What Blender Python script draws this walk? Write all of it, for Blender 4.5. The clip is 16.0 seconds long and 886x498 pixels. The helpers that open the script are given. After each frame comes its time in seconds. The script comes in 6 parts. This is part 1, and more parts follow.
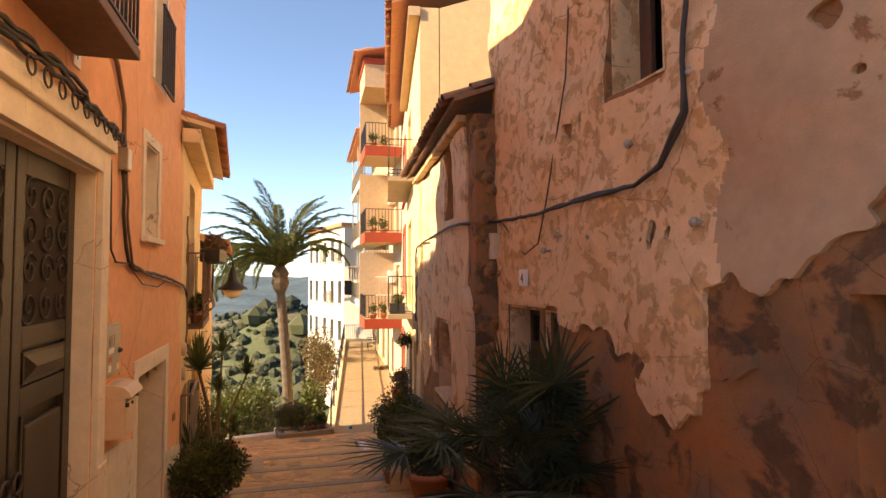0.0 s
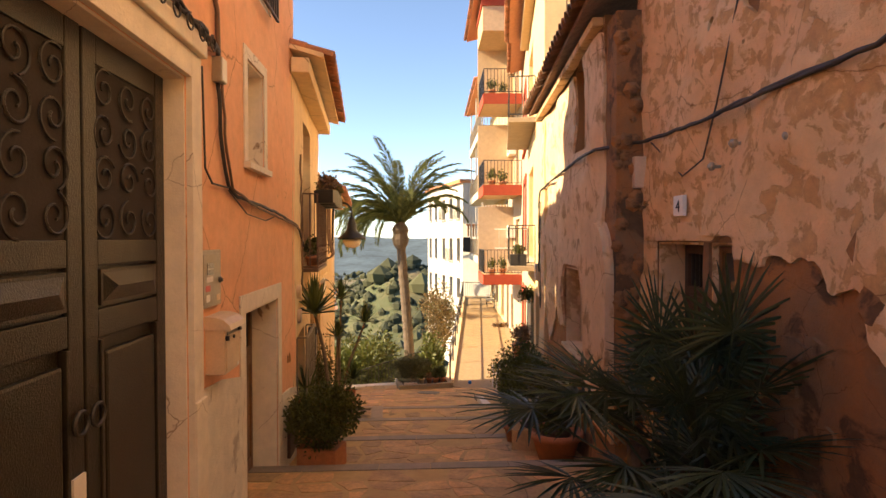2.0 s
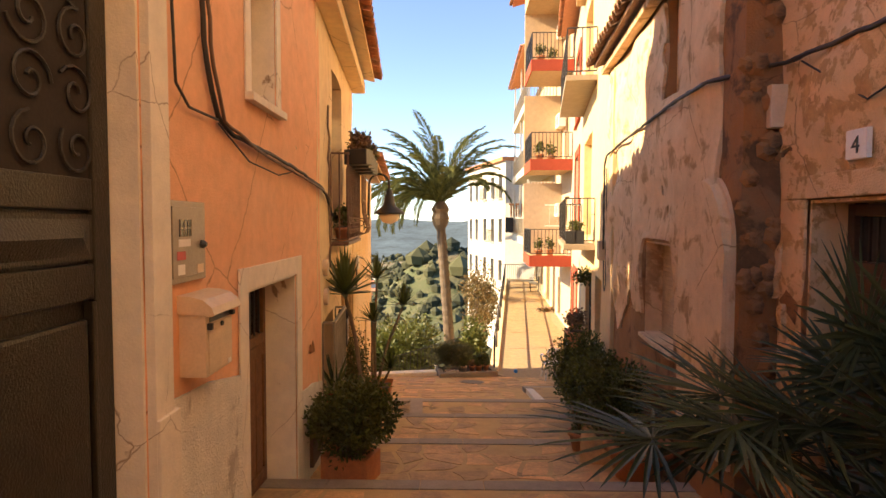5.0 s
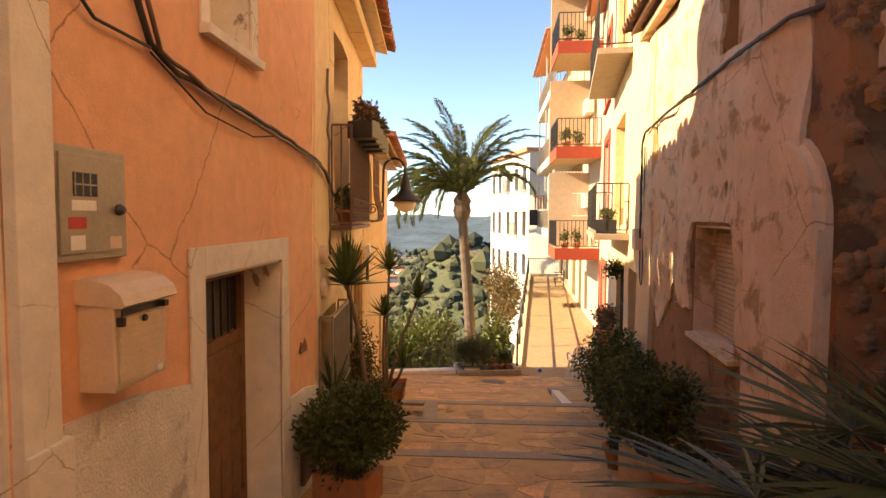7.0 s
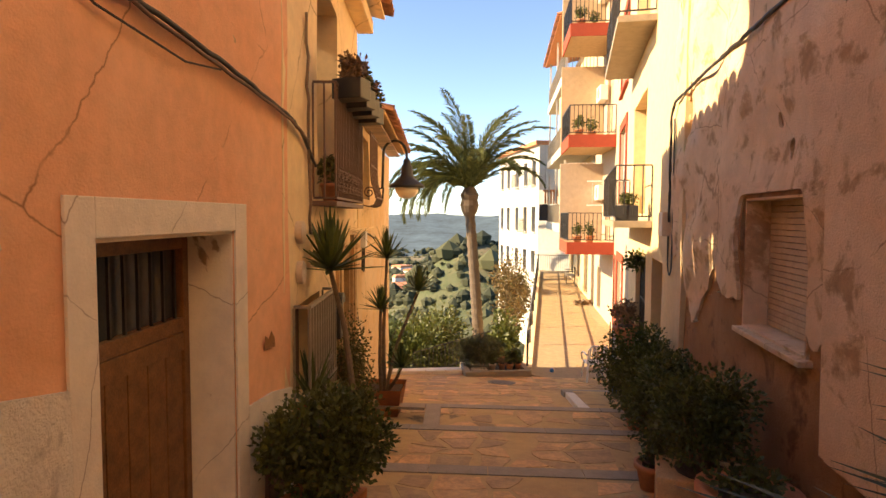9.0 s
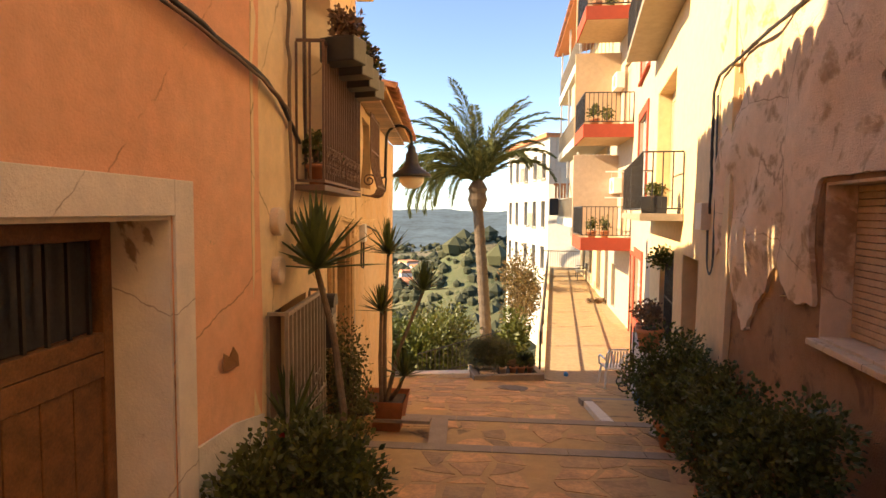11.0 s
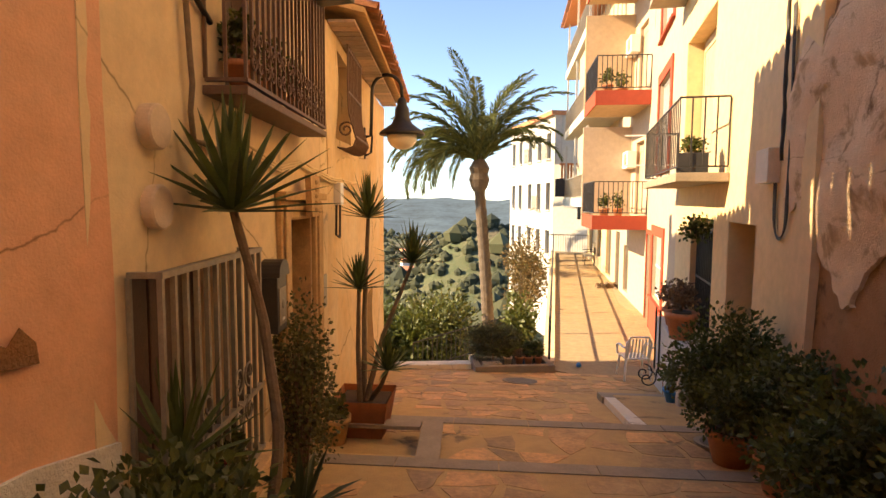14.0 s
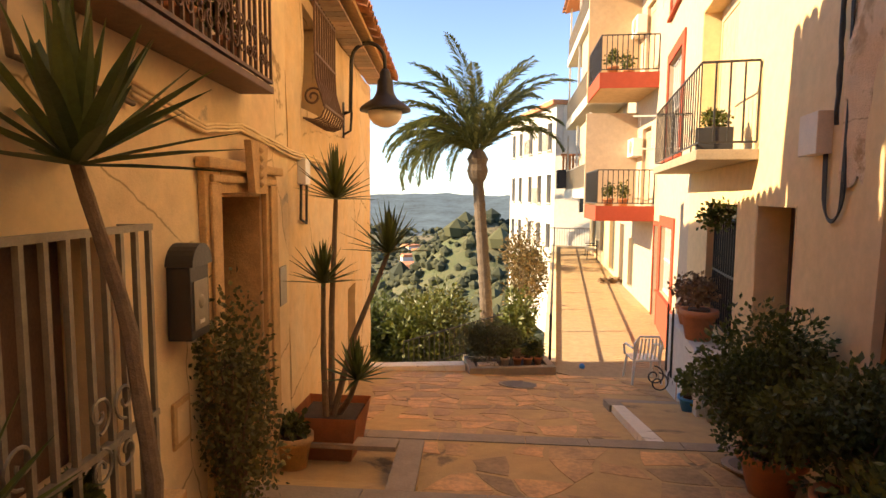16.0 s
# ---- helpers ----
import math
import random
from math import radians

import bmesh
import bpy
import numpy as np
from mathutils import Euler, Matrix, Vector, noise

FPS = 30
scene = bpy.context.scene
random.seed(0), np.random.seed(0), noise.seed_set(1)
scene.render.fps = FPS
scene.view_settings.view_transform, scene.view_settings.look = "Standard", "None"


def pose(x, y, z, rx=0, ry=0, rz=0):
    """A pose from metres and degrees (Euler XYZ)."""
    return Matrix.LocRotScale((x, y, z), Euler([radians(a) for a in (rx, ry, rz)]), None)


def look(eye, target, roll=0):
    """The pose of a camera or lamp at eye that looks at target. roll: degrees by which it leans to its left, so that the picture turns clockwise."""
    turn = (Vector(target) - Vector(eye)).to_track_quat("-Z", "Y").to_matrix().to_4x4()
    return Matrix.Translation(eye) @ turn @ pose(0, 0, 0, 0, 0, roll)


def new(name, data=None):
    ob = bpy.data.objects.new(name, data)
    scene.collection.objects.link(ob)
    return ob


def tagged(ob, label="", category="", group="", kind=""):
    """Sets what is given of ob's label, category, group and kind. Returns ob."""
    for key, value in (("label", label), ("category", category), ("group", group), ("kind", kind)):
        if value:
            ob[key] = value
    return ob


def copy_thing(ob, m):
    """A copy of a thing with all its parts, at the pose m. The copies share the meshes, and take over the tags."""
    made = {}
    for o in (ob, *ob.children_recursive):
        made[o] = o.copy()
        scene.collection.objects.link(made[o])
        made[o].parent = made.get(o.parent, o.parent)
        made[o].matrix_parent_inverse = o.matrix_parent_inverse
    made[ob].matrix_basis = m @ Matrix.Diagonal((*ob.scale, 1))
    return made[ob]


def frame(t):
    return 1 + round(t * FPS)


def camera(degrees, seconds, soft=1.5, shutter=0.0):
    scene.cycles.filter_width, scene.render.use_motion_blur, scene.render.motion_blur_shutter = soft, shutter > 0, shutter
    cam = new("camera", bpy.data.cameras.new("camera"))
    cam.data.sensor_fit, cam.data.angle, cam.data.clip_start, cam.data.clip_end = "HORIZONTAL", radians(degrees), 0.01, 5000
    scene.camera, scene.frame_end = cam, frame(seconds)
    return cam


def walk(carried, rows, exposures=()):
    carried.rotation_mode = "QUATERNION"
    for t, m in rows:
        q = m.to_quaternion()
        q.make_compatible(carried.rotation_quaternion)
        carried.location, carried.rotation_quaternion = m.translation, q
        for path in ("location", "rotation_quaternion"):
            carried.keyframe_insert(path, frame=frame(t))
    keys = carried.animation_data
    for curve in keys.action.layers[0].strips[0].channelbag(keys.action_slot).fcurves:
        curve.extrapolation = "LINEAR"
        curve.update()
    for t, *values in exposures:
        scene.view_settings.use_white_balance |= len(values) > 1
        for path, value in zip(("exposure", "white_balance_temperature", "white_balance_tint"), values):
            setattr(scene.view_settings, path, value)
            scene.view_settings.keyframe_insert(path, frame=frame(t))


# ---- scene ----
cam = camera(75.6, 16.0)
PATH = [
    (0, (0.039, -0.048, 1.465), (0.029, 1.95, 1.562), -0.2),
    (0.5, (0.065, 0.22, 1.404), (-0.051, 2.216, 1.445), -0.2),
    (1, (0.074, 0.361, 1.364), (-0.151, 2.348, 1.384), -0.2),
    (1.5, (-0.011, 0.625, 1.243), (-0.373, 2.592, 1.225), -0.2),
    (2, (-0.096, 0.851, 1.164), (-0.516, 2.806, 1.128), -0.1),
    (2.5, (-0.072, 1.108, 1.089), (-0.513, 3.058, 1.044), -0.1),
    (3, (-0.095, 1.274, 1.071), (-0.554, 3.22, 1.026), -0.1),
    (3.5, (-0.257, 1.553, 1.034), (-0.748, 3.491, 0.985), -0.0),
    (4, (-0.348, 1.726, 1.004), (-0.86, 3.659, 0.947), -0.1),
    (4.2, (-0.398, 1.821, 1.001), (-0.912, 3.753, 0.926), -0.2),
    (6.3, (-0.728, 2.771, 0.887), (-1.354, 4.667, 0.779), 0.5),
    (6.5, (-0.739, 2.886, 0.875), (-1.364, 4.782, 0.764), 0.2),
    (7, (-0.748, 3.077, 0.819), (-1.374, 4.973, 0.706), 0.3),
    (7.5, (-0.872, 3.334, 0.654), (-1.509, 5.227, 0.541), 0.4),
    (8, (-0.932, 3.536, 0.625), (-1.576, 5.426, 0.513), 0.3),
    (8.5, (-0.93, 3.815, 0.587), (-1.58, 5.703, 0.473), 0.3),
    (9, (-0.984, 4.024, 0.568), (-1.637, 5.911, 0.453), 0.3),
    (9.2, (-1.016, 4.116, 0.565), (-1.68, 5.999, 0.44), 0.5),
    (11.5, (-1.413, 5.149, 0.46), (-2.087, 7.027, 0.325), 0.5),
    (12, (-1.501, 5.399, 0.418), (-2.174, 7.277, 0.275), 0.5),
    (12.5, (-1.55, 5.621, 0.362), (-2.222, 7.499, 0.217), 0.4),
    (13, (-1.697, 5.896, 0.172), (-2.373, 7.772, 0.02), 0.4),
    (13.5, (-1.77, 6.113, 0.152), (-2.443, 7.99, -0.01), 0.5),
    (14, (-1.749, 6.391, 0.108), (-2.427, 8.265, -0.061), 0.4),
    (14.5, (-1.762, 6.603, 0.065), (-2.442, 8.476, -0.111), 0.4),
    (15, (-1.805, 6.856, 0.039), (-2.488, 8.727, -0.141), 0.4),
    (15.5, (-1.816, 7.124, 0.007), (-2.496, 8.995, -0.177), 0.3),
    (16, (-1.909, 7.367, -0.054), (-2.589, 9.239, -0.239), 0.4),
]
walk(cam, [(t, look(eye, target, roll)) for t, eye, target, roll in PATH],
     [(0, 2.25, 7800, 11), (0.6, 2.1, 7800, 11), (1.5, 2.25, 7800, 11), (4, 2.5, 7800, 11), (9, 2.4, 7800, 11), (16, 2.4, 7800, 11)])

# ---- light: low winter sun from the left and a little behind, clear sky ----
EL = radians(27)
TO_SUN = Vector((-0.93 * math.cos(EL), -0.367 * math.cos(EL), math.sin(EL)))
world = bpy.data.worlds.new("sky")
scene.world = world
world.use_nodes = True
wn = world.node_tree.nodes
sky = wn.new("ShaderNodeTexSky")
sky.sky_type, sky.sun_disc, sky.sun_elevation = "NISHITA", False, EL
sky.sun_rotation = math.atan2(TO_SUN.x, TO_SUN.y)
sky.altitude, sky.air_density, sky.dust_density, sky.ozone_density = 1500, 0.8, 0.0, 2.6
wn["Background"].inputs[1].default_value = 0.075
world.node_tree.links.new(sky.outputs[0], wn["Background"].inputs[0])
sun = new("sun", bpy.data.lights.new("sun", "SUN"))
sun.data.energy, sun.data.angle, sun.data.color = 2.9, radians(0.5), (1.0, 0.83, 0.6)
sun.rotation_euler = (-TO_SUN).to_track_quat("-Z", "Y").to_euler()

# ---- materials ----
MATS = {}


def nodes_of(name):
    m = bpy.data.materials.new(name)
    m.use_nodes = True
    nt = m.node_tree
    return m, nt, nt.nodes["Principled BSDF"]


def noise_tex(nt, scale, detail=6, rough=0.6, coord="Object", dist=0.0):
    tc = nt.nodes.new("ShaderNodeTexCoord")
    n = nt.nodes.new("ShaderNodeTexNoise")
    n.inputs["Scale"].default_value, n.inputs["Detail"].default_value = scale, detail
    n.inputs["Roughness"].default_value, n.inputs["Distortion"].default_value = rough, dist
    nt.links.new(tc.outputs[coord], n.inputs["Vector"])
    return n


def ramp(nt, fac, a, b, lo=0.4, hi=0.6):
    r = nt.nodes.new("ShaderNodeValToRGB")
    r.color_ramp.elements[0].position, r.color_ramp.elements[1].position = lo, hi
    r.color_ramp.elements[0].color, r.color_ramp.elements[1].color = (*a, 1), (*b, 1)
    nt.links.new(fac, r.inputs[0])
    return r.outputs[0]


def mix(nt, fac, a, b, mode="MIX"):
    x = nt.nodes.new("ShaderNodeMix")
    x.data_type, x.blend_type = "RGBA", mode
    for sock, v in ((x.inputs[0], fac), (x.inputs[6], a), (x.inputs[7], b)):
        if isinstance(v, (int, float)):
            sock.default_value = v
        elif isinstance(v, tuple):
            sock.default_value = (*v, 1)
        else:
            nt.links.new(v, sock)
    return x.outputs[2]


def bump(nt, bsdf, height, strength, dist=0.01):
    b = nt.nodes.new("ShaderNodeBump")
    b.inputs["Strength"].default_value, b.inputs["Distance"].default_value = strength, dist
    nt.links.new(height, b.inputs["Height"])
    nt.links.new(b.outputs[0], bsdf.inputs["Normal"])


def plain(name, c, rough=0.7, metal=0.0, var=0.25, scale=8.0, bumpy=0.2, rand=0.0, spec=0.5, leafy=0.0):
    """One colour with mottling at two scales and fine relief."""
    if name in MATS:
        return MATS[name]
    m, nt, b = nodes_of(name)
    n1, n2 = noise_tex(nt, scale), noise_tex(nt, scale * 7, 3)
    dark, light = tuple(v * (1 - var) for v in c), tuple(min(1, v * (1 + var)) for v in c)
    col = ramp(nt, n1.outputs["Fac"], dark, light, 0.3, 0.7)
    col = mix(nt, 0.35, col, ramp(nt, n2.outputs["Fac"], dark, light, 0.35, 0.65))
    if rand:
        oi = nt.nodes.new("ShaderNodeObjectInfo")
        gi = nt.nodes.new("ShaderNodeNewGeometry")
        add = nt.nodes.new("ShaderNodeMath")
        add.operation = "ADD"
        nt.links.new(oi.outputs["Random"], add.inputs[0])
        nt.links.new(gi.outputs["Random Per Island"], add.inputs[1])
        fr = nt.nodes.new("ShaderNodeMath")
        fr.operation = "FRACT"
        nt.links.new(add.outputs[0], fr.inputs[0])
        col = mix(nt, 1.0, col, ramp(nt, fr.outputs[0], (1 - rand,) * 3, (1 + rand * 0.4, 1.0, 1 - rand * 0.2), 0, 1), "MULTIPLY")
    nt.links.new(col, b.inputs["Base Color"])
    b.inputs["Roughness"].default_value, b.inputs["Metallic"].default_value = rough, metal
    b.inputs["Specular IOR Level"].default_value = spec
    if bumpy:
        bump(nt, b, n2.outputs["Fac"], bumpy)
    if leafy:
        t = nt.nodes.new("ShaderNodeBsdfTranslucent")
        nt.links.new(col, t.inputs[0])
        mx = nt.nodes.new("ShaderNodeMixShader")
        mx.inputs[0].default_value = leafy
        nt.links.new(b.outputs[0], mx.inputs[1])
        nt.links.new(t.outputs[0], mx.inputs[2])
        nt.links.new(mx.outputs[0], nt.nodes["Material Output"].inputs[0])
    MATS[name] = m
    return m


def plaster(name, c, stain, under=None, amount=0.5, big=0.9, crack=0.0, relief=0.3, soft=0.05, flake=1.3):
    """Old render: blotches, stains, and where 'under' is given patches fallen away to the layer below."""
    if name in MATS:
        return MATS[name]
    m, nt, b = nodes_of(name)
    n1, n2, n3 = noise_tex(nt, big, 8, 0.65), noise_tex(nt, 6.0, 8, 0.7), noise_tex(nt, 70.0, 3)
    col = mix(nt, ramp(nt, n1.outputs["Fac"], (0, 0, 0), (1, 1, 1), 0.38, 0.68), c, stain)
    col = mix(nt, 0.8, col, ramp(nt, n2.outputs["Fac"], (0.82, 0.82, 0.82), (1.08, 1.06, 1.04), 0.3, 0.7), "MULTIPLY")
    hgt = n3.outputs["Fac"]
    if under:
        n4 = noise_tex(nt, flake, 9, 0.62, dist=0.4)
        mask = ramp(nt, n4.outputs["Fac"], (0, 0, 0), (1, 1, 1), amount, amount + soft)
        n5 = noise_tex(nt, 9.0, 8, 0.75)
        ucol = ramp(nt, n5.outputs["Fac"], tuple(v * 0.55 for v in under), under, 0.3, 0.7)
        col = mix(nt, mask, col, ucol)
        h2 = mix(nt, mask, hgt, mix(nt, 1.0, n5.outputs["Fac"], (0.3, 0.3, 0.3), "MULTIPLY"))
        hgt = mix(nt, 0.4, h2, n2.outputs["Fac"])
    if crack:
        v = nt.nodes.new("ShaderNodeTexVoronoi")
        v.feature = "DISTANCE_TO_EDGE"
        v.inputs["Scale"].default_value = crack
        n6 = noise_tex(nt, 3.0, 4)
        tc = nt.nodes.new("ShaderNodeTexCoord")
        nt.links.new(mix(nt, 0.12, tc.outputs["Object"], n6.outputs["Color"]), v.inputs["Vector"])
        line = ramp(nt, v.outputs["Distance"], (0.45, 0.38, 0.33), (1, 1, 1), 0.0, 0.004)
        keep = ramp(nt, n1.outputs["Fac"], (1, 1, 1), (0, 0, 0), 0.42, 0.5)
        col = mix(nt, 1.0, col, mix(nt, keep, line, (1.0, 1.0, 1.0)), "MULTIPLY")
    nt.links.new(col, b.inputs["Base Color"])
    b.inputs["Roughness"].default_value = 0.92
    b.inputs["Specular IOR Level"].default_value = 0.15
    bump(nt, b, hgt, relief, 0.02)
    MATS[name] = m
    return m


ORANGE = plaster("orange_render", (0.86, 0.45, 0.27), (0.88, 0.52, 0.33), under=(0.68, 0.5, 0.3), amount=0.69, soft=0.015, flake=1.7, crack=0.7, relief=0.35)
CREAM = plaster("cream_render", (0.88, 0.7, 0.43), (0.82, 0.6, 0.36), under=(0.74, 0.58, 0.4), amount=0.66, soft=0.03, crack=0.5, relief=0.25)
CREAM2 = plaster("ochre_render", (0.8, 0.56, 0.3), (0.82, 0.66, 0.45), crack=0.4, relief=0.3)
RUIN = plaster("flaking_render", (0.82, 0.53, 0.28), (0.83, 0.6, 0.36), under=(0.72, 0.43, 0.2), amount=0.51, big=1.6, crack=0.8, relief=1.0, soft=0.05, flake=6.5)
RUIN_GREY = plaster("grey_tan_render", (0.52, 0.36, 0.22), (0.45, 0.29, 0.17), under=(0.36, 0.2, 0.1), amount=0.62, big=1.1, crack=0.5, relief=0.6, soft=0.03, flake=2.4)
RUIN_PALE = plaster("flaking_pale_render", (0.78, 0.58, 0.37), (0.68, 0.47, 0.28), under=(0.56, 0.36, 0.19), amount=0.53, big=1.0, crack=0.6, relief=0.9, soft=0.09, flake=3.4)
BROWN_COAT = plaster("bare_brown_render", (0.31, 0.165, 0.075), (0.38, 0.22, 0.11), under=(0.22, 0.12, 0.06), amount=0.55, big=1.4, relief=0.8, soft=0.08, flake=2.6)
RUBBLE = plaster("rubble_core", (0.38, 0.17, 0.065), (0.24, 0.16, 0.095), under=(0.17, 0.1, 0.055), amount=0.52, big=1.6, crack=2.2, soft=0.06, flake=2.2, relief=1.0)
PEACH = plaster("peach_render", (0.72, 0.54, 0.29), (0.7, 0.5, 0.29), relief=0.12)
PINKISH = plaster("pale_pink_render", (0.54, 0.41, 0.29), (0.54, 0.42, 0.3), relief=0.12)
WHITE = plaster("white_limewash", (0.62, 0.59, 0.53), (0.6, 0.56, 0.5), relief=0.12)
TRIM = plaster("white_painted_trim", (0.84, 0.77, 0.66), (0.8, 0.71, 0.6), under=(0.5, 0.36, 0.26), amount=0.66, soft=0.02, crack=1.1, relief=0.35)
PLINTH = plaster("rough_white_plinth", (0.84, 0.79, 0.7), (0.76, 0.7, 0.6), relief=1.0, under=(0.6, 0.52, 0.44), amount=0.6)
REDP = plaster("red_paint", (0.4, 0.08, 0.045), (0.35, 0.075, 0.045), relief=0.1)
SOFFIT = plaster("cream_soffit", (0.6, 0.42, 0.25), (0.56, 0.4, 0.24), relief=0.1)
MORTAR = plaster("paving_mortar", (0.62, 0.41, 0.19), (0.52, 0.34, 0.17), under=(0.34, 0.24, 0.14), amount=0.6, big=0.8, relief=0.6)
STONE = plain("paving_stone", (0.62, 0.39, 0.17), 0.7, var=0.4, scale=3, bumpy=0.5, rand=0.42)
GREYSTONE = plain("grey_step_stone", (0.34, 0.27, 0.19), 0.75, var=0.2, scale=6, bumpy=0.4, rand=0.15)
BRICKP = plain("ramp_brick", (0.42, 0.29, 0.15), 0.8, var=0.15, scale=6, bumpy=0.3, rand=0.15)
TILE = plain("roof_tile", (0.5, 0.24, 0.12), 0.85, var=0.35, scale=9, bumpy=0.4, rand=0.4)
OLDTILE = plain("weathered_roof_tile", (0.24, 0.15, 0.1), 0.9, var=0.4, scale=9, bumpy=0.5, rand=0.4)
IRON = plain("wrought_iron", (0.025, 0.022, 0.02), 0.5, 0.0, var=0.3, scale=20, bumpy=0.2)
RUSTIRON = plain("brown_painted_iron", (0.16, 0.09, 0.055), 0.6, 0.2, var=0.3, scale=20, bumpy=0.2)
GREYIRON = plain("grey_painted_iron", (0.3, 0.26, 0.2), 0.5, 0.4, var=0.2, scale=20, bumpy=0.1)
CABLE = plain("black_cable", (0.035, 0.028, 0.024), 0.6, var=0.3)
TERRA = plain("terracotta", (0.5, 0.2, 0.09), 0.8, var=0.2, scale=10, bumpy=0.2)
SOIL = plain("soil", (0.09, 0.06, 0.04), 0.95, var=0.3, bumpy=0.5)
LEAF = plain("dark_leaf", (0.1, 0.13, 0.025), 0.5, var=0.3, rand=0.5, leafy=0.25)
LEAF2 = plain("bright_leaf", (0.09, 0.13, 0.03), 0.55, var=0.3, rand=0.5, leafy=0.3)
YUCCA = plain("yucca_leaf", (0.1, 0.145, 0.04), 0.45, var=0.25, rand=0.4, leafy=0.2)
FANLEAF = plain("fan_palm_leaf", (0.05, 0.075, 0.03), 0.45, var=0.25, rand=0.4, leafy=0.15)
FROND = plain("date_palm_leaf", (0.135, 0.165, 0.06), 0.7, spec=0.2, var=0.3, rand=0.5, leafy=0.25)
OLIVE = plain("olive_scrub", (0.17, 0.18, 0.065), 0.7, var=0.3, rand=0.5, leafy=0.25)
DRYTWIG = plain("dry_twig", (0.24, 0.16, 0.09), 0.8, var=0.3, rand=0.4)
BARK = plain("palm_bark", (0.13, 0.09, 0.06), 0.9, var=0.4, scale=14, bumpy=0.8)
STEM = plain("yucca_stem", (0.22, 0.15, 0.09), 0.85, var=0.35, scale=20, bumpy=0.6)
DOORWOOD = plain("aged_green_black_wood", (0.022, 0.019, 0.012), 0.32, var=0.6, scale=12, bumpy=0.5)
BROWNWOOD = plain("brown_wood", (0.19, 0.085, 0.033), 0.5, var=0.5, scale=10, bumpy=0.3)
DARKWOOD = plain("dark_wood", (0.1, 0.05, 0.03), 0.6, var=0.3, scale=10, bumpy=0.3)
SHUTTER = plain("pale_shutter_slats", (0.5, 0.36, 0.22), 0.7, var=0.2)
# near-black: the shade of unlit rooms put into the colour
DARK = plain("unlit_room_dark", (0.03, 0.022, 0.018), 0.9)
GREYBOX = plain("grey_metal_box", (0.36, 0.31, 0.24), 0.45, 0.3, var=0.15)
IVORY = plain("ivory_painted_metal", (0.66, 0.5, 0.34), 0.45, var=0.12)
SANDSTONE = plain("carved_sandstone", (0.6, 0.38, 0.18), 0.9, var=0.25, scale=10, bumpy=0.5)
WHITEPL = plain("white_plastic", (0.8, 0.76, 0.7), 0.4, var=0.08)
BLACKPL = plain("black_plastic", (0.03, 0.028, 0.026), 0.4, var=0.2)
BLUEPL = plain("blue_plastic", (0.03, 0.2, 0.5), 0.4, var=0.1)
REDPL = plain("red_plastic", (0.5, 0.03, 0.03), 0.4, var=0.15)
REDFLOWER = plain("red_petals", (0.6, 0.04, 0.03), 0.6, var=0.2)
DARKCLOTH = plain("dark_cloth", (0.04, 0.04, 0.045), 0.9)
GLASSY = plain("dark_window_glass", (0.06, 0.065, 0.07), 0.08, var=0.2, bumpy=0)
OPAL = plain("opal_lamp_glass", (0.75, 0.66, 0.52), 0.25, var=0.05, bumpy=0)
CURTAIN = plain("striped_awning_cloth", (0.5, 0.38, 0.26), 0.85, var=0.2)


# ---- building helpers ----
def I():
    return Matrix.Identity(4)


def T(x, y, z):
    return Matrix.Translation((x, y, z))


def thing(name, m, label, category, group="", kind=""):
    ob = new(name)
    ob.matrix_world = m
    ob.empty_display_size = 0.1
    return tagged(ob, label, category, group, kind)


def finish(name, bm, mat, smooth=False):
    bmesh.ops.recalc_face_normals(bm, faces=bm.faces)
    me = bpy.data.meshes.new(name)
    bm.to_mesh(me)
    bm.free()
    me.materials.append(mat)
    if smooth:
        me.polygons.foreach_set("use_smooth", [True] * len(me.polygons))
    return me


def part(name, bm, mat, parent, label="", smooth=False, kind=""):
    ob = new(name, finish(name, bm, mat, smooth))
    ob.parent = parent
    return tagged(ob, label, kind=kind)


def solo(name, bm, mat, m, label, category="", kind="", group="", smooth=False):
    ob = new(name, finish(name, bm, mat, smooth))
    ob.matrix_world = m
    return tagged(ob, label, category, group, kind)


def box(bm, x0, x1, y0, y1, z0, z1, bev=0.0, m=None):
    x0, x1, y0, y1, z0, z1 = min(x0, x1), max(x0, x1), min(y0, y1), max(y0, y1), min(z0, z1), max(z0, z1)
    v = [bm.verts.new((x, y, z)) for x in (x0, x1) for y in (y0, y1) for z in (z0, z1)]
    fs = [bm.faces.new([v[i] for i in q]) for q in ((0, 1, 3, 2), (4, 6, 7, 5), (0, 4, 5, 1), (2, 3, 7, 6), (0, 2, 6, 4), (1, 5, 7, 3))]
    if bev:
        es = list({e for f in fs for e in f.edges})
        r = bmesh.ops.bevel(bm, geom=es, offset=bev, segments=2, affect="EDGES", profile=0.6)
        v = list({w for f in r["faces"] for w in f.verts} | {w for w in v if w.is_valid})
    if m:
        bmesh.ops.transform(bm, matrix=m, verts=v)
    return bm


def bx(x0, x1, y0, y1, z0, z1, bev=0.0):
    return box(bmesh.new(), x0, x1, y0, y1, z0, z1, bev)


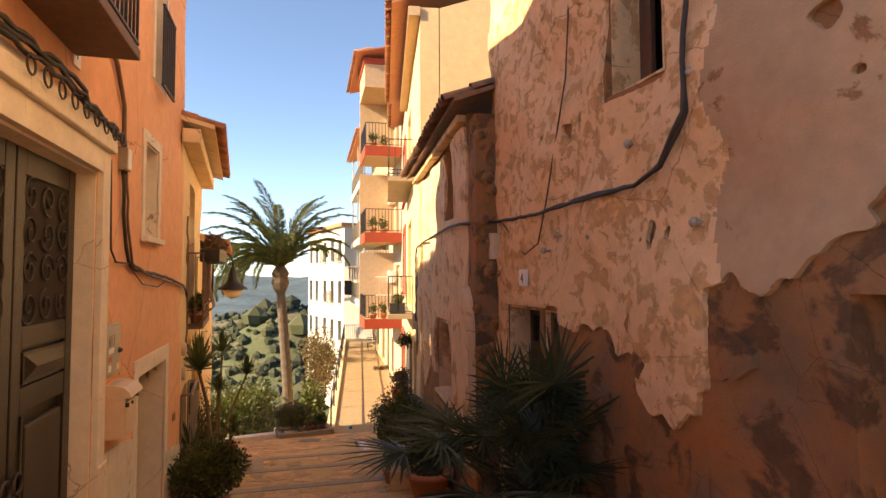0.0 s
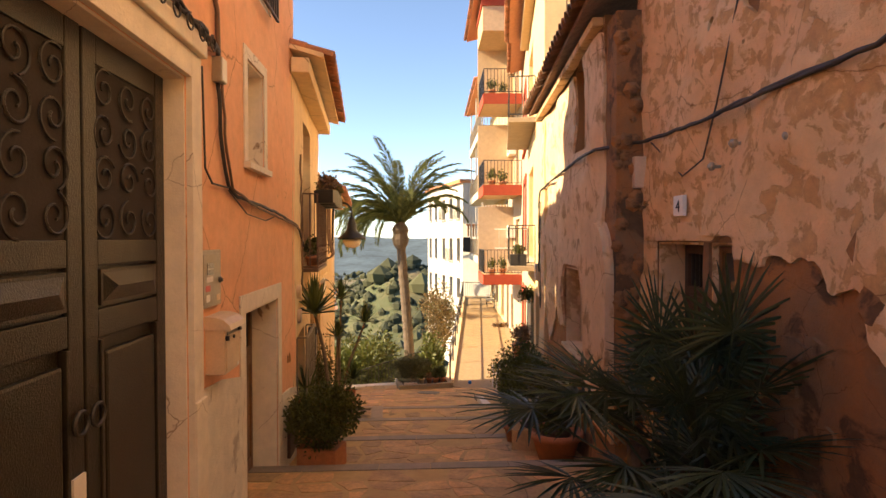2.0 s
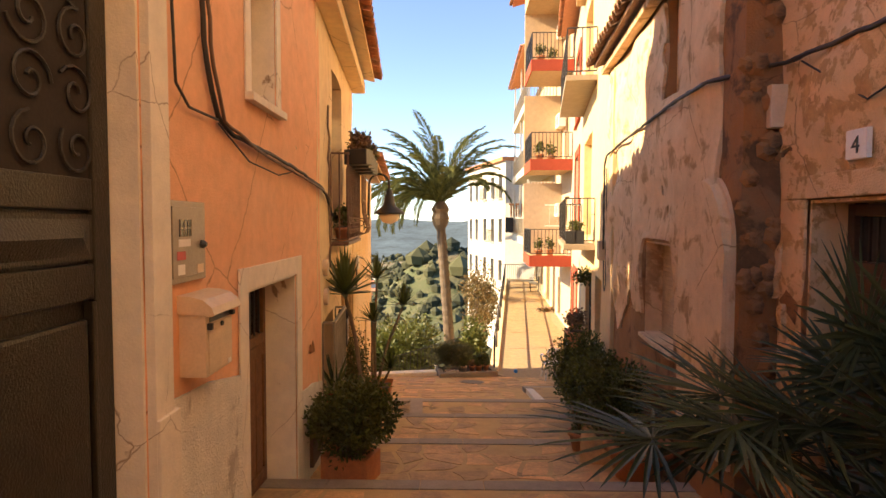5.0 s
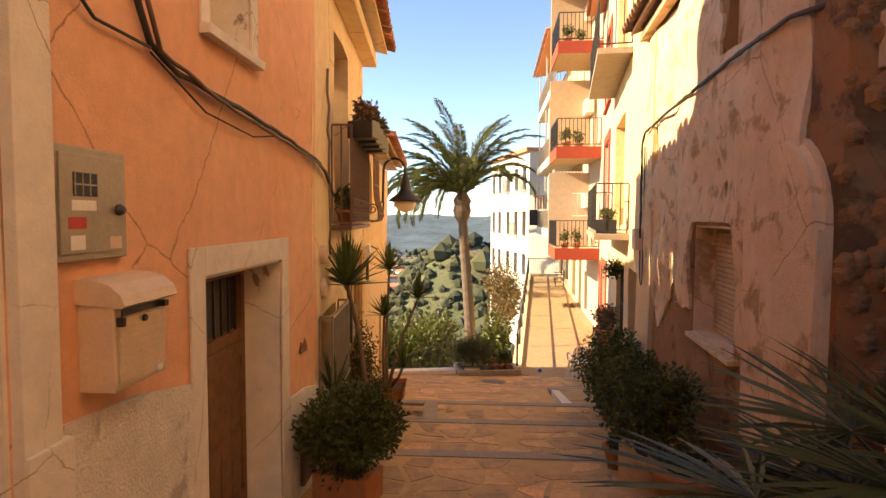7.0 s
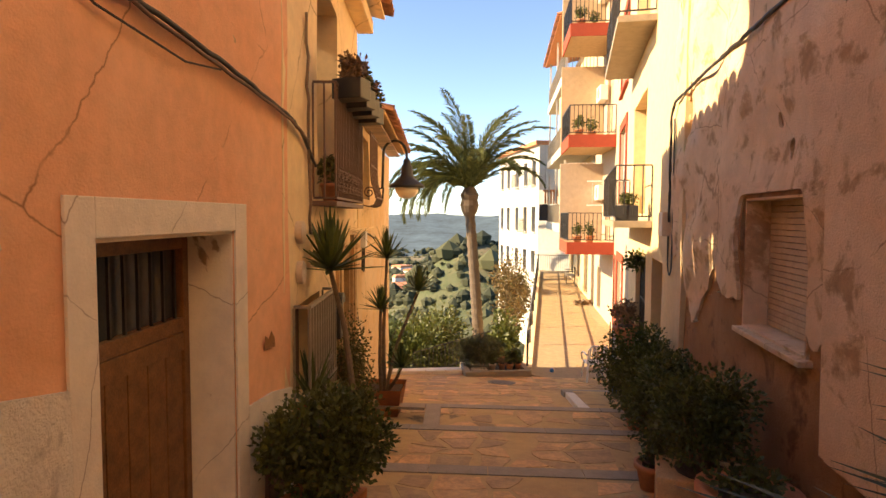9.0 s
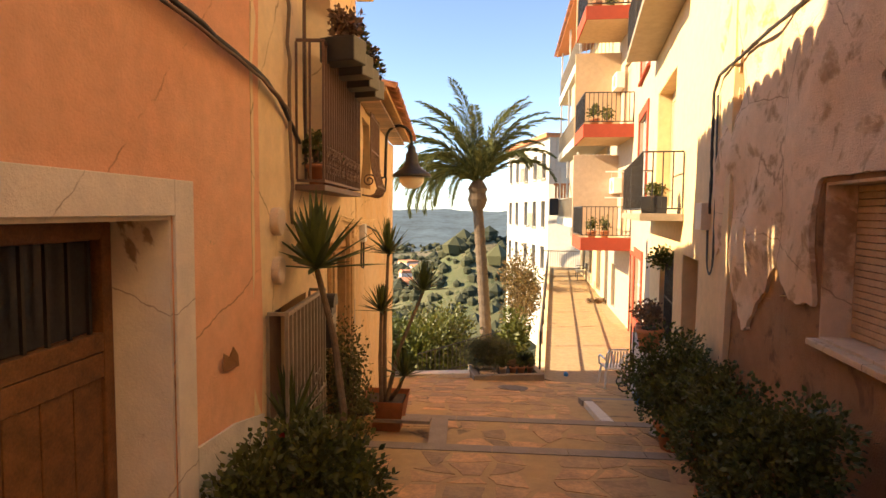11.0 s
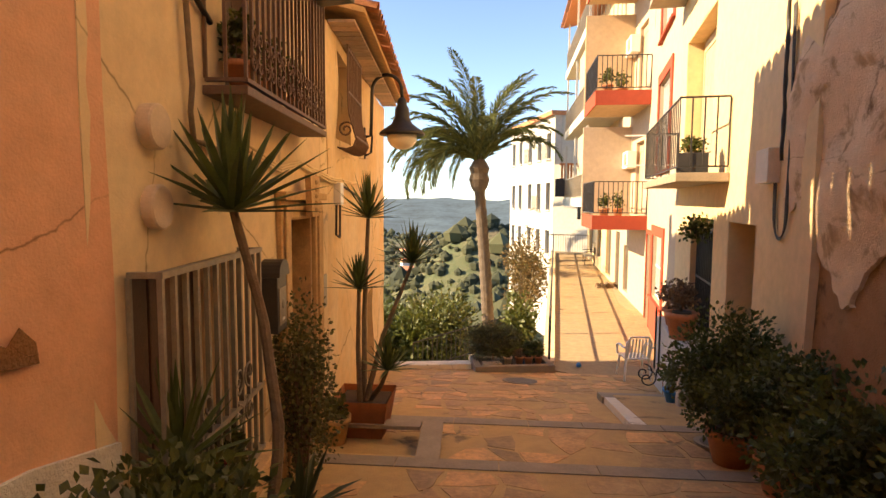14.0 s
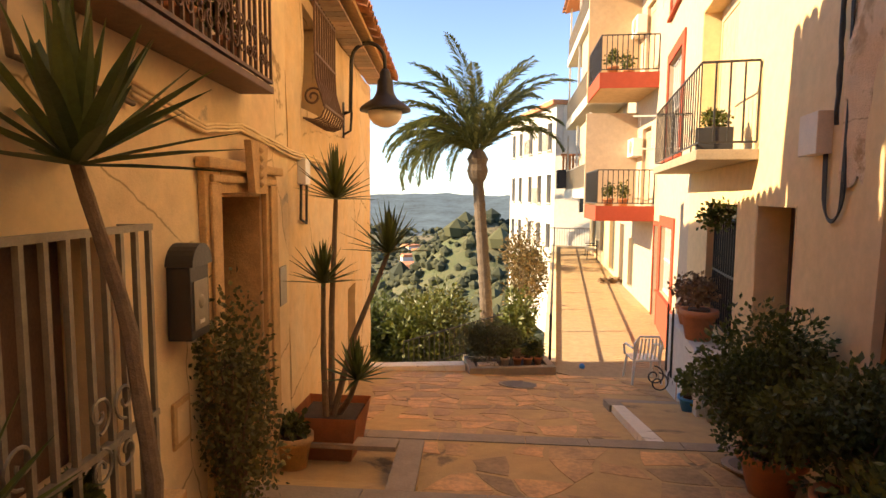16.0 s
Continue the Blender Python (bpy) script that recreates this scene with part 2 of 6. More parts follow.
def tube(bm, pts, r, n=6, cap=True):
    """A round bar along pts; r one radius or one a point."""
    pts = [Vector(p) for p in pts]
    rings, up = [], None
    for i, p in enumerate(pts):
        d = (pts[min(i + 1, len(pts) - 1)] - pts[max(i - 1, 0)]).normalized()
        if up is None:
            up = d.orthogonal().normalized()
        up = (up - d * up.dot(d))
        up = up.normalized() if up.length > 1e-5 else d.orthogonal().normalized()
        sd = d.cross(up)
        rr = r[i] if isinstance(r, (list, tuple)) else r
        rings.append([bm.verts.new(p + (up * math.cos(a) + sd * math.sin(a)) * rr) for a in (2 * math.pi * k / n for k in range(n))])
    for a, b in zip(rings, rings[1:]):
        for k in range(n):
            bm.faces.new((a[k], a[(k + 1) % n], b[(k + 1) % n], b[k]))
    if cap:
        bm.faces.new(rings[0][::-1]), bm.faces.new(rings[-1])
    return bm


def lathe(bm, prof, n=16, c=(0, 0, 0)):
    rings = [[bm.verts.new((c[0] + r * math.cos(2 * math.pi * k / n), c[1] + r * math.sin(2 * math.pi * k / n), c[2] + z)) for k in range(n)] for r, z in prof]
    for a, b in zip(rings, rings[1:]):
        for k in range(n):
            bm.faces.new((a[k], a[(k + 1) % n], b[(k + 1) % n], b[k]))
    bm.faces.new(rings[0][::-1]), bm.faces.new(rings[-1])
    return bm


def prism(bm, poly, y0, y1):
    """A plate: outline in x and z, from y0 to y1."""
    a, b = [bm.verts.new((x, y0, z)) for x, z in poly], [bm.verts.new((x, y1, z)) for x, z in poly]
    bm.faces.new(a), bm.faces.new(b[::-1])
    for i in range(len(poly)):
        j = (i + 1) % len(poly)
        bm.faces.new((a[i], a[j], b[j], b[i]))
    return bm


def spiral(cx, cz, r0, r1, a0, turns, y=0.0, n=22):
    """Points of a wrought scroll in the x-z plane."""
    return [(cx + (r0 + (r1 - r0) * i / n) * math.cos(a0 + turns * 2 * math.pi * i / n), y, cz + (r0 + (r1 - r0) * i / n) * math.sin(a0 + turns * 2 * math.pi * i / n)) for i in range(n + 1)]


class Face:
    """A house front: p to q along the street, side -1 when the street lies to the right of that way."""

    def __init__(self, p, q, side):
        w = (Vector(q) - Vector(p)).normalized()
        self.len, self.side = (Vector(q) - Vector(p)).length, side
        self.m = Matrix(((w.x, -w.y, 0, p[0]), (w.y, w.x, 0, p[1]), (0, 0, 1, 0), (0, 0, 0, 1)))

    def at(self, s, z, o=0.0):
        return self.m @ T(s, self.side * o, z)

    def wall(self, name, s0, s1, z0, z1, mat, label, holes=(), thick=0.4, step=0.35, amp=0.012, o=0.0, seed=0.0):
        """A wall with real openings; its face is a little uneven."""
        ss = sorted({round(v, 3) for v in [s0, s1] + [h[i] for h in holes for i in (0, 1)] if s0 <= v <= s1})
        zs = sorted({round(v, 3) for v in [z0, z1] + [h[i] for h in holes for i in (2, 3)] if z0 <= v <= z1})

        def fill(a):
            out = []
            for u, v in zip(a, a[1:]):
                k = max(1, math.ceil((v - u) / step))
                out += [u + (v - u) * i / k for i in range(k)]
            return out + [a[-1]]
        ss, zs = fill(ss), fill(zs)
        bm, vs = bmesh.new(), {}

        def vert(i, k, back):
            if (i, k, back) not in vs:
                y = self.side * (o - thick) if back else self.side * (o + amp * noise.noise((ss[i] * 1.3 + seed, zs[k] * 1.3, seed)) * 2)
                vs[i, k, back] = bm.verts.new((ss[i], y, zs[k]))
            return vs[i, k, back]

        def solid(i, k):
            if not (0 <= i < len(ss) - 1 and 0 <= k < len(zs) - 1):
                return False
            x, z = (ss[i] + ss[i + 1]) / 2, (zs[k] + zs[k + 1]) / 2
            return not any(h[0] < x < h[1] and h[2] < z < h[3] for h in holes)
        for i in range(len(ss) - 1):
            for k in range(len(zs) - 1):
                if not solid(i, k):
                    continue
                for bk in (False, True):
                    bm.faces.new([vert(i, k, bk), vert(i + 1, k, bk), vert(i + 1, k + 1, bk), vert(i, k + 1, bk)])
                for (di, dk), (a, b) in (((-1, 0), ((0, 0), (0, 1))), ((1, 0), ((1, 0), (1, 1))), ((0, -1), ((0, 0), (1, 0))), ((0, 1), ((0, 1), (1, 1)))):
                    if not solid(i + di, k + dk):
                        e, f = (i + a[0], k + a[1]), (i + b[0], k + b[1])
                        bm.faces.new([vert(*e, False), vert(*f, False), vert(*f, True), vert(*e, True)])
        return solo(name, bm, mat, self.m, label, "wall", "structure")

    def block(self, name, s0, s1, o0, o1, z0, z1, mat, label, kind="structure", cat="wall", bev=0.0):
        return solo(name, bx(s0, s1, self.side * o0, self.side * o1, z0, z1, bev), mat, self.m, label, cat, kind)


L1 = Face((-3.023, 5.556), (-3.459, 7.139), -1)
L2 = Face((-3.66, 7.89), (-7.17, 17.575), -1)
RA = Face((0.893, 6.323), (0.631, 7.288), 1)
RB = Face((0.34, 7.4), (-0.55, 12.55), 1)
R2 = Face((-0.55, 12.4), (-1.81, 24.2), 1)
R3 = Face((-1.81, 24.2), (-4.8, 37.0), 1)
ST = Face((0, 0), (-0.262, 0.965), 1)    # the street's own frame: x along it, y to its left


def street(u, v, z):
    return Vector((0.965 * v - 0.262 * u, 0.262 * v + 0.965 * u, z))


EDGES = [-8.1, -6.1, -4.15, -2.2, -0.25, 1.7, 3.65, 5.65, 7.6, 9.55, 11.55, 13.35]
RISE = 0.15


def ground_z(u):
    """Height of the stepped street along its length."""
    mean = lambda t: -1.6 - 0.176 * (t - 7.8)
    if u >= EDGES[-1]:
        return mean(EDGES[-1]) - 0.1 + (u - EDGES[-1]) * -0.158
    for a, b in zip(EDGES, EDGES[1:]):
        if u < b:
            za, zb = mean(a) - RISE + 0.05, mean(b) + 0.05
            return za + (zb - za) * (u - a) / (b - a) if u >= a else mean(u)

# ---- the ground: one sheet, the stepped street, the ramp ----
def valley(x, y):
    d = max(0.0, (y - 18) * 0.9 - (x + 3.5) * 0.45)
    z = -4.4 - 34 * (1 - math.exp(-d / 110)) - d * 0.006
    z += noise.noise((x / 90, y / 90, 0)) * min(9, d * 0.06) + noise.noise((x / 25, y / 25, 3)) * min(2.0, d * 0.03)
    z += 17 * math.exp(-((x + 46) ** 2 + (y - 152) ** 2) / 420) + 9 * math.exp(-((x + 34) ** 2 + (y - 175) ** 2) / 700)
    r = math.hypot(x, y)
    if r > 520:
        k = min(1, (r - 520) / 800)
        z += k * k * (3 - 2 * k) * (46 + 16 * noise.noise((x / 420, y / 420, 7)) + 7 * noise.noise((x / 120, y / 120, 9)))
    return z


def ground_sheet():
    bm = bmesh.new()
    rs = [0, 3, 6, 9, 12, 16, 20, 26, 33, 42, 55, 70, 90, 105, 118, 126, 134, 142, 150, 158, 167, 178, 190, 205, 235, 295, 360, 430, 510, 600, 700, 800, 900, 1000, 1120, 1250, 1400, 1700, 2200, 3000]
    n = 220
    rings = []
    for r in rs:
        rings.append([bm.verts.new((-4 + r * math.cos(2 * math.pi * k / n), 14 + r * math.sin(2 * math.pi * k / n), valley(-4 + r * math.cos(2 * math.pi * k / n), 14 + r * math.sin(2 * math.pi * k / n)))) for k in range(n)] if r else [bm.verts.new((-4, 14, -4.4))])
    for k in range(n):
        bm.faces.new((rings[0][0], rings[1][k], rings[1][(k + 1) % n]))
    for a, b in zip(rings[1:], rings[2:]):
        for k in range(n):
            bm.faces.new((a[k], a[(k + 1) % n], b[(k + 1) % n], b[k]))
    m, nt, b = nodes_of("valley_ground")
    n1, n2, n3 = noise_tex(nt, 0.035, 9, 0.7), noise_tex(nt, 0.4, 9, 0.8), noise_tex(nt, 0.004, 6)
    col = ramp(nt, n1.outputs["Fac"], (0.085, 0.1, 0.045), (0.19, 0.15, 0.085), 0.4, 0.62)
    col = mix(nt, ramp(nt, n2.outputs["Fac"], (0, 0, 0), (1, 1, 1), 0.54, 0.6), col, (0.05, 0.065, 0.025))
    nt.links.new(col, b.inputs["Base Color"])
    b.inputs["Roughness"].default_value = 0.95
    bump(nt, b, n2.outputs["Fac"], 0.6, 0.5)
    # distance haze put into the colour: hills past 620 m turn bluish
    hazy_far = plain("haze_blue_hills", (0.07, 0.105, 0.125), 0.95, var=0.6, scale=0.02, bumpy=0)
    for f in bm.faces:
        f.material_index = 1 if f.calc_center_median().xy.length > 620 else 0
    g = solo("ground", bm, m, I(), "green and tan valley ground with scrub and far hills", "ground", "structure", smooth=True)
    g.data.materials.append(hazy_far)


ground_sheet()


def street_floor():
    bm = bmesh.new()
    ex = [-10.0] + EDGES + [19.6]
    prof = []
    for a, b in zip(ex, ex[1:]):
        prof += [(a, ground_z(a + 1e-4)), (b, ground_z(b - 1e-4))]
    vs = (-2.9, -1.0, 1.0, 3.0, 4.6)
    rows = [[bm.verts.new(street(u, v, z)) for v in vs] for u, z in prof]
    low = [[bm.verts.new(street(u, v, z - 1.5)) for v in vs] for u, z in prof]
    for g in (rows, low):
        for a, b in zip(g, g[1:]):
            for k in range(len(vs) - 1):
                bm.faces.new((a[k], a[k + 1], b[k + 1], b[k]))
    for k in (0, len(vs) - 1):
        for a, b, c, d in zip(rows, rows[1:], low, low[1:]):
            bm.faces.new((a[k], b[k], d[k], c[k]))
    for i in (0, -1):
        for k in range(len(vs) - 1):
            bm.faces.new((rows[i][k], rows[i][k + 1], low[i][k + 1], low[i][k]))
    return solo("pavement", bm, MORTAR, I(), "stepped street of ochre mortar and irregular flagstones", "pavement", "structure")


PAVE = street_floor()

RAMP_L0, RAMP_R0 = Vector((-3.75, 19.0, -3.5)), Vector((-1.15, 19.0, -3.5))
RAMP_L1, RAMP_R1 = Vector((-6.6, 38.0, -2.75)), Vector((-4.7, 38.0, -2.75))


def ramp_floor():
    bm = bmesh.new()
    pts = [(-3.9, 18.6), (-0.8, 17.5), (-1.0, 19.0), (-1.7, 25), (-4.6, 38), (-3.4, 46), (-9, 46), (-6.6, 38), (-5.15, 28.5)]
    z = lambda y: -3.5 + 0.0395 * max(0, y - 19) if y < 38 else -2.75
    t, b = [bm.verts.new((x, y, z(y))) for x, y in pts], [bm.verts.new((x, y, -7)) for x, y in pts]
    bm.faces.new(t), bm.faces.new(b[::-1])
    for i in range(len(pts)):
        j = (i + 1) % len(pts)
        bm.faces.new((t[i], t[j], b[j], b[i]))
    bmesh.ops.triangulate(bm, faces=[f for f in bm.faces if len(f.verts) > 4])
    return solo("pavement_ramp", bm, plain("ramp_mortar", (0.34, 0.25, 0.14), 0.9), I(), "long brick-paved terrace walk in the sun", "pavement", "structure")


RAMP = ramp_floor()

# ---- left row of houses ----
L1.wall("wall_orange", -4.9, 2.55, -2.2, 6.2, ORANGE, "cracked orange rendered house wall", [(-3.25, -1.2, -1.0, 2.3), (0.18, 1.5, -1.6, 0.47), (0.3, 0.93, 1.9, 2.9), (0.62, 1.2, 3.66, 5.6), (-2.9, -2.1, 3.2, 5.2)], amp=0.01)
L2.wall("wall_cream", 0.0, 4.3, -2.8, 3.5, CREAM, "cream rendered house wall beside the orange one", [(0.25, 1.42, -1.28, -0.22), (2.57, 3.5, -2.7, -0.05), (1.35, 2.6, 0.75, 3.0)], amp=0.012, seed=3)
L2.wall("wall_ochre", 4.3, 10.3, -4.4, 2.05, CREAM2, "weathered ochre rendered house wall under tiles", [(4.95, 5.9, 0.85, 1.9), (7.6, 8.4, -3.6, -1.5)], amp=0.02, seed=5)
L2.block("wall_ochre_gable", 9.9, 10.28, -5.5, -0.41, -4.6, 3.2, CREAM2, "ochre gable end wall")
L1.block("wall_orange_gable", 2.15, 2.53, -6, -0.41, -2.2, 6.2, ORANGE, "orange gable wall above the lower roof")
L1.block("roof_slab", -4.9, 2.5, -6, -0.05, 6.2, 6.4, TILE, "flat clay roof deck", cat="roof")
# unseen: house stops here, low wall added so sun bounces into the street
L1.block("wall_orange_gable", -4.88, -4.5, -6, -0.41, -2.2, 6.2, ORANGE, "unseen orange end wall, set here to let sun in behind")
L1.wall("wall_upper_garden", -14, -4.92, -2.2, 1.5, WHITE, "unseen low white wall, added low so sun floods the upper street", thick=0.3, step=2)
L1.wall("wall_orange_back", -4.9, 2.5, -2.2, 6.2, ORANGE, "rear wall of the orange house", thick=0.3, o=-6, step=3)
# added sheets behind the openings, coloured near-black for the rooms' shade
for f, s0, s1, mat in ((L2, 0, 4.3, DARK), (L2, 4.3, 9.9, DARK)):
    f.block("wall_inner", s0 + 0.02, s1 - 0.02, -1.6, -1.4, -3.6, 2.0, DARK, "added near-black sheet painting the unlit rooms behind the openings")
L1.block("wall_inner", -4, 2.1, -1.4, -1.2, -2.2, 6.0, DARK, "added near-black sheet painting the unlit rooms behind the openings")

# ---- right row of houses ----
# mostly out of view; made tall and pale to reflect sun across the street
RA.wall("wall_ruin_upper", -14.3, 1.0, 4.5, 8.6, RUIN_PALE, "pale flaking upper wall, mostly unseen, added tall to bounce sunlight", amp=0.05, step=0.5, seed=9)
RA.wall("wall_ruin", -14.3, 1.0, -2.4, 4.5, RUBBLE, "tall old wall of flaking orange and tan render", [(-0.48, 0.4, -1.7, 1.13), (-0.97, -0.58, -0.6, 1.13), (-2.55, -1.88, 2.9, 4.4), (-4.9, -3.87, -0.9, 1.38)], amp=0.05, step=0.25, seed=9)
RA.block("wall_ruin_gable", 0.6, 0.98, -6, -0.42, -2, 8.6, RUIN, "tan gable wall of the tall old house")
RA.block("wall_inner", -6, 0.95, -1.3, -1.1, -2.4, 6, DARK, "added near-black sheet painting the unlit rooms behind the openings")
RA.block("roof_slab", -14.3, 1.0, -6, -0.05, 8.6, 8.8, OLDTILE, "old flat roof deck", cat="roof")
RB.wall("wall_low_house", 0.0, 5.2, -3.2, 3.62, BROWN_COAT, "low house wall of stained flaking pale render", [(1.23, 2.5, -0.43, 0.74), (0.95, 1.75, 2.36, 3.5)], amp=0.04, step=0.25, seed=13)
RB.block("wall_inner", 0.4, 5.2, -1.2, -1.0, -3, 3.4, DARK, "added near-black sheet painting the unlit rooms behind the openings")
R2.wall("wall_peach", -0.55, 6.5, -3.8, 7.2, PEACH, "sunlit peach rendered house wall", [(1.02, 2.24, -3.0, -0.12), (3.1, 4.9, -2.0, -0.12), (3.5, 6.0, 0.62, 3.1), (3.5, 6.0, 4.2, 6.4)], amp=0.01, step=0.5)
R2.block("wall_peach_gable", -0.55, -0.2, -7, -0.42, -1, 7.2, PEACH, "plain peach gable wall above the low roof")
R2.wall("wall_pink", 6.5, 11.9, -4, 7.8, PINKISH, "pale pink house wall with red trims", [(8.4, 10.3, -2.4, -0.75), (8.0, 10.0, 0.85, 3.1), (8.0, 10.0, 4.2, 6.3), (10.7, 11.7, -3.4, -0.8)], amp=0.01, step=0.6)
R2.block("wall_inner", -0.2, 11.9, -1.4, -1.2, -4, 7, DARK, "added near-black sheet painting the unlit rooms behind the openings")

ST.wall("wall_behind", -9.8, -9.4, -2, 4.5, CREAM2, "plain wall closing the upper street", thick=4.3, o=1.6, step=2)


# ---- shared kinds of things ----
rng = random.Random(4)


def leaf(bm, p, d, n, ln, w):
    """One leaf: a bent diamond of four corners."""
    sd = d.cross(n)
    sd = sd.normalized() * w if sd.length > 1e-4 else Vector((w, 0, 0))
    a, b, c, e = bm.verts.new(p), bm.verts.new(p + d * ln * 0.5 + sd), bm.verts.new(p + d * ln - n * ln * 0.15), bm.verts.new(p + d * ln * 0.5 - sd)
    bm.faces.new((a, b, c)), bm.faces.new((a, c, e))


def rnd(k=1.0):
    while True:
        v = Vector((rng.uniform(-1, 1), rng.uniform(-1, 1), rng.uniform(-1, 1)))
        if 0.1 < v.length < 1:
            return v.normalized() * k


def crown(bm, c, rad, count, size, clumps=14, narrow=0.42):
    """Many small leaves in uneven clumps round c."""
    heads = []
    for _ in range(clumps):
        d = rnd()
        heads.append((Vector(c) + Vector((d.x * rad[0], d.y * rad[1], d.z * rad[2])) * rng.uniform(0.35, 0.85), rng.uniform(0.28, 0.5)))
    for i in range(count):
        h, k = heads[i % clumps]
        d = rnd()
        p = h + Vector((d.x * rad[0], d.y * rad[1], d.z * rad[2])) * k * rng.uniform(0.5, 1.1)
        out = (d + rnd(0.7) + Vector((0, 0, 0.15))).normalized()
        leaf(bm, p, out, rnd(), size * rng.uniform(0.6, 1.3), size * narrow * 0.6)
    return bm


def bush(name, place, rad, count, size, mat, label, pot=None, stems=5, group="", clumps=16, lift=None, narrow=0.42, cat="plant"):
    """A leafy shrub with stems, standing on the ground or in a pot of its own."""
    x, y, z = place
    b = thing(name, T(x, y, z), label, cat, group)
    h = 0.0
    if pot:
        kind, pr, ph, pm = pot
        bm = bmesh.new()
        if kind == "round":
            lathe(bm, [(pr * 0.68, 0), (pr * 0.95, ph * 0.8), (pr * 1.08, ph * 0.8), (pr * 1.08, ph), (pr * 0.92, ph), (pr * 0.88, ph * 0.86), (0.01, ph * 0.86)], 18)
        else:
            box(bm, -pr, pr, -pr * 0.7, pr * 0.7, 0, ph, 0.012)
        part("pot", bm, pm, b, smooth=kind == "round")
        bm = lathe(bmesh.new(), [(pr * 0.6, ph * 0.84), (pr * 0.6, ph + 0.012), (0.02, ph + 0.02)], 12)
        part("soil", bm, SOIL, b)
        h = ph * 0.9
    lift = rad[2] if lift is None else lift
    bm = bmesh.new()
    for i in range(stems):
        d = rnd()
        tip = Vector((d.x * rad[0] * 0.6, d.y * rad[1] * 0.6, h + lift + abs(d.z) * rad[2] * 0.5))
        tube(bm, [(d.x * 0.03, d.y * 0.03, max(0, h - 0.05)), (tip.x * 0.4, tip.y * 0.4, h + (tip.z - h) * 0.5), tip], [0.014, 0.01, 0.005], 5)
    part("stem", bm, DRYTWIG, b)
    part("leaves", crown(bmesh.new(), (0, 0, h + lift), rad, int(count * 3.0), size * 0.85, clumps + 10, narrow * 1.4), mat, b, kind="stuff")
    return b


def rosette(bm, c, n, ln, w, droop=0.25, up=0.0):
    """Stiff sword leaves fanning from one head."""
    c = Vector(c)
    for i in range(n):
        a = i * 2.39996 + rng.uniform(-0.2, 0.2)
        e = radians(-18 + up + 100 * (1 - i / n) ** 1.1 * 1.0) if n else 0
        d = Vector((math.cos(a) * math.cos(e), math.sin(a) * math.cos(e), math.sin(e)))
        sd = d.cross(Vector((0, 0, 1)))
        sd = sd.normalized() if sd.length > 0.05 else Vector((1, 0, 0))
        nn = sd.cross(d)
        L = ln * rng.uniform(0.8, 1.1)
        rows = []
        for k, ww in ((0, 0.55), (0.3, 1.0), (0.65, 0.75), (1, 0.03)):
            p = c + d * L * k - Vector((0, 0, droop * L * k * k * math.cos(e)))
            rows.append((bm.verts.new(p - sd * w * ww), bm.verts.new(p - nn * w * 0.35 * ww), bm.verts.new(p + sd * w * ww)))
        for r, q in zip(rows, rows[1:]):
            bm.faces.new((r[0], r[1], q[1], q[0])), bm.faces.new((r[1], r[2], q[2], q[1]))
    return bm


def yucca(place, heads, label, pot=None, nleaf=34, ln=0.5, w=0.022):
    """Yucca: bare ringed stems, each with a rosette. heads: stem points, last one the crown."""
    y = thing("yucca", T(*place), label, "plant", "yuccas along the house fronts")
    for pts, size in heads:
        n = 14
        path = []
        for i in range(n + 1):
            t = i / n * (len(pts) - 1)
            k = min(int(t), len(pts) - 2)
            path.append(Vector(pts[k]).lerp(Vector(pts[k + 1]), t - k))
        part("stem", tube(bmesh.new(), path, [0.027 * size ** 0.3 * (1.25 - 0.5 * i / n + 0.08 * (i % 2)) for i in range(n + 1)], 8), STEM, y)
        part("leaf_rosette", rosette(bmesh.new(), pts[-1], nleaf, ln * size, w * size ** 0.5, 0.08, 20), YUCCA, y)
    return y


def grating(b, s0, s1, z0, z1, o, step, r, mat, sgn, rails=(0.0, 1.0), square=True, tall=0.0):
    """Upright bars between rails, each bar a part."""
    n = max(2, round((s1 - s0) / step))
    for k in rails:
        z = z0 + (z1 - z0) * k
        part("rail", bx(s0 - r, s1 + r, sgn * o - r * 1.2, sgn * o + r * 1.2, z - r, z + r), mat, b)
    me = None
    for i in range(n + 1):
        x = s0 + (s1 - s0) * i / n
        if me is None:
            me = finish("bar", bx(-r * 0.8, r * 0.8, -r * 0.8, r * 0.8, z0 + r, z1 - r), mat)
        ob = new("bar", me)
        ob.parent = b
        ob.location = (x, sgn * o, 0)


def side_grating(b, s, o0, o1, z0, z1, step, r, mat, sgn):
    n = max(1, round((o1 - o0) / step))
    for z in (z0, z1):
        part("rail", bx(s - r * 1.2, s + r * 1.2, sgn * o0, sgn * o1, z - r, z + r), mat, b)
    me = finish("bar", bx(-r * 0.8, r * 0.8, -r * 0.8, r * 0.8, z0 + r, z1 - r), mat)
    for i in range(n):
        ob = new("bar", me)
        ob.parent = b
        ob.location = (s, sgn * (o0 + (o1 - o0) * i / n), 0)


def scrolls(b, x, z, h, y, mat):
    """A pair of C scrolls each side of a bar."""
    for sx in (-1, 1):
        for sz in (-1, 1):
            pts = spiral(x + sx * h * 0.22, z + sz * h * 0.27, h * 0.2, h * 0.04, math.pi * (0.5 if sz < 0 else 1.5) , 1.3 * sx * -sz, y)
            part("scroll", tube(bmesh.new(), pts, 0.007, 5), mat, b)


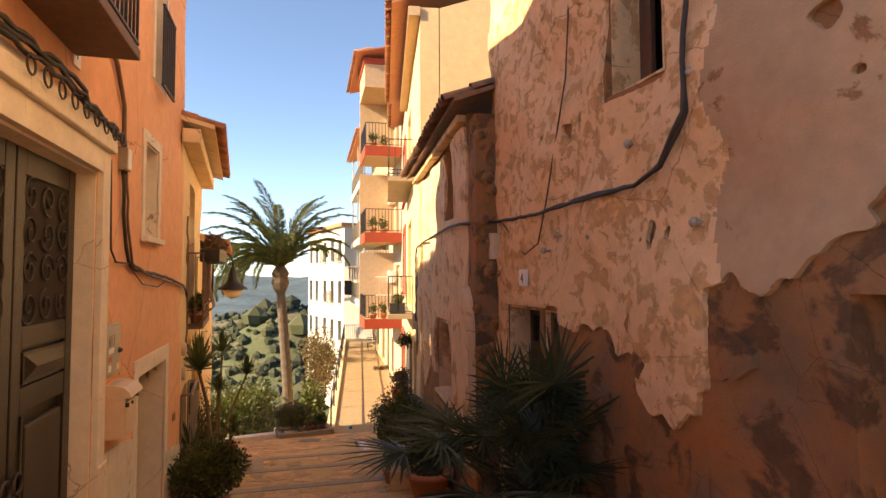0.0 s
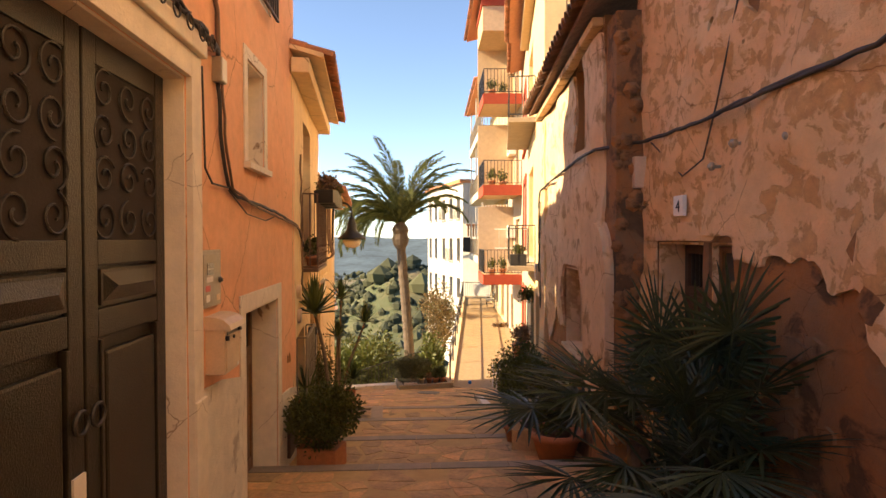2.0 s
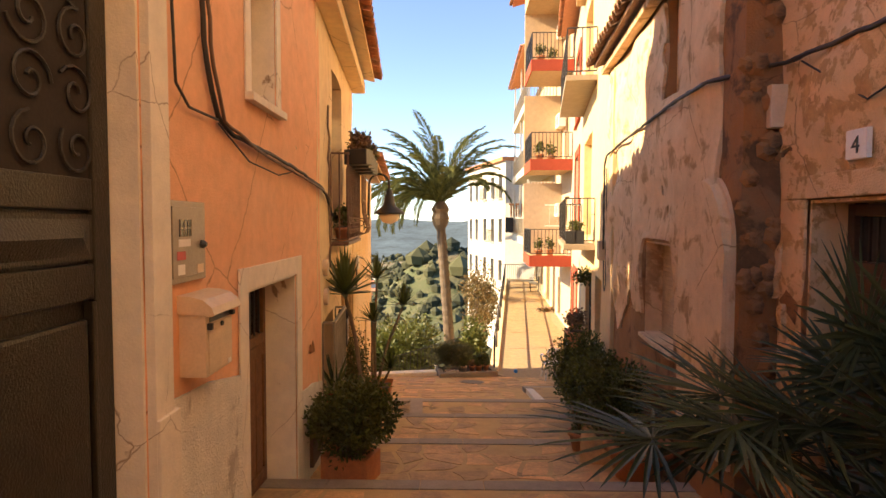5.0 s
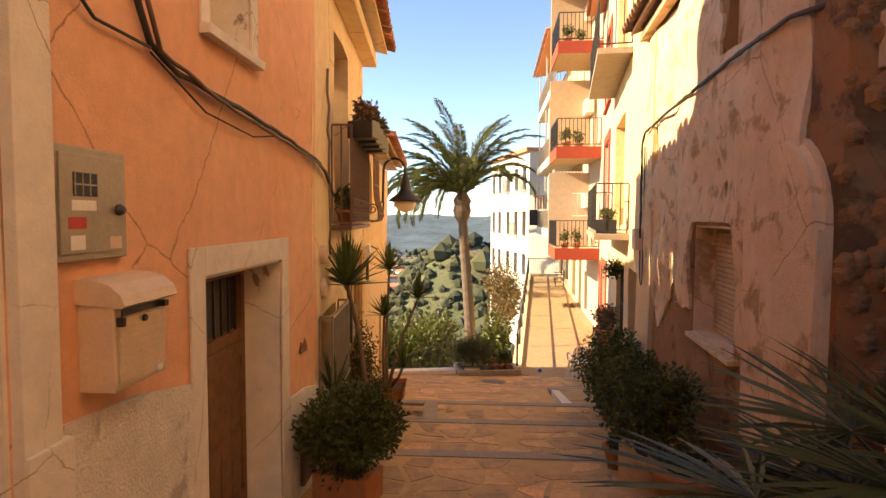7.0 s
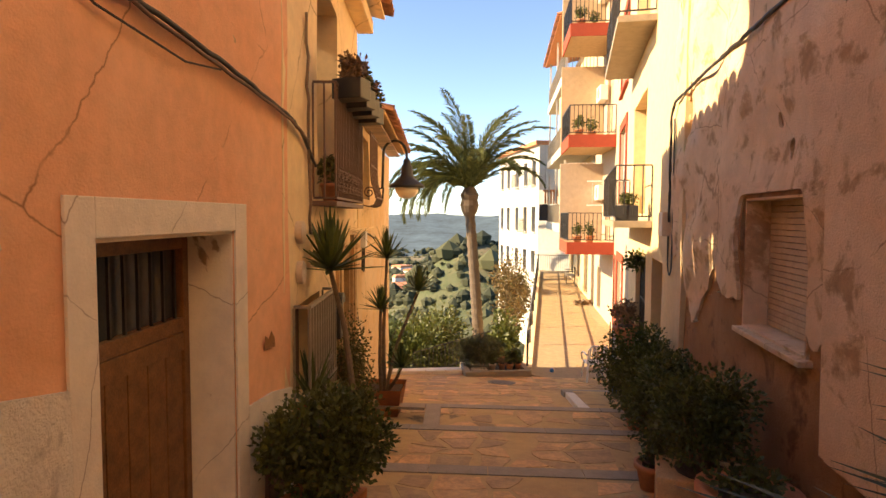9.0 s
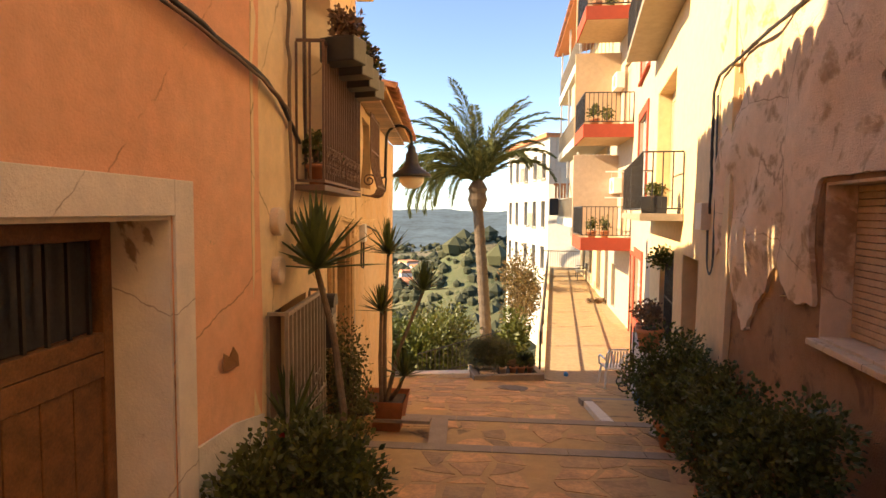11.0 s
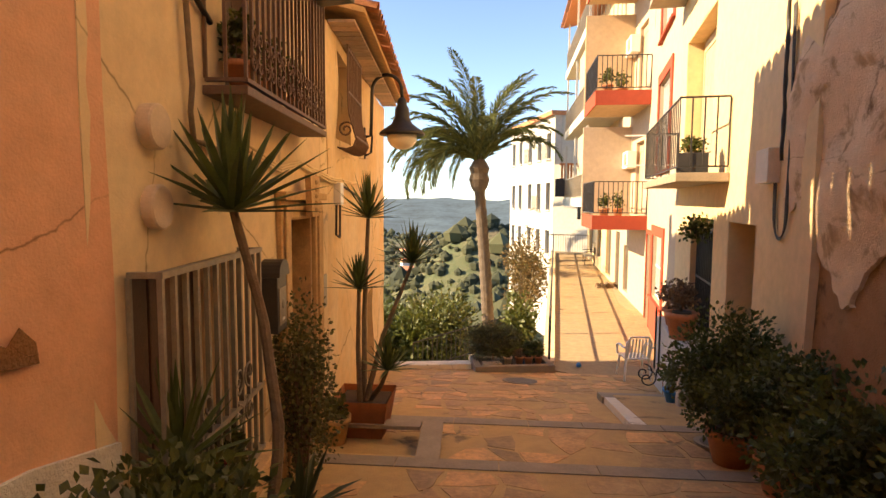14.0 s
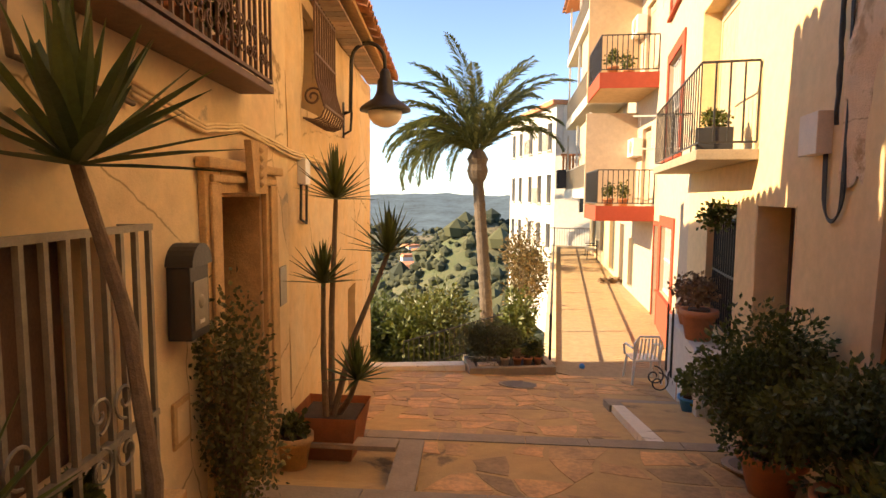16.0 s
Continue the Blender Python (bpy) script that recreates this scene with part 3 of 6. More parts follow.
def trim_frame(f, name, s0, s1, z0, z1, w, mat, label, th=0.025, bottom=False, cat="trim"):
    bm = bmesh.new()
    sg = f.side
    box(bm, s0 - w, s0, sg * 0.004, sg * th, z0, z1 + w, 0.004)
    box(bm, s1, s1 + w, sg * 0.004, sg * th, z0, z1 + w, 0.004)
    box(bm, s0 + 0.001, s1 - 0.001, sg * 0.004, sg * th, z1, z1 + w, 0.004)
    if bottom:
        box(bm, s0 - w, s1 + w, sg * 0.004, sg * (th + 0.05), z0 - 0.06, z0, 0.004)
    return solo(name, bm, mat, f.m, label, cat, "structure")


def reveal(f, s0, s1, z0, z1, d, mat, label, w=0.02, bottom=True):
    """Plaster lining of an opening."""
    bm, sg = bmesh.new(), f.side
    box(bm, s0, s0 + w, sg * -0.003, -sg * d, z0, z1)
    box(bm, s1 - w, s1, sg * -0.003, -sg * d, z0, z1)
    box(bm, s0 + w, s1 - w, sg * -0.003, -sg * d, z1 - w, z1)
    if bottom:
        box(bm, s0 + w, s1 - w, sg * -0.003, -sg * d, z0, z0 + w)
    return solo("trim_reveal", bm, mat, f.m, label, "trim", "structure")


def cable(name, pts, r, label, mat=None, n=6, wob=0.0):
    bm = bmesh.new()
    full = []
    for a, b in zip(pts, pts[1:]):
        k = max(2, int((Vector(b) - Vector(a)).length / 0.12))
        full += [Vector(a).lerp(Vector(b), i / k) + rnd(wob) * (1 if 0 < i else 0) for i in range(k)]
    full.append(Vector(pts[-1]))
    tube(bm, full, r, n)
    return solo(name, bm, mat or CABLE, I(), label, "cable", smooth=True)


def wp(f, s, z, o=0.03):
    return f.m @ Vector((s, f.side * o, z))


TILE_MESH = {}


def tile_mesh(mat, ln=0.42, r=0.085):
    """A half-round clay tile lying along -y (down the slope)."""
    key = mat.name
    if key not in TILE_MESH:
        bm, n = bmesh.new(), 6
        rings = []
        for y, k in ((0, 1.0), (-ln, 1.18)):
            rings.append([[bm.verts.new((math.cos(a) * (r * k - t), y, math.sin(a) * (r * k - t))) for a in (math.pi * i / n for i in range(n + 1))] for t in (0, 0.014)])
        for i in range(n):
            for t in (0, 1):
                bm.faces.new((rings[0][t][i], rings[0][t][i + 1], rings[1][t][i + 1], rings[1][t][i]))
            bm.faces.new((rings[1][0][i], rings[1][0][i + 1], rings[1][1][i + 1], rings[1][1][i]))
        TILE_MESH[key] = finish("roof_tile", bm, mat)
    return TILE_MESH[key]


def tiled_roof(f, name, s0, s1, z, over, back, slope, mat, label, rows=3, pitch=0.2, board=None, slab=0.06):
    """A sloping roof: deck and rows of half-round tiles, from the eave at 'over' metres out back into the house."""
    sg = f.side
    base = thing(name, f.m, label, "roof", kind="structure")
    t = math.tan(radians(slope))
    bm = bmesh.new()
    prism(bm, [(over, z), (over, z - slab), (-back, z - slab + (over + back) * t), (-back, z + (over + back) * t)], s0, s1)
    bmesh.ops.transform(bm, matrix=Matrix(((0, 1, 0, 0), (sg, 0, 0, 0), (0, 0, 1, 0), (0, 0, 0, 1))), verts=bm.verts)
    part("deck", bm, board or mat, base)
    me, n = tile_mesh(mat), int((s1 - s0) / pitch)
    for k in range(rows):
        for i in range(n + 1):
            ob = new("tile", me)
            ob.parent = base
            o = over + 0.08 - k * 0.36
            flip = 0 if sg > 0 else math.pi
            q = Matrix.Rotation(flip + math.pi, 4, "Z")
            ob.matrix_local = T(s0 + (i + 0.5) * (s1 - s0) / (n + 1) + rng.uniform(-0.012, 0.012), sg * (o - 0.36), z + 0.0 + (over - o + 0.36) * t + 0.012 * k + rng.uniform(0, 0.012)) @ q @ Matrix.Rotation(radians(slope + rng.uniform(-2, 2)), 4, "X")
    return base


def door_leaf(f, name, s0, s1, z0, z1, d, mat, label, planks=5, barred=0.0, handle=True):
    """A door set back d metres in its opening, of frame, planks and, if barred, a grille above."""
    sg = f.side
    b = thing(name, f.at(0, 0, -d), label, "door", kind="structure")
    part("door_frame", box(box(box(bmesh.new(), s0, s0 + 0.07, 0, -sg * 0.06, z0, z1, 0.006), s1 - 0.07, s1, 0, -sg * 0.06, z0, z1, 0.006), s0 + 0.07, s1 - 0.07, 0, -sg * 0.06, z1 - 0.08, z1, 0.006), mat, b)
    a0, a1, top = s0 + 0.075, s1 - 0.075, z1 - 0.085
    if barred:
        part("glass", bx(a0, a1, -sg * 0.05, -sg * 0.055, top - barred, top), GLASSY, b)
        part("transom", bx(a0, a1, sg * 0.004, -sg * 0.05, top - barred - 0.09, top - barred - 0.002, 0.006), mat, b)
        me = finish("bar", bx(-0.008, 0.008, -sg * 0.012, -sg * 0.028, top - barred, top), IRON)
        for i in range(9):
            ob = new("bar", me)
            ob.parent, ob.location = b, (a0 + (a1 - a0) * (i + 0.5) / 9, 0, 0)
        top = top - barred - 0.095
    for i in range(planks):
        w = (a1 - a0) / planks
        part("plank", bx(a0 + i * w + 0.004, a0 + (i + 1) * w - 0.004, -sg * 0.012, -sg * 0.045, z0 + 0.2, top - 0.12, 0.004), mat, b)
    for za, zb in ((z0, z0 + 0.195), (top - 0.115, top)):
        part("cross_rail", bx(a0, a1, sg * 0.002, -sg * 0.045, za, zb, 0.005), mat, b)
    if handle:
        part("handle", tube(bmesh.new(), [(a0 + 0.08, 0, z0 + 1.0), (a0 + 0.08, sg * 0.05, z0 + 1.0), (a0 + 0.18, sg * 0.05, z0 + 1.0)], 0.01), IRON, b)
    return b


# ---- orange house: the great double door ----
trim_frame(L1, "trim_great_door", -3.25, -1.2, -1.0, 2.3, 0.18, TRIM, "white painted surround of the great door", 0.05)
reveal(L1, -3.25, -1.2, -1.0, 2.3, 0.2, TRIM, "white painted lining of the great doorway", bottom=False)
solo("trim_cornice", box(box(bmesh.new(), -3.5, -0.99, -0.004, -0.09, 2.485, 2.61, 0.015), -3.46, -1.02, -0.004, -0.06, 2.61, 2.68, 0.01), TRIM, L1.m, "white painted cornice over the great door", "trim", "structure")
solo("trim_pilaster_base", bx(-1.198, -0.98, -0.004, -0.065, -1.3, 0.0, 0.01), TRIM, L1.m, "white painted pilaster foot", "trim", "structure")
gd = thing("great_door", L1.at(0, 0, -0.15), "tall closed double door of worn greenish black wood", "door", kind="structure")
for a0, a1 in ((-3.22, -2.235), (-2.215, -1.23)):
    zb, zt = -0.95, 2.28
    lf = part("door_leaf", bx(a0, a1, 0.02, 0.06, zb, zt), DOORWOOD, gd)
    for x0, x1 in ((a0, a0 + 0.13), (a1 - 0.13, a1)):
        part("stile", bx(x0, x1, -0.015, 0.019, zb, zt, 0.008), DOORWOOD, lf)
    for z0, z1 in ((zb, zb + 0.25), (1.02, 1.16), (0.62, 0.78), (zt - 0.16, zt)):
        part("rail", bx(a0 + 0.131, a1 - 0.131, -0.013, 0.019, z0, z1, 0.008), DOORWOOD, lf)
    cx = (a0 + a1) / 2
    part("panel", bx(a0 + 0.19, a1 - 0.19, -0.022, 0.019, zb + 0.32, 0.54, 0.02), DOORWOOD, lf)
    part("moulding", box(box(bmesh.new(), a0 + 0.135, a0 + 0.165, -0.025, 0.019, zb + 0.26, 0.61, 0.006), a1 - 0.165, a1 - 0.135, -0.025, 0.019, zb + 0.26, 0.61, 0.006), DOORWOOD, lf)
    bm = bmesh.new()
    prism(bm, [(a0 + 0.15, 0.8), (a1 - 0.15, 0.8), (a1 - 0.15, 1.0), (a0 + 0.15, 1.0)], -0.02, 0.019)
    part("panel", bm, DOORWOOD, lf)
    bm = bmesh.new()
    q = [bm.verts.new(p) for p in ((a0 + 0.17, -0.021, 0.82), (a1 - 0.17, -0.021, 0.82), (a1 - 0.17, -0.021, 0.98), (a0 + 0.17, -0.021, 0.98), (a0 + 0.27, -0.055, 0.9), (a1 - 0.27, -0.055, 0.9))]
    for idx in ((0, 1, 5, 4), (2, 3, 4, 5), (0, 4, 3), (1, 2, 5), (0, 3, 2, 1)):
        bm.faces.new([q[i] for i in idx])
    part("boss", bm, DOORWOOD, lf, "pointed lozenge boss")
    # opaque pane, coloured as the dark room behind it
    part("glass", bx(a0 + 0.131, a1 - 0.131, 0.0, 0.012, 1.16, zt - 0.16), DARK, lf)
    for i in range(3):
        for k in range(4):
            x, z = a0 + 0.22 + i * (a1 - a0 - 0.44) / 2, 1.28 + k * 0.24
            part("scroll", tube(bmesh.new(), spiral(x, z, 0.12, 0.02, rng.uniform(0, 6), 1.4 * rng.choice((-1, 1)), -0.012), 0.008, 5), IRON, lf)
    part("knocker", tube(bmesh.new(), spiral(a1 - 0.07 if a0 < -2.7 else a0 + 0.07, 0.22, 0.06, 0.06, 0, 1.0, -0.04), 0.012, 6), IRON, lf, "iron ring knocker")
part("letter_plate", bx(-2.36, -2.25, -0.03, -0.016, -0.25, -0.05), WHITEPL, gd)

# small door, window, plinth, boxes of the orange house
trim_frame(L1, "trim_door", 0.18, 1.5, -1.62, 0.47, 0.17, TRIM, "cracked white painted door surround", 0.02)
reveal(L1, 0.18, 1.5, -1.62, 0.47, 0.3, TRIM, "peeling white door lining", bottom=False)
door_leaf(L1, "door_1", 0.21, 1.47, -1.55, 0.44, 0.28, BROWNWOOD, "closed brown plank door with a barred top light", 6, 0.42)
solo("doorstep", bx(0.2, 1.48, 0.3, -0.03, -1.75, -1.56, 0.01), TERRA, L1.m, "terracotta tiled doorstep", "step", "structure")
trim_frame(L1, "trim_window", 0.3, 0.93, 1.9, 2.9, 0.11, TRIM, "white painted window surround", 0.02, True)
reveal(L1, 0.3, 0.93, 1.9, 2.9, 0.3, TRIM, "white window lining")
solo("window_1", box(bmesh.new(), 0.32, 0.91, 0.28, 0.31, 1.92, 2.88), SHUTTER, L1.m, "closed pale shutter in the orange wall", "window", "structure")
for nm, s0, s1, zl, zr in (("a", -0.975, 0.008, 0.03, -0.1), ("b", 1.672, 2.54, -0.72, -0.85)):
    bm = prism(bmesh.new(), [(s0, -2.2), (s1, -2.2), (s1, zr), ((s0 + s1) / 2, (zl + zr) / 2 + 0.03), (s0, zl)], -0.004, -0.022)
    solo("trim_plinth", bm, PLINTH, L1.m, "rough white roughcast wall base", "trim", "structure")
mb = thing("meter_box", L1.at(-0.8, 0.64), "flat grey metal electricity meter cupboard on the wall", "meter box")
part("body", bx(-0.22, 0.22, 0, -0.035, 0, 0.44, 0.006), GREYBOX, mb)
part("door", bx(-0.19, 0.19, -0.035, -0.043, 0.03, 0.41, 0.003), GREYBOX, mb)
mw = part("meter_window", bx(-0.12, 0.02, -0.043, -0.046, 0.25, 0.34), GLASSY, mb, "dark meter window")
for i in range(4):
    part("window_bar", bx(-0.115 + 0.043 * i, -0.111 + 0.043 * i, -0.046, -0.049, 0.252, 0.338), GREYBOX, mw)
part("window_bar", bx(-0.12, 0.02, -0.046, -0.05, 0.292, 0.298), GREYBOX, mw)
part("latch", lathe(bmesh.new(), [(0.024, 0), (0.024, 0.012), (0.012, 0.03)], 12), BLACKPL, mb).matrix_local = T(0.15, -0.043, 0.2) @ Matrix.Rotation(math.pi / 2, 4, "X")
part("sticker", bx(-0.15, -0.05, -0.043, -0.0445, 0.125, 0.17), REDPL, mb, "faded red and white sticker")
part("sticker", bx(-0.13, 0.01, -0.043, -0.0445, 0.195, 0.235), WHITEPL, mb, "peeling white sticker")
part("sticker", bx(-0.14, -0.06, -0.043, -0.0445, 0.045, 0.1), WHITEPL, mb, "white paper sticker")
part("sticker", bx(0.09, 0.17, -0.043, -0.0445, 0.04, 0.09), IVORY, mb, "white paper sticker")
ml = thing("mailbox", L1.at(-0.68, 0.12) @ Matrix.Diagonal((0.88, 0.95, 0.9, 1)), "ivory painted metal mailbox with a curved lid", "mailbox")
part("body", box(bmesh.new(), -0.21, 0.21, -0.002, -0.16, 0.0, 0.385, 0.008), IVORY, ml)
bm = bmesh.new()
prism(bm, [(0.0, 0.39), (0.2, 0.375), (0.215, 0.385), (0.2, 0.43), (0.15, 0.475), (0.08, 0.495), (0.0, 0.5)], -0.225, 0.225)
bmesh.ops.transform(bm, matrix=Matrix(((0, 1, 0, 0), (-1, 0, 0, 0), (0, 0, 1, 0), (0, 0, 0, 1))), verts=bm.verts)
part("lid", bm, IVORY, ml)
fl = part("door", bx(-0.185, 0.185, -0.161, -0.168, 0.02, 0.32, 0.004), IVORY, ml)
for i in range(8):
    part("ridge", bx(-0.18, 0.18, -0.168, -0.171, 0.04 + i * 0.034, 0.046 + i * 0.034), IVORY, fl)
part("slot", bx(-0.16, 0.16, -0.161, -0.166, 0.33, 0.362), BLACKPL, ml)
part("lock", lathe(bmesh.new(), [(0.016, 0), (0.016, 0.012)], 10), IRON, ml).matrix_local = T(0.0, -0.17, 0.3) @ Matrix.Rotation(math.pi / 2, 4, "X")
part("hinge", bx(-0.2, -0.17, -0.161, -0.19, 0.29, 0.33, 0.004), IRON, ml)
part("hinge", bx(0.15, 0.19, -0.161, -0.19, 0.33, 0.36, 0.004), IRON, ml)
part("name_plate", bx(0.1, 0.15, -0.171, -0.174, 0.02, 0.05), WHITEPL, ml)
jb = thing("junction_box", L1.at(-0.6, 2.42), "grey plastic cable junction box on the wall", "junction box")
part("body", bx(-0.06, 0.06, 0, -0.08, 0, 0.2, 0.008), GREYBOX, jb)
part("lid", bx(-0.055, 0.055, -0.08, -0.088, 0.01, 0.19, 0.003), WHITEPL, jb)
plq = thing("house_number", L1.at(-1.72, 2.95), "small white tile with a dark house number", "sign")
part("tile", bx(-0.07, 0.07, 0, -0.012, 0, 0.2, 0.003), WHITEPL, plq)
part("number", bx(-0.008, 0.008, -0.012, -0.014, 0.06, 0.14), IRON, plq)
# cables of the orange house
for off in (0.0, 0.03, 0.055):
    cable("power_cable", [wp(L1, -3.4, 2.66 + off, 0.1), wp(L1, -2.2, 2.71 + off, 0.1), wp(L1, -0.62, 2.64 + off * 0.5, 0.05)], 0.016, "black overhead cables clamped above the great door", wob=0.02)
for i in range(9):
    p = spiral(0, 0, 0.06, 0.045, 1.5, 1.1)
    solo("cable_loop", tube(bmesh.new(), p, 0.007, 5), CABLE, L1.at(-2.7 + 0.22 * i, 2.62, 0.11), "hanging loop of black cable", "cable", group="cable loops")
cable("power_cable", [wp(L1, -0.6, 2.42), wp(L1, -0.5, 1.9), wp(L1, -0.35, 1.62), wp(L1, -0.1, 1.54), wp(L1, 0.9, 1.5), wp(L1, 1.4, 1.47), wp(L1, 2.5, 1.36), wp(L2, 0.5, 1.3), wp(L2, 1.1, 1.05)], 0.016, "black cable bundle looping along the orange wall", wob=0.006)
cable("power_cable", [wp(L1, -0.56, 2.42, 0.05), wp(L1, -0.46, 1.9, 0.05), wp(L1, -0.3, 1.6, 0.05), wp(L1, 0.3, 1.5, 0.05), wp(L1, 2.5, 1.33, 0.05), wp(L2, 0.7, 1.25, 0.05)], 0.012, "brown sheathed cable along the orange wall", RUSTIRON, wob=0.006)
cable("power_cable", [wp(L1, -0.95, 2.45), wp(L1, -0.9, 1.7), wp(L1, -0.75, 1.6), wp(L1, -0.35, 1.6)], 0.008, "thin black cable down the wall edge")
cable("power_cable", [wp(L1, -0.35, 1.58), wp(L1, 0.2, 1.4), wp(L1, 0.9, 1.36), wp(L1, 1.3, 1.42)], 0.006, "thin sagging black wire")
cable("power_cable", [wp(L1, -0.58, 2.6), wp(L1, -0.6, 3.0), wp(L1, -0.85, 3.3), wp(L1, -1.6, 3.6), wp(L1, -2.4, 4.6)], 0.02, "thick brown conduit curving up the wall", RUSTIRON)
# upper balconies of the orange house
ub = thing("window_balcony", L1.at(0, 0), "narrow dark iron railing before an upper window", "railing", kind="structure")
grating(ub, 0.6, 1.22, 3.6, 4.5, 0.1, 0.1, 0.012, IRON, -1)
trim_frame(L1, "trim_window", 0.62, 1.2, 3.66, 5.6, 0.08, TRIM, "white painted upper window surround", 0.02)
reveal(L1, 0.62, 1.2, 3.66, 5.6, 0.25, TRIM, "white upper window lining")
ub = thing("balcony", L1.at(0, 0), "small upper balcony with a brown slab and iron rail", "balcony", kind="structure")
part("slab", bx(-2.95, -1.75, -0.002, -0.42, 3.02, 3.1, 0.01), RUSTIRON, ub)
grating(ub, -2.93, -1.77, 3.14, 4.0, 0.4, 0.1, 0.011, IRON, -1)
side_grating(ub, -1.77, 0.02, 0.4, 3.14, 4.0, 0.1, 0.011, IRON, -1)

# ---- cream house ----
tiled_roof(L2, "roof_cream", -0.1, 4.4, 3.62, 0.42, 4.5, 14, TILE, "clay tiled roof with a deep cream eave", 2, board=CREAM)
L2.block("trim_eave", -0.12, 4.42, 0.003, 0.24, 3.35, 3.55, CREAM, "thick cream rendered eave", cat="eave", bev=0.02)
L2.wall("wall_cream_rear", 0, 4.3, -2.8, 4.4, CREAM, "rear wall of the cream house", thick=0.3, o=-4.6, step=3)
L2.wall("wall_ochre_rear", 4.3, 10.2, -4.4, 3.3, CREAM2, "rear wall of the ochre house", thick=0.3, o=-4.6, step=3)
bc = thing("caged_balcony", L2.at(0, 0), "projecting balcony caged in brown iron bars and scrolls", "balcony", kind="structure")
part("slab", bx(1.02, 3.08, -0.002, -0.25, 0.66, 0.71, 0.008), RUSTIRON, bc, "rusty boarded balcony floor")
grating(bc, 1.04, 3.06, 0.74, 1.85, 0.235, 0.105, 0.011, RUSTIRON, -1, (0, 1))
side_grating(bc, 1.04, 0.02, 0.235, 0.74, 1.85, 0.11, 0.011, RUSTIRON, -1)
side_grating(bc, 3.06, 0.02, 0.235, 0.74, 1.85, 0.11, 0.011, RUSTIRON, -1)
for i in range(8):
    scrolls(bc, 1.2 + i * 0.24, 0.92, 0.26, -0.245, RUSTIRON)
for i in range(4):
    bush("balcony_planter", L2.at(1.25 + i * 0.5, 1.72, 0.36).translation, (0.17, 0.12, 0.14), 200, 0.06, OLIVE if i % 2 else DRYTWIG, "black plastic planter of trailing plants hung on the balcony", ("box", 0.16, 0.2, BLACKPL), 3, "hanging planters", 8)
for i in range(3):
    bush("flower_pot", L2.at(1.3 + i * 0.6, 0.712, 0.12).translation, (0.1, 0.08, 0.16), 90, 0.06, LEAF, "small terracotta pot plant on the balcony floor", ("round", 0.085, 0.18, TERRA), 3, "pots on the balcony", 7)
door_leaf(L2, "door_2", 1.4, 2.55, 0.77, 2.95, 0.25, DARKWOOD, "dark wooden balcony door", 4, 0.0, False)
for z in (0.26, -0.09):
    solo("vent_cap", lathe(bmesh.new(), [(0.095, -0.03), (0.1, 0.01), (0.1, 0.05), (0.092, 0.058), (0.03, 0.06)], 28), IVORY, L2.at(0.46, z + 0.16, 0) @ Matrix.Rotation(math.pi / 2, 4, "X"), "round cream wall vent cap", "vent", group="wall vents")
gw = thing("window_grille", L2.at(0, 0), "projecting iron window grille with scrolls", "window grille", kind="structure")
grating(gw, 0.22, 1.45, -1.45, -0.2, 0.15, 0.115, 0.014, GREYIRON, -1, (0, 0.32, 1))
side_grating(gw, 0.22, 0.02, 0.15, -1.45, -0.2, 0.1, 0.012, GREYIRON, -1)
side_grating(gw, 1.45, 0.02, 0.15, -1.45, -0.2, 0.1, 0.012, GREYIRON, -1)
for x in (0.52, 1.1):
    scrolls(gw, x, -1.0, 0.4, -0.165, GREYIRON)
solo("window_sill", bx(0.15, 1.55, 0.02, -0.24, -1.6, -1.47, 0.01), SANDSTONE, L2.m, "stone sill under the grille", "sill", "structure")
solo("window_2", box(box(bmesh.new(), 0.27, 0.82, 0.22, 0.26, -1.27, -0.23, 0.01), 0.84, 1.4, 0.22, 0.26, -1.27, -0.23, 0.01), DARKWOOD, L2.m, "dark wooden casement behind the grille", "window", "structure")
bush("geranium", L2.at(0.45, -1.47, 0.09).translation, (0.14, 0.08, 0.13), 120, 0.06, LEAF, "potted geranium with red flowers on the sill", ("round", 0.07, 0.13, TERRA), 4, "pots behind the grille")
g2 = bush("geranium", L2.at(0.95, -1.47, 0.09).translation, (0.12, 0.08, 0.1), 90, 0.06, LEAF, "red pot with a small plant on the sill", ("round", 0.09, 0.2, REDPL), 4, "pots behind the grille")
bm = bmesh.new()
for i in range(26):
    d = rnd(0.13)
    crown(bm, (d.x, d.y * 0.6, 0.28 + d.z * 0.7), (0.03, 0.03, 0.03), 8, 0.035, 3, 0.9)
solo("geranium_flowers", bm, REDFLOWER, L2.at(0.45, -1.47, 0.09), "red geranium flower heads", "flowers", "stuff")
# carved doorway
for s0, s1 in ((2.32, 2.57), (3.5, 3.78)):
    bm = bmesh.new()
    box(bm, s0, s1, -0.004, -0.05, -2.7, 0.1, 0.01)
    box(bm, s0 + 0.05, s1 - 0.05, -0.051, -0.075, -2.7, 0.02, 0.012)
    solo("trim_door_jamb", bm, SANDSTONE, L2.m, "carved golden sandstone door jamb", "trim", "structure")
bm = bmesh.new()
box(bm, 2.572, 3.498, -0.004, -0.05, -0.05, 0.1, 0.01)
box(bm, 2.38, 3.7, -0.051, -0.08, 0.02, 0.07, 0.012)
box(bm, 2.28, 3.82, -0.004, -0.1, 0.102, 0.17, 0.015)
solo("trim_lintel", bm, SANDSTONE, L2.m, "carved sandstone lintel with mouldings", "trim", "structure")
ks = thing("keystone", L2.at(3.05, 0.0), "carved sandstone keystone with a leaf", "keystone", kind="structure")
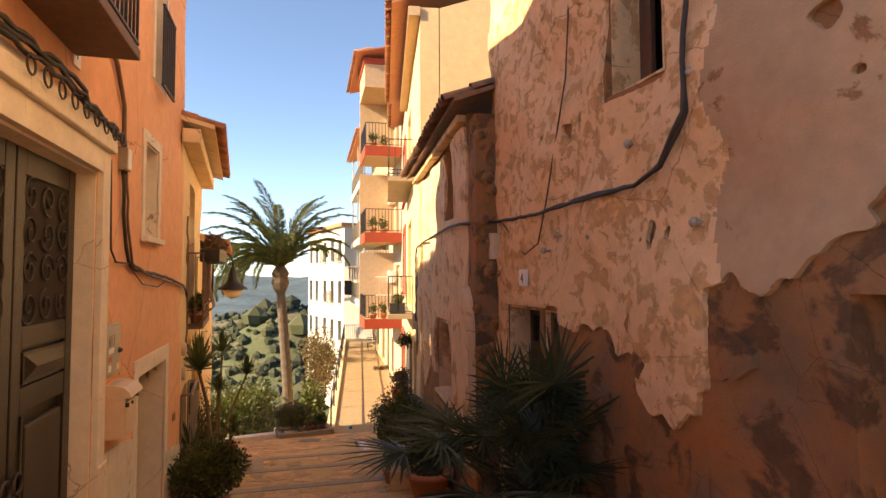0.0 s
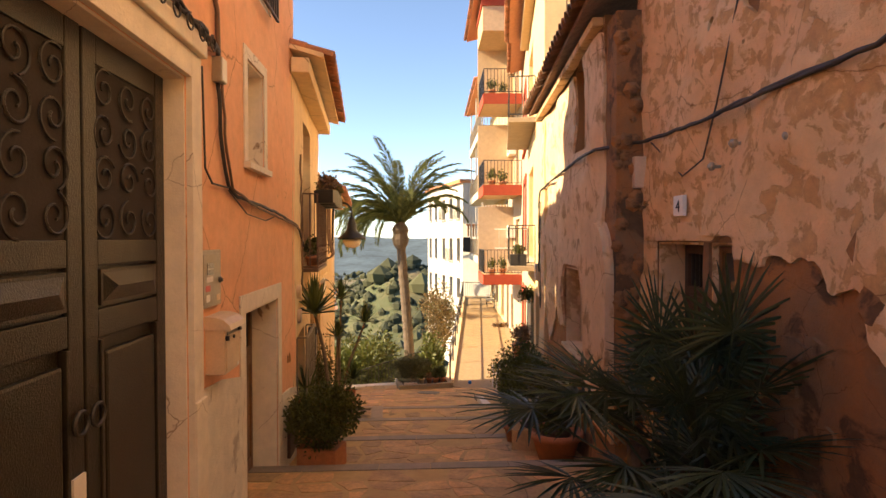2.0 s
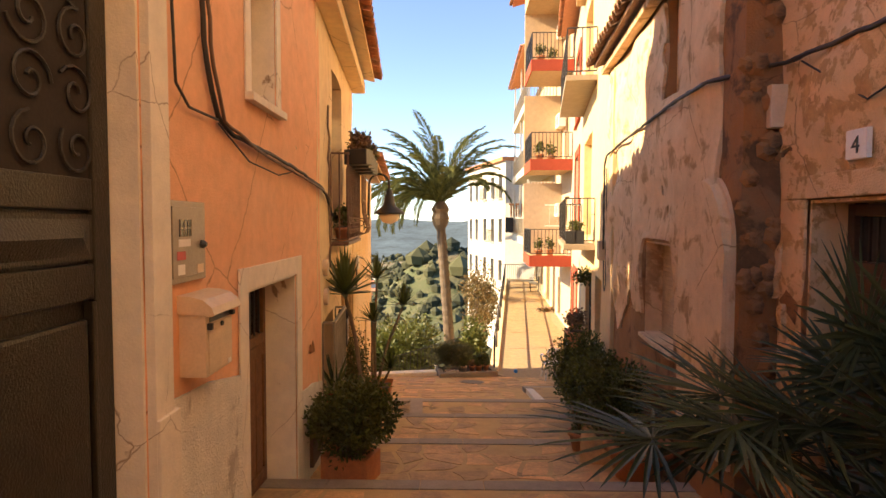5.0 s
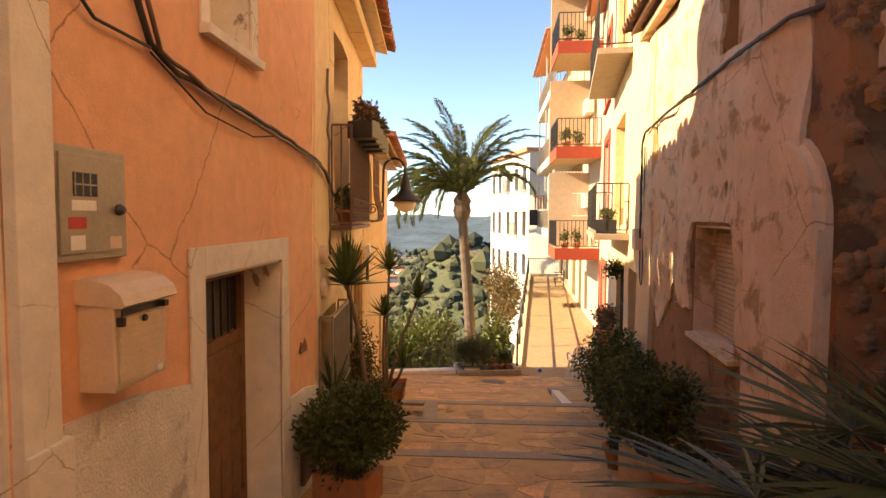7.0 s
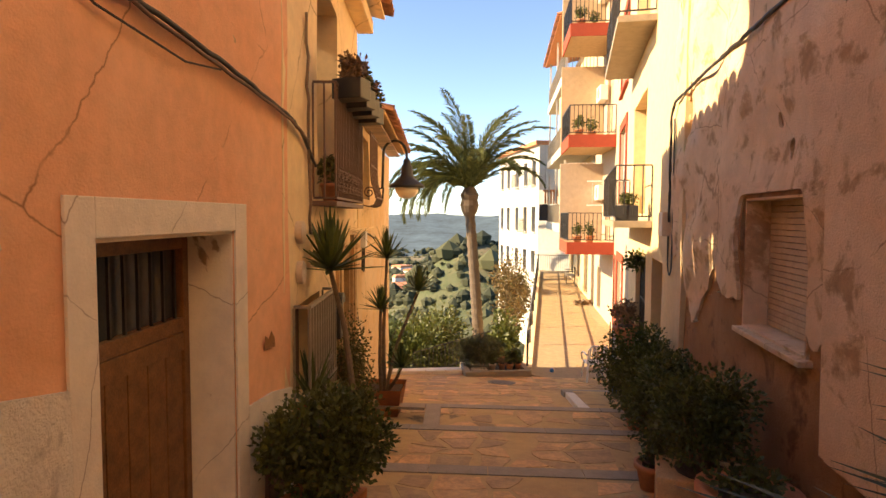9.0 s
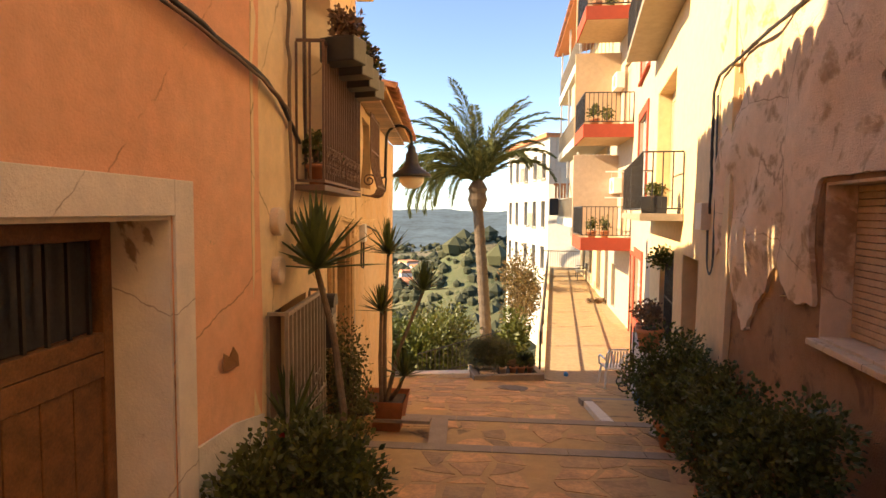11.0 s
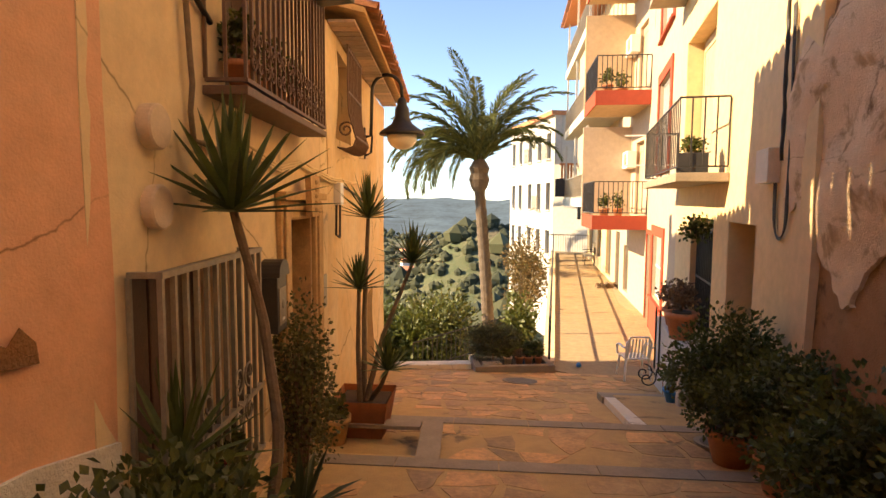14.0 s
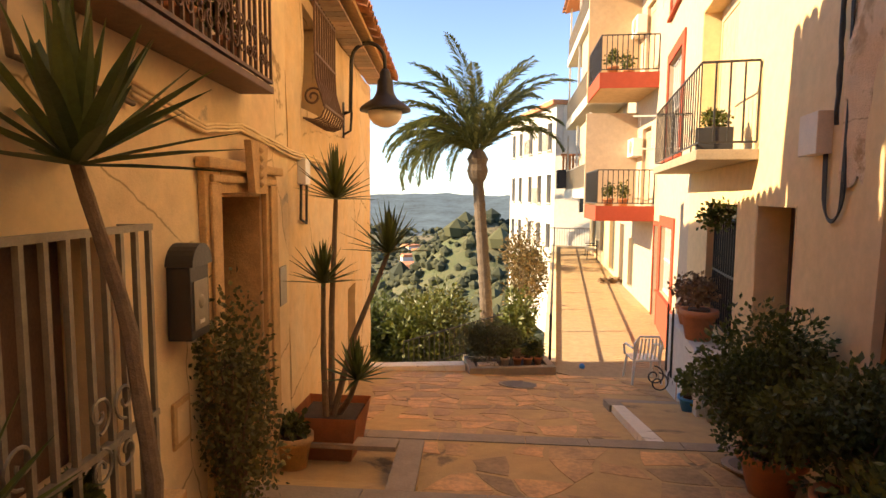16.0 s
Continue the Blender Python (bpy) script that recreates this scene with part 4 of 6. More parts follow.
part("block", prism(bmesh.new(), [(-0.12, -0.04), (0.12, -0.04), (0.19, 0.32), (-0.19, 0.32)], -0.1, -0.15), SANDSTONE, ks)
for i in range(5):
    part("carved_leaf", lathe(bmesh.new(), [(0.01, 0), (0.03, 0.01), (0.005, 0.03)], 8), SANDSTONE, ks).matrix_local = T(0, -0.145, 0.02 + i * 0.06) @ Matrix.Rotation(math.pi / 2, 4, "X")
reveal(L2, 2.57, 3.5, -2.7, -0.05, 0.35, SANDSTONE, "sandstone block lining of the doorway", bottom=False)
door_leaf(L2, "door_3", 2.6, 3.47, -2.45, -0.08, 0.3, DARKWOOD, "closed dark wooden door in a carved doorway", 4)
bmx = thing("mailbox", L2.at(2.02, -0.84), "black metal mailbox with an arched top", "mailbox")
part("body", bx(-0.12, 0.12, -0.002, -0.13, 0, 0.4, 0.008), BLACKPL, bmx)
bm = bmesh.new()
prism(bm, [(0.13 * math.cos(a), 0.402 + 0.12 * math.sin(a)) for a in (math.pi * i / 12 for i in range(13))], -0.002, -0.15)
part("lid", bm, BLACKPL, bmx)
part("door_panel", bx(-0.09, 0.09, -0.131, -0.137, 0.05, 0.32, 0.004), GREYIRON, bmx)
part("emblem", lathe(bmesh.new(), [(0.04, 0), (0.03, 0.008), (0.01, 0.012)], 14), GREYIRON, bmx).matrix_local = T(0, -0.137, 0.2) @ Matrix.Rotation(math.pi / 2, 4, "X")
part("name_plate", bx(-0.03, 0.03, -0.137, -0.14, 0.08, 0.1), WHITEPL, bmx)
np_ = thing("intercom_plate", L2.at(4.05, -1.05), "flat grey metal plate on the wall", "plate")
part("plate", bx(-0.1, 0.1, -0.002, -0.02, 0, 0.35, 0.003), GREYBOX, np_)
nt_ = thing("framed_tile", L2.at(2.0, -1.45), "small framed wall tile under the mailbox", "tile")
part("frame", box(bmesh.new(), -0.1, 0.1, -0.002, -0.02, 0, 0.26, 0.004), SANDSTONE, nt_)
part("tile", bx(-0.07, 0.07, -0.02, -0.023, 0.03, 0.23), CREAM, nt_)
for k in range(3):
    cable("power_cable", [wp(L2, 1.6, 0.4 + 0.03 * k), wp(L2, 2.4, 0.32 + 0.02 * k), wp(L2, 3.0, 0.4 + 0.02 * k), wp(L2, 4.4, 0.3 + 0.03 * k), wp(L2, 6.5, 0.35)], 0.012, "cream painted cable bundle along the wall", CREAM, wob=0.006)
cable("power_cable", [wp(L2, 0.75, 2.4), wp(L2, 0.8, 1.1), wp(L2, 0.85, 0.4), wp(L2, 1.6, 0.36)], 0.014, "old cable running down the cream wall", STEM, wob=0.01)
cb = thing("junction_box", L2.at(4.75, 0.05), "white plastic cable box on the wall", "junction box")
part("body", bx(-0.1, 0.1, -0.002, -0.09, 0, 0.26, 0.01), WHITEPL, cb)
cable("power_cable", [wp(L2, 4.7, 0.05), wp(L2, 4.66, -0.3), wp(L2, 4.9, -0.35), wp(L2, 4.95, 0.3), wp(L2, 7.0, 0.1)], 0.014, "looped black cable under the box")

# ---- ochre house ----
tiled_roof(L2, "roof_ochre", 4.35, 10.35, 2.2, 0.42, 4.3, 14, TILE, "clay tiled roof with a painted tile eave", 2, board=SANDSTONE)
me = None
for i in range(30):
    if me is None:
        bm = bx(-0.085, 0.085, -0.003, -0.3, 2.06, 2.09)
        me = finish("eave_tile", bm, plain("painted_eave_tile", (0.55, 0.45, 0.36), 0.5, rand=0.5))
    ob = tagged(new("eave_tile", me), "painted ceramic tile under the eave", "tile", "eave tiles", "structure")
    ob.matrix_world = L2.at(4.5 + i * 0.19, 0)
rj = thing("window_grille", L2.at(0, 0), "bulging wrought iron window grille with scrolls", "window grille", kind="structure")
prof = [(0.14, 1.95), (0.14, 1.35), (0.15, 1.15), (0.2, 0.97), (0.24, 0.84), (0.2, 0.75), (0.12, 0.72), (0.01, 0.74)]
for i in range(10):
    s = 4.9 + i * 0.12
    part("bar", tube(bmesh.new(), [(s, -o, z) for o, z in prof], 0.012, 5), RUSTIRON, rj)
for o, z in ((0.14, 1.9), (0.14, 1.4), (0.23, 0.87)):
    part("cross_bar", bx(4.88, 6.0, -o - 0.012, -o + 0.012, z - 0.012, z + 0.012), RUSTIRON, rj)
bm = tube(bmesh.new(), [(0, 0, 0)] * 0 + spiral(0.12, 0.95, 0.1, 0.02, 0, 1.6), 0.012, 5)
part("scroll", bm, RUSTIRON, rj).matrix_local = T(4.88, 0, 0) @ Matrix.Rotation(-math.pi / 2, 4, "Z")
door_leaf(L2, "door_4", 7.62, 8.38, -3.5, -1.52, 0.2, DARKWOOD, "dark wooden side door", 3)
sl = thing("street_lamp", L2.at(7.25, 1.12), "wall lantern on a curved arm with an opal bowl", "street lamp")
part("wall_plate", bx(-0.04, 0.04, -0.002, -0.03, -0.35, 0.15, 0.006), IRON, sl)
arm = [(0, -0.03, 0.0), (0, -0.12, 0.02), (0, -0.14, 0.72)] + [(0, -0.14 - 0.24 * (1 - math.cos(a)), 0.72 + 0.26 * math.sin(a)) for a in (math.pi * i / 12 for i in range(1, 12))] + [(0, -0.62, 0.6)]
part("arm", tube(bmesh.new(), arm, 0.028, 8), IRON, sl, smooth=True)
part("brace", tube(bmesh.new(), [(0, -0.03, -0.3), (0, -0.12, -0.25), (0, -0.14, 0.02)], 0.018, 6), IRON, sl)
part("shade", lathe(bmesh.new(), [(0.05, 0.62), (0.075, 0.57), (0.08, 0.5), (0.11, 0.46), (0.125, 0.3), (0.17, 0.21), (0.34, 0.09), (0.365, 0.06), (0.365, 0.03), (0.25, 0.03), (0.2, 0.05)], 26, (0, -0.62, 0)), IRON, sl, smooth=True)
part("bowl", lathe(bmesh.new(), [(0.245, 0.028), (0.235, -0.06), (0.17, -0.15), (0.07, -0.195), (0.02, -0.2)], 22, (0, -0.62, 0)), OPAL, sl, "opal glass bowl", smooth=True)

# ---- tall old house ----
def render_coat(f, name, mat, label, s0, z0, ns, nz, st, keep, base):
    """What is left of the render on an old wall: a thin coat with a broken edge. base(s, z) is the wall's own face."""
    cells = {(i, k) for i in range(ns) for k in range(nz) if keep(s0 + (i + 0.5) * st, z0 + (k + 0.5) * st)}
    sides = (((-1, 0), ((0, 0), (0, 1))), ((1, 0), ((1, 0), (1, 1))), ((0, -1), ((0, 0), (1, 0))), ((0, 1), ((0, 1), (1, 1))))
    rim, link = [], {}
    for i, k in cells:
        for (di, dk), (a, b) in sides:
            if (i + di, k + dk) not in cells:
                p, q = (i + a[0], k + a[1]), (i + b[0], k + b[1])
                rim.append((p, q))
                link.setdefault(p, []).append(q)
                link.setdefault(q, []).append(p)
    flat = {(i + a, k + b): (s0 + (i + a) * st, z0 + (k + b) * st) for i, k in cells for a in (0, 1) for b in (0, 1)}
    for _ in range(3):
        flat.update({p: tuple(0.4 * flat[p][c] + 0.6 * sum(flat[q][c] for q in near) / len(near) for c in (0, 1)) for p, near in link.items()})
    bm, vs = bmesh.new(), {}

    def vert(p, top):
        if (p, top) not in vs:
            x, z = flat[p]
            x, z = x + 0.012 * noise.noise((x * 21, z * 21, 1)), z + 0.012 * noise.noise((x * 21, z * 21, 8))
            vs[p, top] = bm.verts.new((x, f.side * (base(x, z) + (0.035 + 0.012 * noise.noise((x * 4, z * 4, 3)) if top else -0.05)), z))
        return vs[p, top]
    for i, k in cells:
        bm.faces.new([vert((i, k), 1), vert((i + 1, k), 1), vert((i + 1, k + 1), 1), vert((i, k + 1), 1)])
    for p, q in rim:
        bm.faces.new([vert(p, 1), vert(q, 1), vert(q, 0), vert(p, 0)])
    return solo(name, bm, mat, f.m, label, "wall", "structure")


def keep_ruin(s, z):
    if (-0.55 < s < 0.46 and z < 1.2) or (-1.03 < s < -0.5 and -0.65 < z < 1.2) or (-2.6 < s < -1.82 and 2.85 < z < 4.45) or (-4.95 < s < -3.82 and z < 1.43):
        return False
    v = 0.35 + 0.55 * noise.noise((s * 0.9, z * 0.9, 2)) + 0.3 * noise.noise((s * 3, z * 3, 5)) + 0.18 * noise.noise((s * 9, z * 9, 7))
    edge = 1.2 + 0.4 * noise.noise((s * 1.2, z * 0.6, 0)) + 0.25 * noise.noise((s * 4, z * 2, 6)) - 0.45 * max(0, -1.6 - s if s > -2.9 else 0.0)
    if s < -2.95:
        edge, v = edge + 0.55, min(v, 0.6)
    return v > 1.1 * max(0.0, min(1.0, (edge - z) * 1.6)) * (1.0 if s < -1.3 else 0.35)


def keep_low(s, z):
    if (1.2 < s < 2.53 and -0.46 < z < 0.77) or (0.92 < s < 1.78 and 2.33 < z < 3.5):
        return False
    edge = -0.25 + 0.7 * noise.noise((s * 1.1, 0, 3)) + 0.2 * noise.noise((s * 3.1, z * 2, 6)) + 0.2 * noise.noise((s * 7, z * 7, 2)) + 0.14 * noise.noise((s * 17, z * 17, 4))
    spots = noise.noise((s * 1.7, z * 1.2, 12)) + 0.5 * noise.noise((s * 6, z * 4, 5))
    return z > edge and spots > -0.62


coat = render_coat(RA, "wall_ruin_render", RUIN, "broken coat of tan render on the old wall", -6.5, -1.6, 232, 194, 0.032, keep_ruin, lambda x, z: 0.1 * noise.noise((x * 1.3 + 9, z * 1.3, 9)))
coat.data.materials.append(RUIN_GREY)
for f in coat.data.polygons:
    f.material_index = 1 if f.center.x < -3.05 + 0.12 * noise.noise((f.center.z * 2.5, 0, 4)) else 0
render_coat(RB, "wall_low_render", RUIN_PALE, "pale flaking coat of render on the low house", 0.02, -1.7, 128, 129, 0.04, keep_low, lambda x, z: 0.08 * noise.noise((x * 1.3 + 13, z * 1.3, 13)))
ws = bpy.data.objects["wall_ruin"]
for i in range(70):
    s, z = rng.uniform(-5.5, -1.4), rng.uniform(-1.5, 1.1)
    if -4.98 < s < -3.75:
        continue
    r, n = rng.uniform(0.06, 0.17), 7
    pts = [(s + r * rng.uniform(0.75, 1.15) * 1.3 * math.cos(2 * math.pi * a / n), z + r * rng.uniform(0.7, 1.1) * math.sin(2 * math.pi * a / n)) for a in range(n)]
    o = 0.1 * noise.noise((s * 1.3 + 9, z * 1.3, 9))
    part("stone", prism(bmesh.new(), pts, o - 0.04, o + rng.uniform(0.008, 0.03)), RUBBLE, ws)
trim = solo("trim_door_head", box(box(bmesh.new(), -1.0, 0.7, 0.004, 0.03, 1.14, 1.3, 0.01), 0.41, 0.7, 0.004, 0.03, -1.7, 1.135, 0.01), RUIN, RA.m, "worn tan surround of the doorway", "trim", "structure")
reveal(RA, -0.48, 0.4, -1.7, 1.13, 0.3, RUIN, "worn lining of the doorway", bottom=False)
reveal(RA, -0.97, -0.58, -0.6, 1.13, 0.2, RUIN, "worn lining of the side light")
reveal(RA, -2.55, -1.88, 2.9, 4.4, 0.35, RUIN, "worn lining of the upper window")
door_leaf(RA, "door_5", -0.46, 0.38, -1.6, 1.1, 0.25, DARKWOOD, "dark weathered wooden house door", 4, 0.3)
sd = thing("side_light", RA.at(0, 0, -0.1), "narrow framed window beside the door", "window", kind="structure")
part("window_frame", box(box(box(bmesh.new(), -0.95, -0.9, 0, 0.05, -0.57, 1.1), -0.65, -0.6, 0, 0.05, -0.57, 1.1), -0.899, -0.651, 0, 0.05, 1.05, 1.1), BROWNWOOD, sd)
part("pane", bx(-0.899, -0.651, 0.01, 0.02, -0.56, 1.049), GLASSY, sd)
door_leaf(RA, "door_6", -4.88, -3.89, -0.9, 1.35, 0.2, DARKWOOD, "dark closed door in the ruined wall", 4)
solo("window_3", box(box(bmesh.new(), -2.53, -2.42, -0.25, -0.3, 2.92, 4.38, 0.01), -2.05, -1.9, -0.25, -0.3, 2.92, 4.38, 0.01), DARKWOOD, RA.m, "dark open shutters in an old upper window", "window", "structure")
hn = thing("house_number", RA.at(-0.11, 1.36), "small white tile with the number 4", "sign")
part("tile", bx(-0.09, 0.09, 0.02, 0.055, 0, 0.18, 0.004), WHITEPL, hn)
fc = bpy.data.curves.new("number", "FONT")
fc.body, fc.size, fc.extrude, fc.align_x = "4", 0.15, 0.002, "CENTER"
fo = new("number_text", fc)
dg = bpy.context.evaluated_depsgraph_get()
me = bpy.data.meshes.new_from_object(fo.evaluated_get(dg))
bpy.data.objects.remove(fo)
me.materials.clear()
me.materials.append(IRON)
fo = new("number", me)
fo.parent = hn
fo.matrix_local = T(0, 0.058, 0.035) @ Matrix.Rotation(math.pi, 4, "Z") @ Matrix.Rotation(math.pi / 2, 4, "X")
rb = thing("junction_box", RA.at(0.79, 1.68), "pale metal cable box on the old wall", "junction box")
part("body", bx(-0.1, 0.1, 0.0, 0.13, 0, 0.32, 0.008), IVORY, rb)
for k in range(2):
    cable("power_cable", [wp(RA, -2.95, 5.2, 0.09 + 0.02 * k), wp(RA, -2.92, 3.3, 0.09), wp(RA, -2.85, 2.85, 0.09), wp(RA, -2.87, 2.5, 0.09 + 0.02 * k), wp(RA, -2.6, 2.2 + 0.02 * k, 0.09), wp(RA, -2.3, 2.12, 0.09), wp(RA, -1.75, 2.12 + 0.02 * k, 0.09), wp(RA, -0.5, 2.1, 0.08), wp(RA, 0.6, 2.13, 0.08), wp(RB, 0.1, 2.16, 0.1), wp(RB, 1.0, 2.2, 0.08), wp(RB, 3.4, 2.16, 0.08), wp(RB, 5.0, 2.1, 0.08), wp(R2, 0.12, 1.95, 0.06), wp(R2, 0.1, 0.5, 0.06)], 0.017, "thick twisted black cable strung along the house walls", wob=0.008)
cable("power_cable", [wp(RA, -1.4, 4.8, 0.07), wp(RA, -1.2, 3.3, 0.06), wp(RA, -0.75, 2.2, 0.06), wp(RA, -0.55, 1.8, 0.06), wp(RA, -0.2, 1.7, 0.06), wp(RA, 0.45, 2.1, 0.06)], 0.007, "thin black wire sagging across the wall")
for s, z in ((-2.9, 2.75), (-2.9, 1.8), (-1.6, 1.8), (-0.7, 1.72), (-1.0, 1.85), (-2.2, 2.45)):
    solo("insulator", lathe(bmesh.new(), [(0.012, 0), (0.012, 0.05), (0.03, 0.055), (0.034, 0.08), (0.015, 0.1)], 10), GREYBOX, RA.at(s, z, 0.0) @ Matrix.Rotation(-math.pi / 2, 4, "X"), "old porcelain cable insulator on the wall", "insulator", group="wall insulators")

# ---- low house ----
RB.block("wall_low_house_gable", -0.42, -0.003, -3.2, 0.0, -2.6, 3.5, RUBBLE, "exposed rubble end of the low house")
for i in range(60):
    y, z = rng.uniform(-0.3, 0.0), rng.uniform(-1.5, 3.4)
    r = rng.uniform(0.04, 0.1)
    bm = lathe(bmesh.new(), [(r * 0.5, -r * 0.5), (r, -r * 0.1), (r * 0.8, r * 0.35), (r * 0.2, r * 0.5)], 6)
    part("stone", bm, RUBBLE, bpy.data.objects["wall_low_house_gable"]).matrix_local = T(-0.42, y, z) @ Matrix.Rotation(rng.uniform(-0.5, 0.5), 4, "X") @ Matrix.Rotation(math.pi / 2, 4, "Y")
tiled_roof(RB, "roof_low_house", -0.48, 5.25, 3.68, 0.28, 3.2, 20, OLDTILE, "sagging weathered clay tile roof of the low house", 3, board=OLDTILE)
RB.block("trim_eave", 0.0, 5.2, 0.02, 0.16, 3.5, 3.6, RUIN_PALE, "plain old eave moulding", cat="eave", bev=0.02)
reveal(RB, 1.23, 2.5, -0.43, 0.74, 0.35, RUIN_PALE, "stained lining of the low window")
sh = thing("window_4", RB.at(0, 0, -0.22), "closed slatted roller shutter in a deep window", "window", kind="structure")
for i in range(22):
    part("slat", bx(1.25, 2.48, -0.012, 0.012, -0.4 + i * 0.051, -0.354 + i * 0.051, 0.004), SHUTTER, sh)
solo("window_sill", bx(1.18, 2.55, -0.2, 0.07, -0.48, -0.432, 0.01), RUIN_PALE, RB.m, "cracked pale window sill", "sill", "structure")
solo("window_blocked", bx(0.95, 1.75, -0.12, -0.2, 2.36, 3.5), RUIN_PALE, RB.m, "walled-up upper window of pale render", "window", "structure")
bm = prism(bmesh.new(), [(-0.35 + 0.0, -1.0)] + [(0.25 + 0.6 * math.cos(a), 0.75 + 0.65 * math.sin(a)) for a in (math.pi * (1 - i / 14) for i in range(15))] + [(0.85, -1.0)], -0.06, 0.09)
bmesh.ops.bevel(bm, geom=[e for e in bm.edges if all(abs(v.co.y - 0.09) < 1e-4 for v in e.verts)], offset=0.06, segments=3, affect="EDGES")
solo("wall_buttress", bm, RUIN_PALE, RB.at(0.0, 0.0), "rounded rendered buttress on the corner", "wall", "structure")

# ---- peach house and its neighbours ----
tiled_roof(R2, "roof_peach", -0.6, 6.5, 7.3, 0.6, 5.0, 18, TILE, "clay tiled roof with a deep corbelled eave", 2, board=TERRA)
R2.block("trim_eave", -0.6, 6.5, 0.003, 0.25, 7.0, 7.2, SOFFIT, "stepped cream eave", cat="eave")
prism_bm = prism(bmesh.new(), [(-7, 7.2), (-0.42, 7.2), (-7, 9.3)], -0.55, -0.2)
bmesh.ops.transform(prism_bm, matrix=Matrix(((0, 1, 0, 0), (1, 0, 0, 0), (0, 0, 1, 0), (0, 0, 0, 1))), verts=prism_bm.verts)
solo("wall_peach_gable_top", prism_bm, PEACH, R2.m, "peach gable triangle", "wall", "structure")
reveal(R2, 1.02, 2.24, -3.0, -0.12, 0.35, PEACH, "peach door lining", bottom=False)
door_leaf(R2, "door_7", 1.05, 2.2, -2.95, -0.15, 0.33, DARKWOOD, "dark recessed house door", 4)
reveal(R2, 3.1, 4.9, -2.0, -0.12, 0.25, PEACH, "peach window lining")
gr = thing("window_grille", R2.at(0, 0, -0.1), "black iron grille over a ground floor window", "window grille", kind="structure")
grating(gr, 3.2, 4.8, -1.95, -0.35, 0.0, 0.13, 0.014, IRON, 1, (0, 0.5, 1))
solo("window_5", bx(3.12, 4.88, -0.22, -0.25, -1.98, -0.14), GLASSY, R2.m, "dark ground floor window pane", "window", "structure")
for z0, z1, n in ((0.62, 3.1, 8), (4.2, 6.4, 9)):
    reveal(R2, 3.5, 6.0, z0, z1, 0.3, PEACH, "peach balcony door lining")
    door_leaf(R2, "door_%d" % n, 3.55, 5.95, z0 + 0.02, z1 - 0.03, 0.28, SHUTTER, "pale wooden balcony door", 8, handle=False)
for z in (0.38, 3.95):
    b = thing("balcony", R2.at(0, 0), "grey balcony with iron rail and scroll panels", "balcony", kind="structure")
    part("slab", bx(2.3, 6.6, 0.002, 0.66, z, z + 0.12, 0.01), GREYSTONE, b)
    grating(b, 2.33, 6.57, z + 0.2, z + 1.1, 0.63, 0.16, 0.009, IRON, 1)
    side_grating(b, 2.33, 0.02, 0.63, z + 0.2, z + 1.1, 0.14, 0.012, IRON, 1)
    side_grating(b, 6.57, 0.02, 0.63, z + 0.2, z + 1.1, 0.14, 0.012, IRON, 1)
    for i in range(4):
        scrolls(b, 4.4, z + 0.32 + i * 0.2, 0.2, 0.645, IRON)
bush("balcony_pot", R2.at(2.7, 0.5, 0.4).translation, (0.16, 0.16, 0.12), 120, 0.07, LEAF, "black tub of plants on the balcony", ("box", 0.2, 0.28, BLACKPL), 3)
lw = thing("clothes_line", R2.at(6.6, 1.45, 0.05), "folding white clothes line arm on the wall", "clothes line")
for k in (0, 1):
    part("arm", bx(0.1 * k, 0.1 * k + 0.03, 0, 1.0, -0.6 * k, -0.6 * k + 0.03), WHITEPL, lw)
for i in range(4):
    part("line", tube(bmesh.new(), [(0.02, 0.2 + i * 0.22, 0), (0.12, 0.2 + i * 0.22, -0.6)], 0.004, 4), WHITEPL, lw)
eb = thing("meter_box", R2.at(0.5, 0.3), "small ivory electricity box on the peach wall", "meter box")
part("body", bx(-0.2, 0.2, 0.002, 0.12, 0, 0.34, 0.008), IVORY, eb)
for k in range(3):
    cable("power_cable", [wp(R2, 0.38 - 0.03 * k, 0.32)] + [wp(R2, 0.16 + (0.2 - 0.03 * k) * math.cos(q), 0.02 - 0.04 * k + (0.24 - 0.03 * k) * math.sin(q)) for q in (-math.pi * j / 10 for j in range(11))] + [wp(R2, 0.0, 0.7), wp(R2, 0.02 + 0.03 * k, 1.9)], 0.008, "loose loop of black cable under the box")
bush("sill_pot", R2.at(3.6, -2.02, 0.3).translation, (0.25, 0.2, 0.22), 150, 0.08, DRYTWIG, "big terracotta pot with a straggling plant", ("round", 0.24, 0.42, TERRA), 5, lift=0.3)
R2.block("wall_bench", 2.7, 5.4, 0.003, 0.45, -3.6, -2.02, WHITE, "white rendered ledge under the window", bev=0.03)
bush("ledge_pot", R2.at(4.6, -2.02, 0.25).translation, (0.3, 0.2, 0.25), 200, 0.08, DRYTWIG, "terracotta pot with a reddish straggling plant", ("round", 0.2, 0.3, TERRA), 5, lift=0.3)
bush("hanging_plant", R2.at(3.6, -0.4, 0.1).translation, (0.35, 0.12, 0.2), 160, 0.08, LEAF2, "bright green creeper on top of the grille", None, 3, lift=0.1)
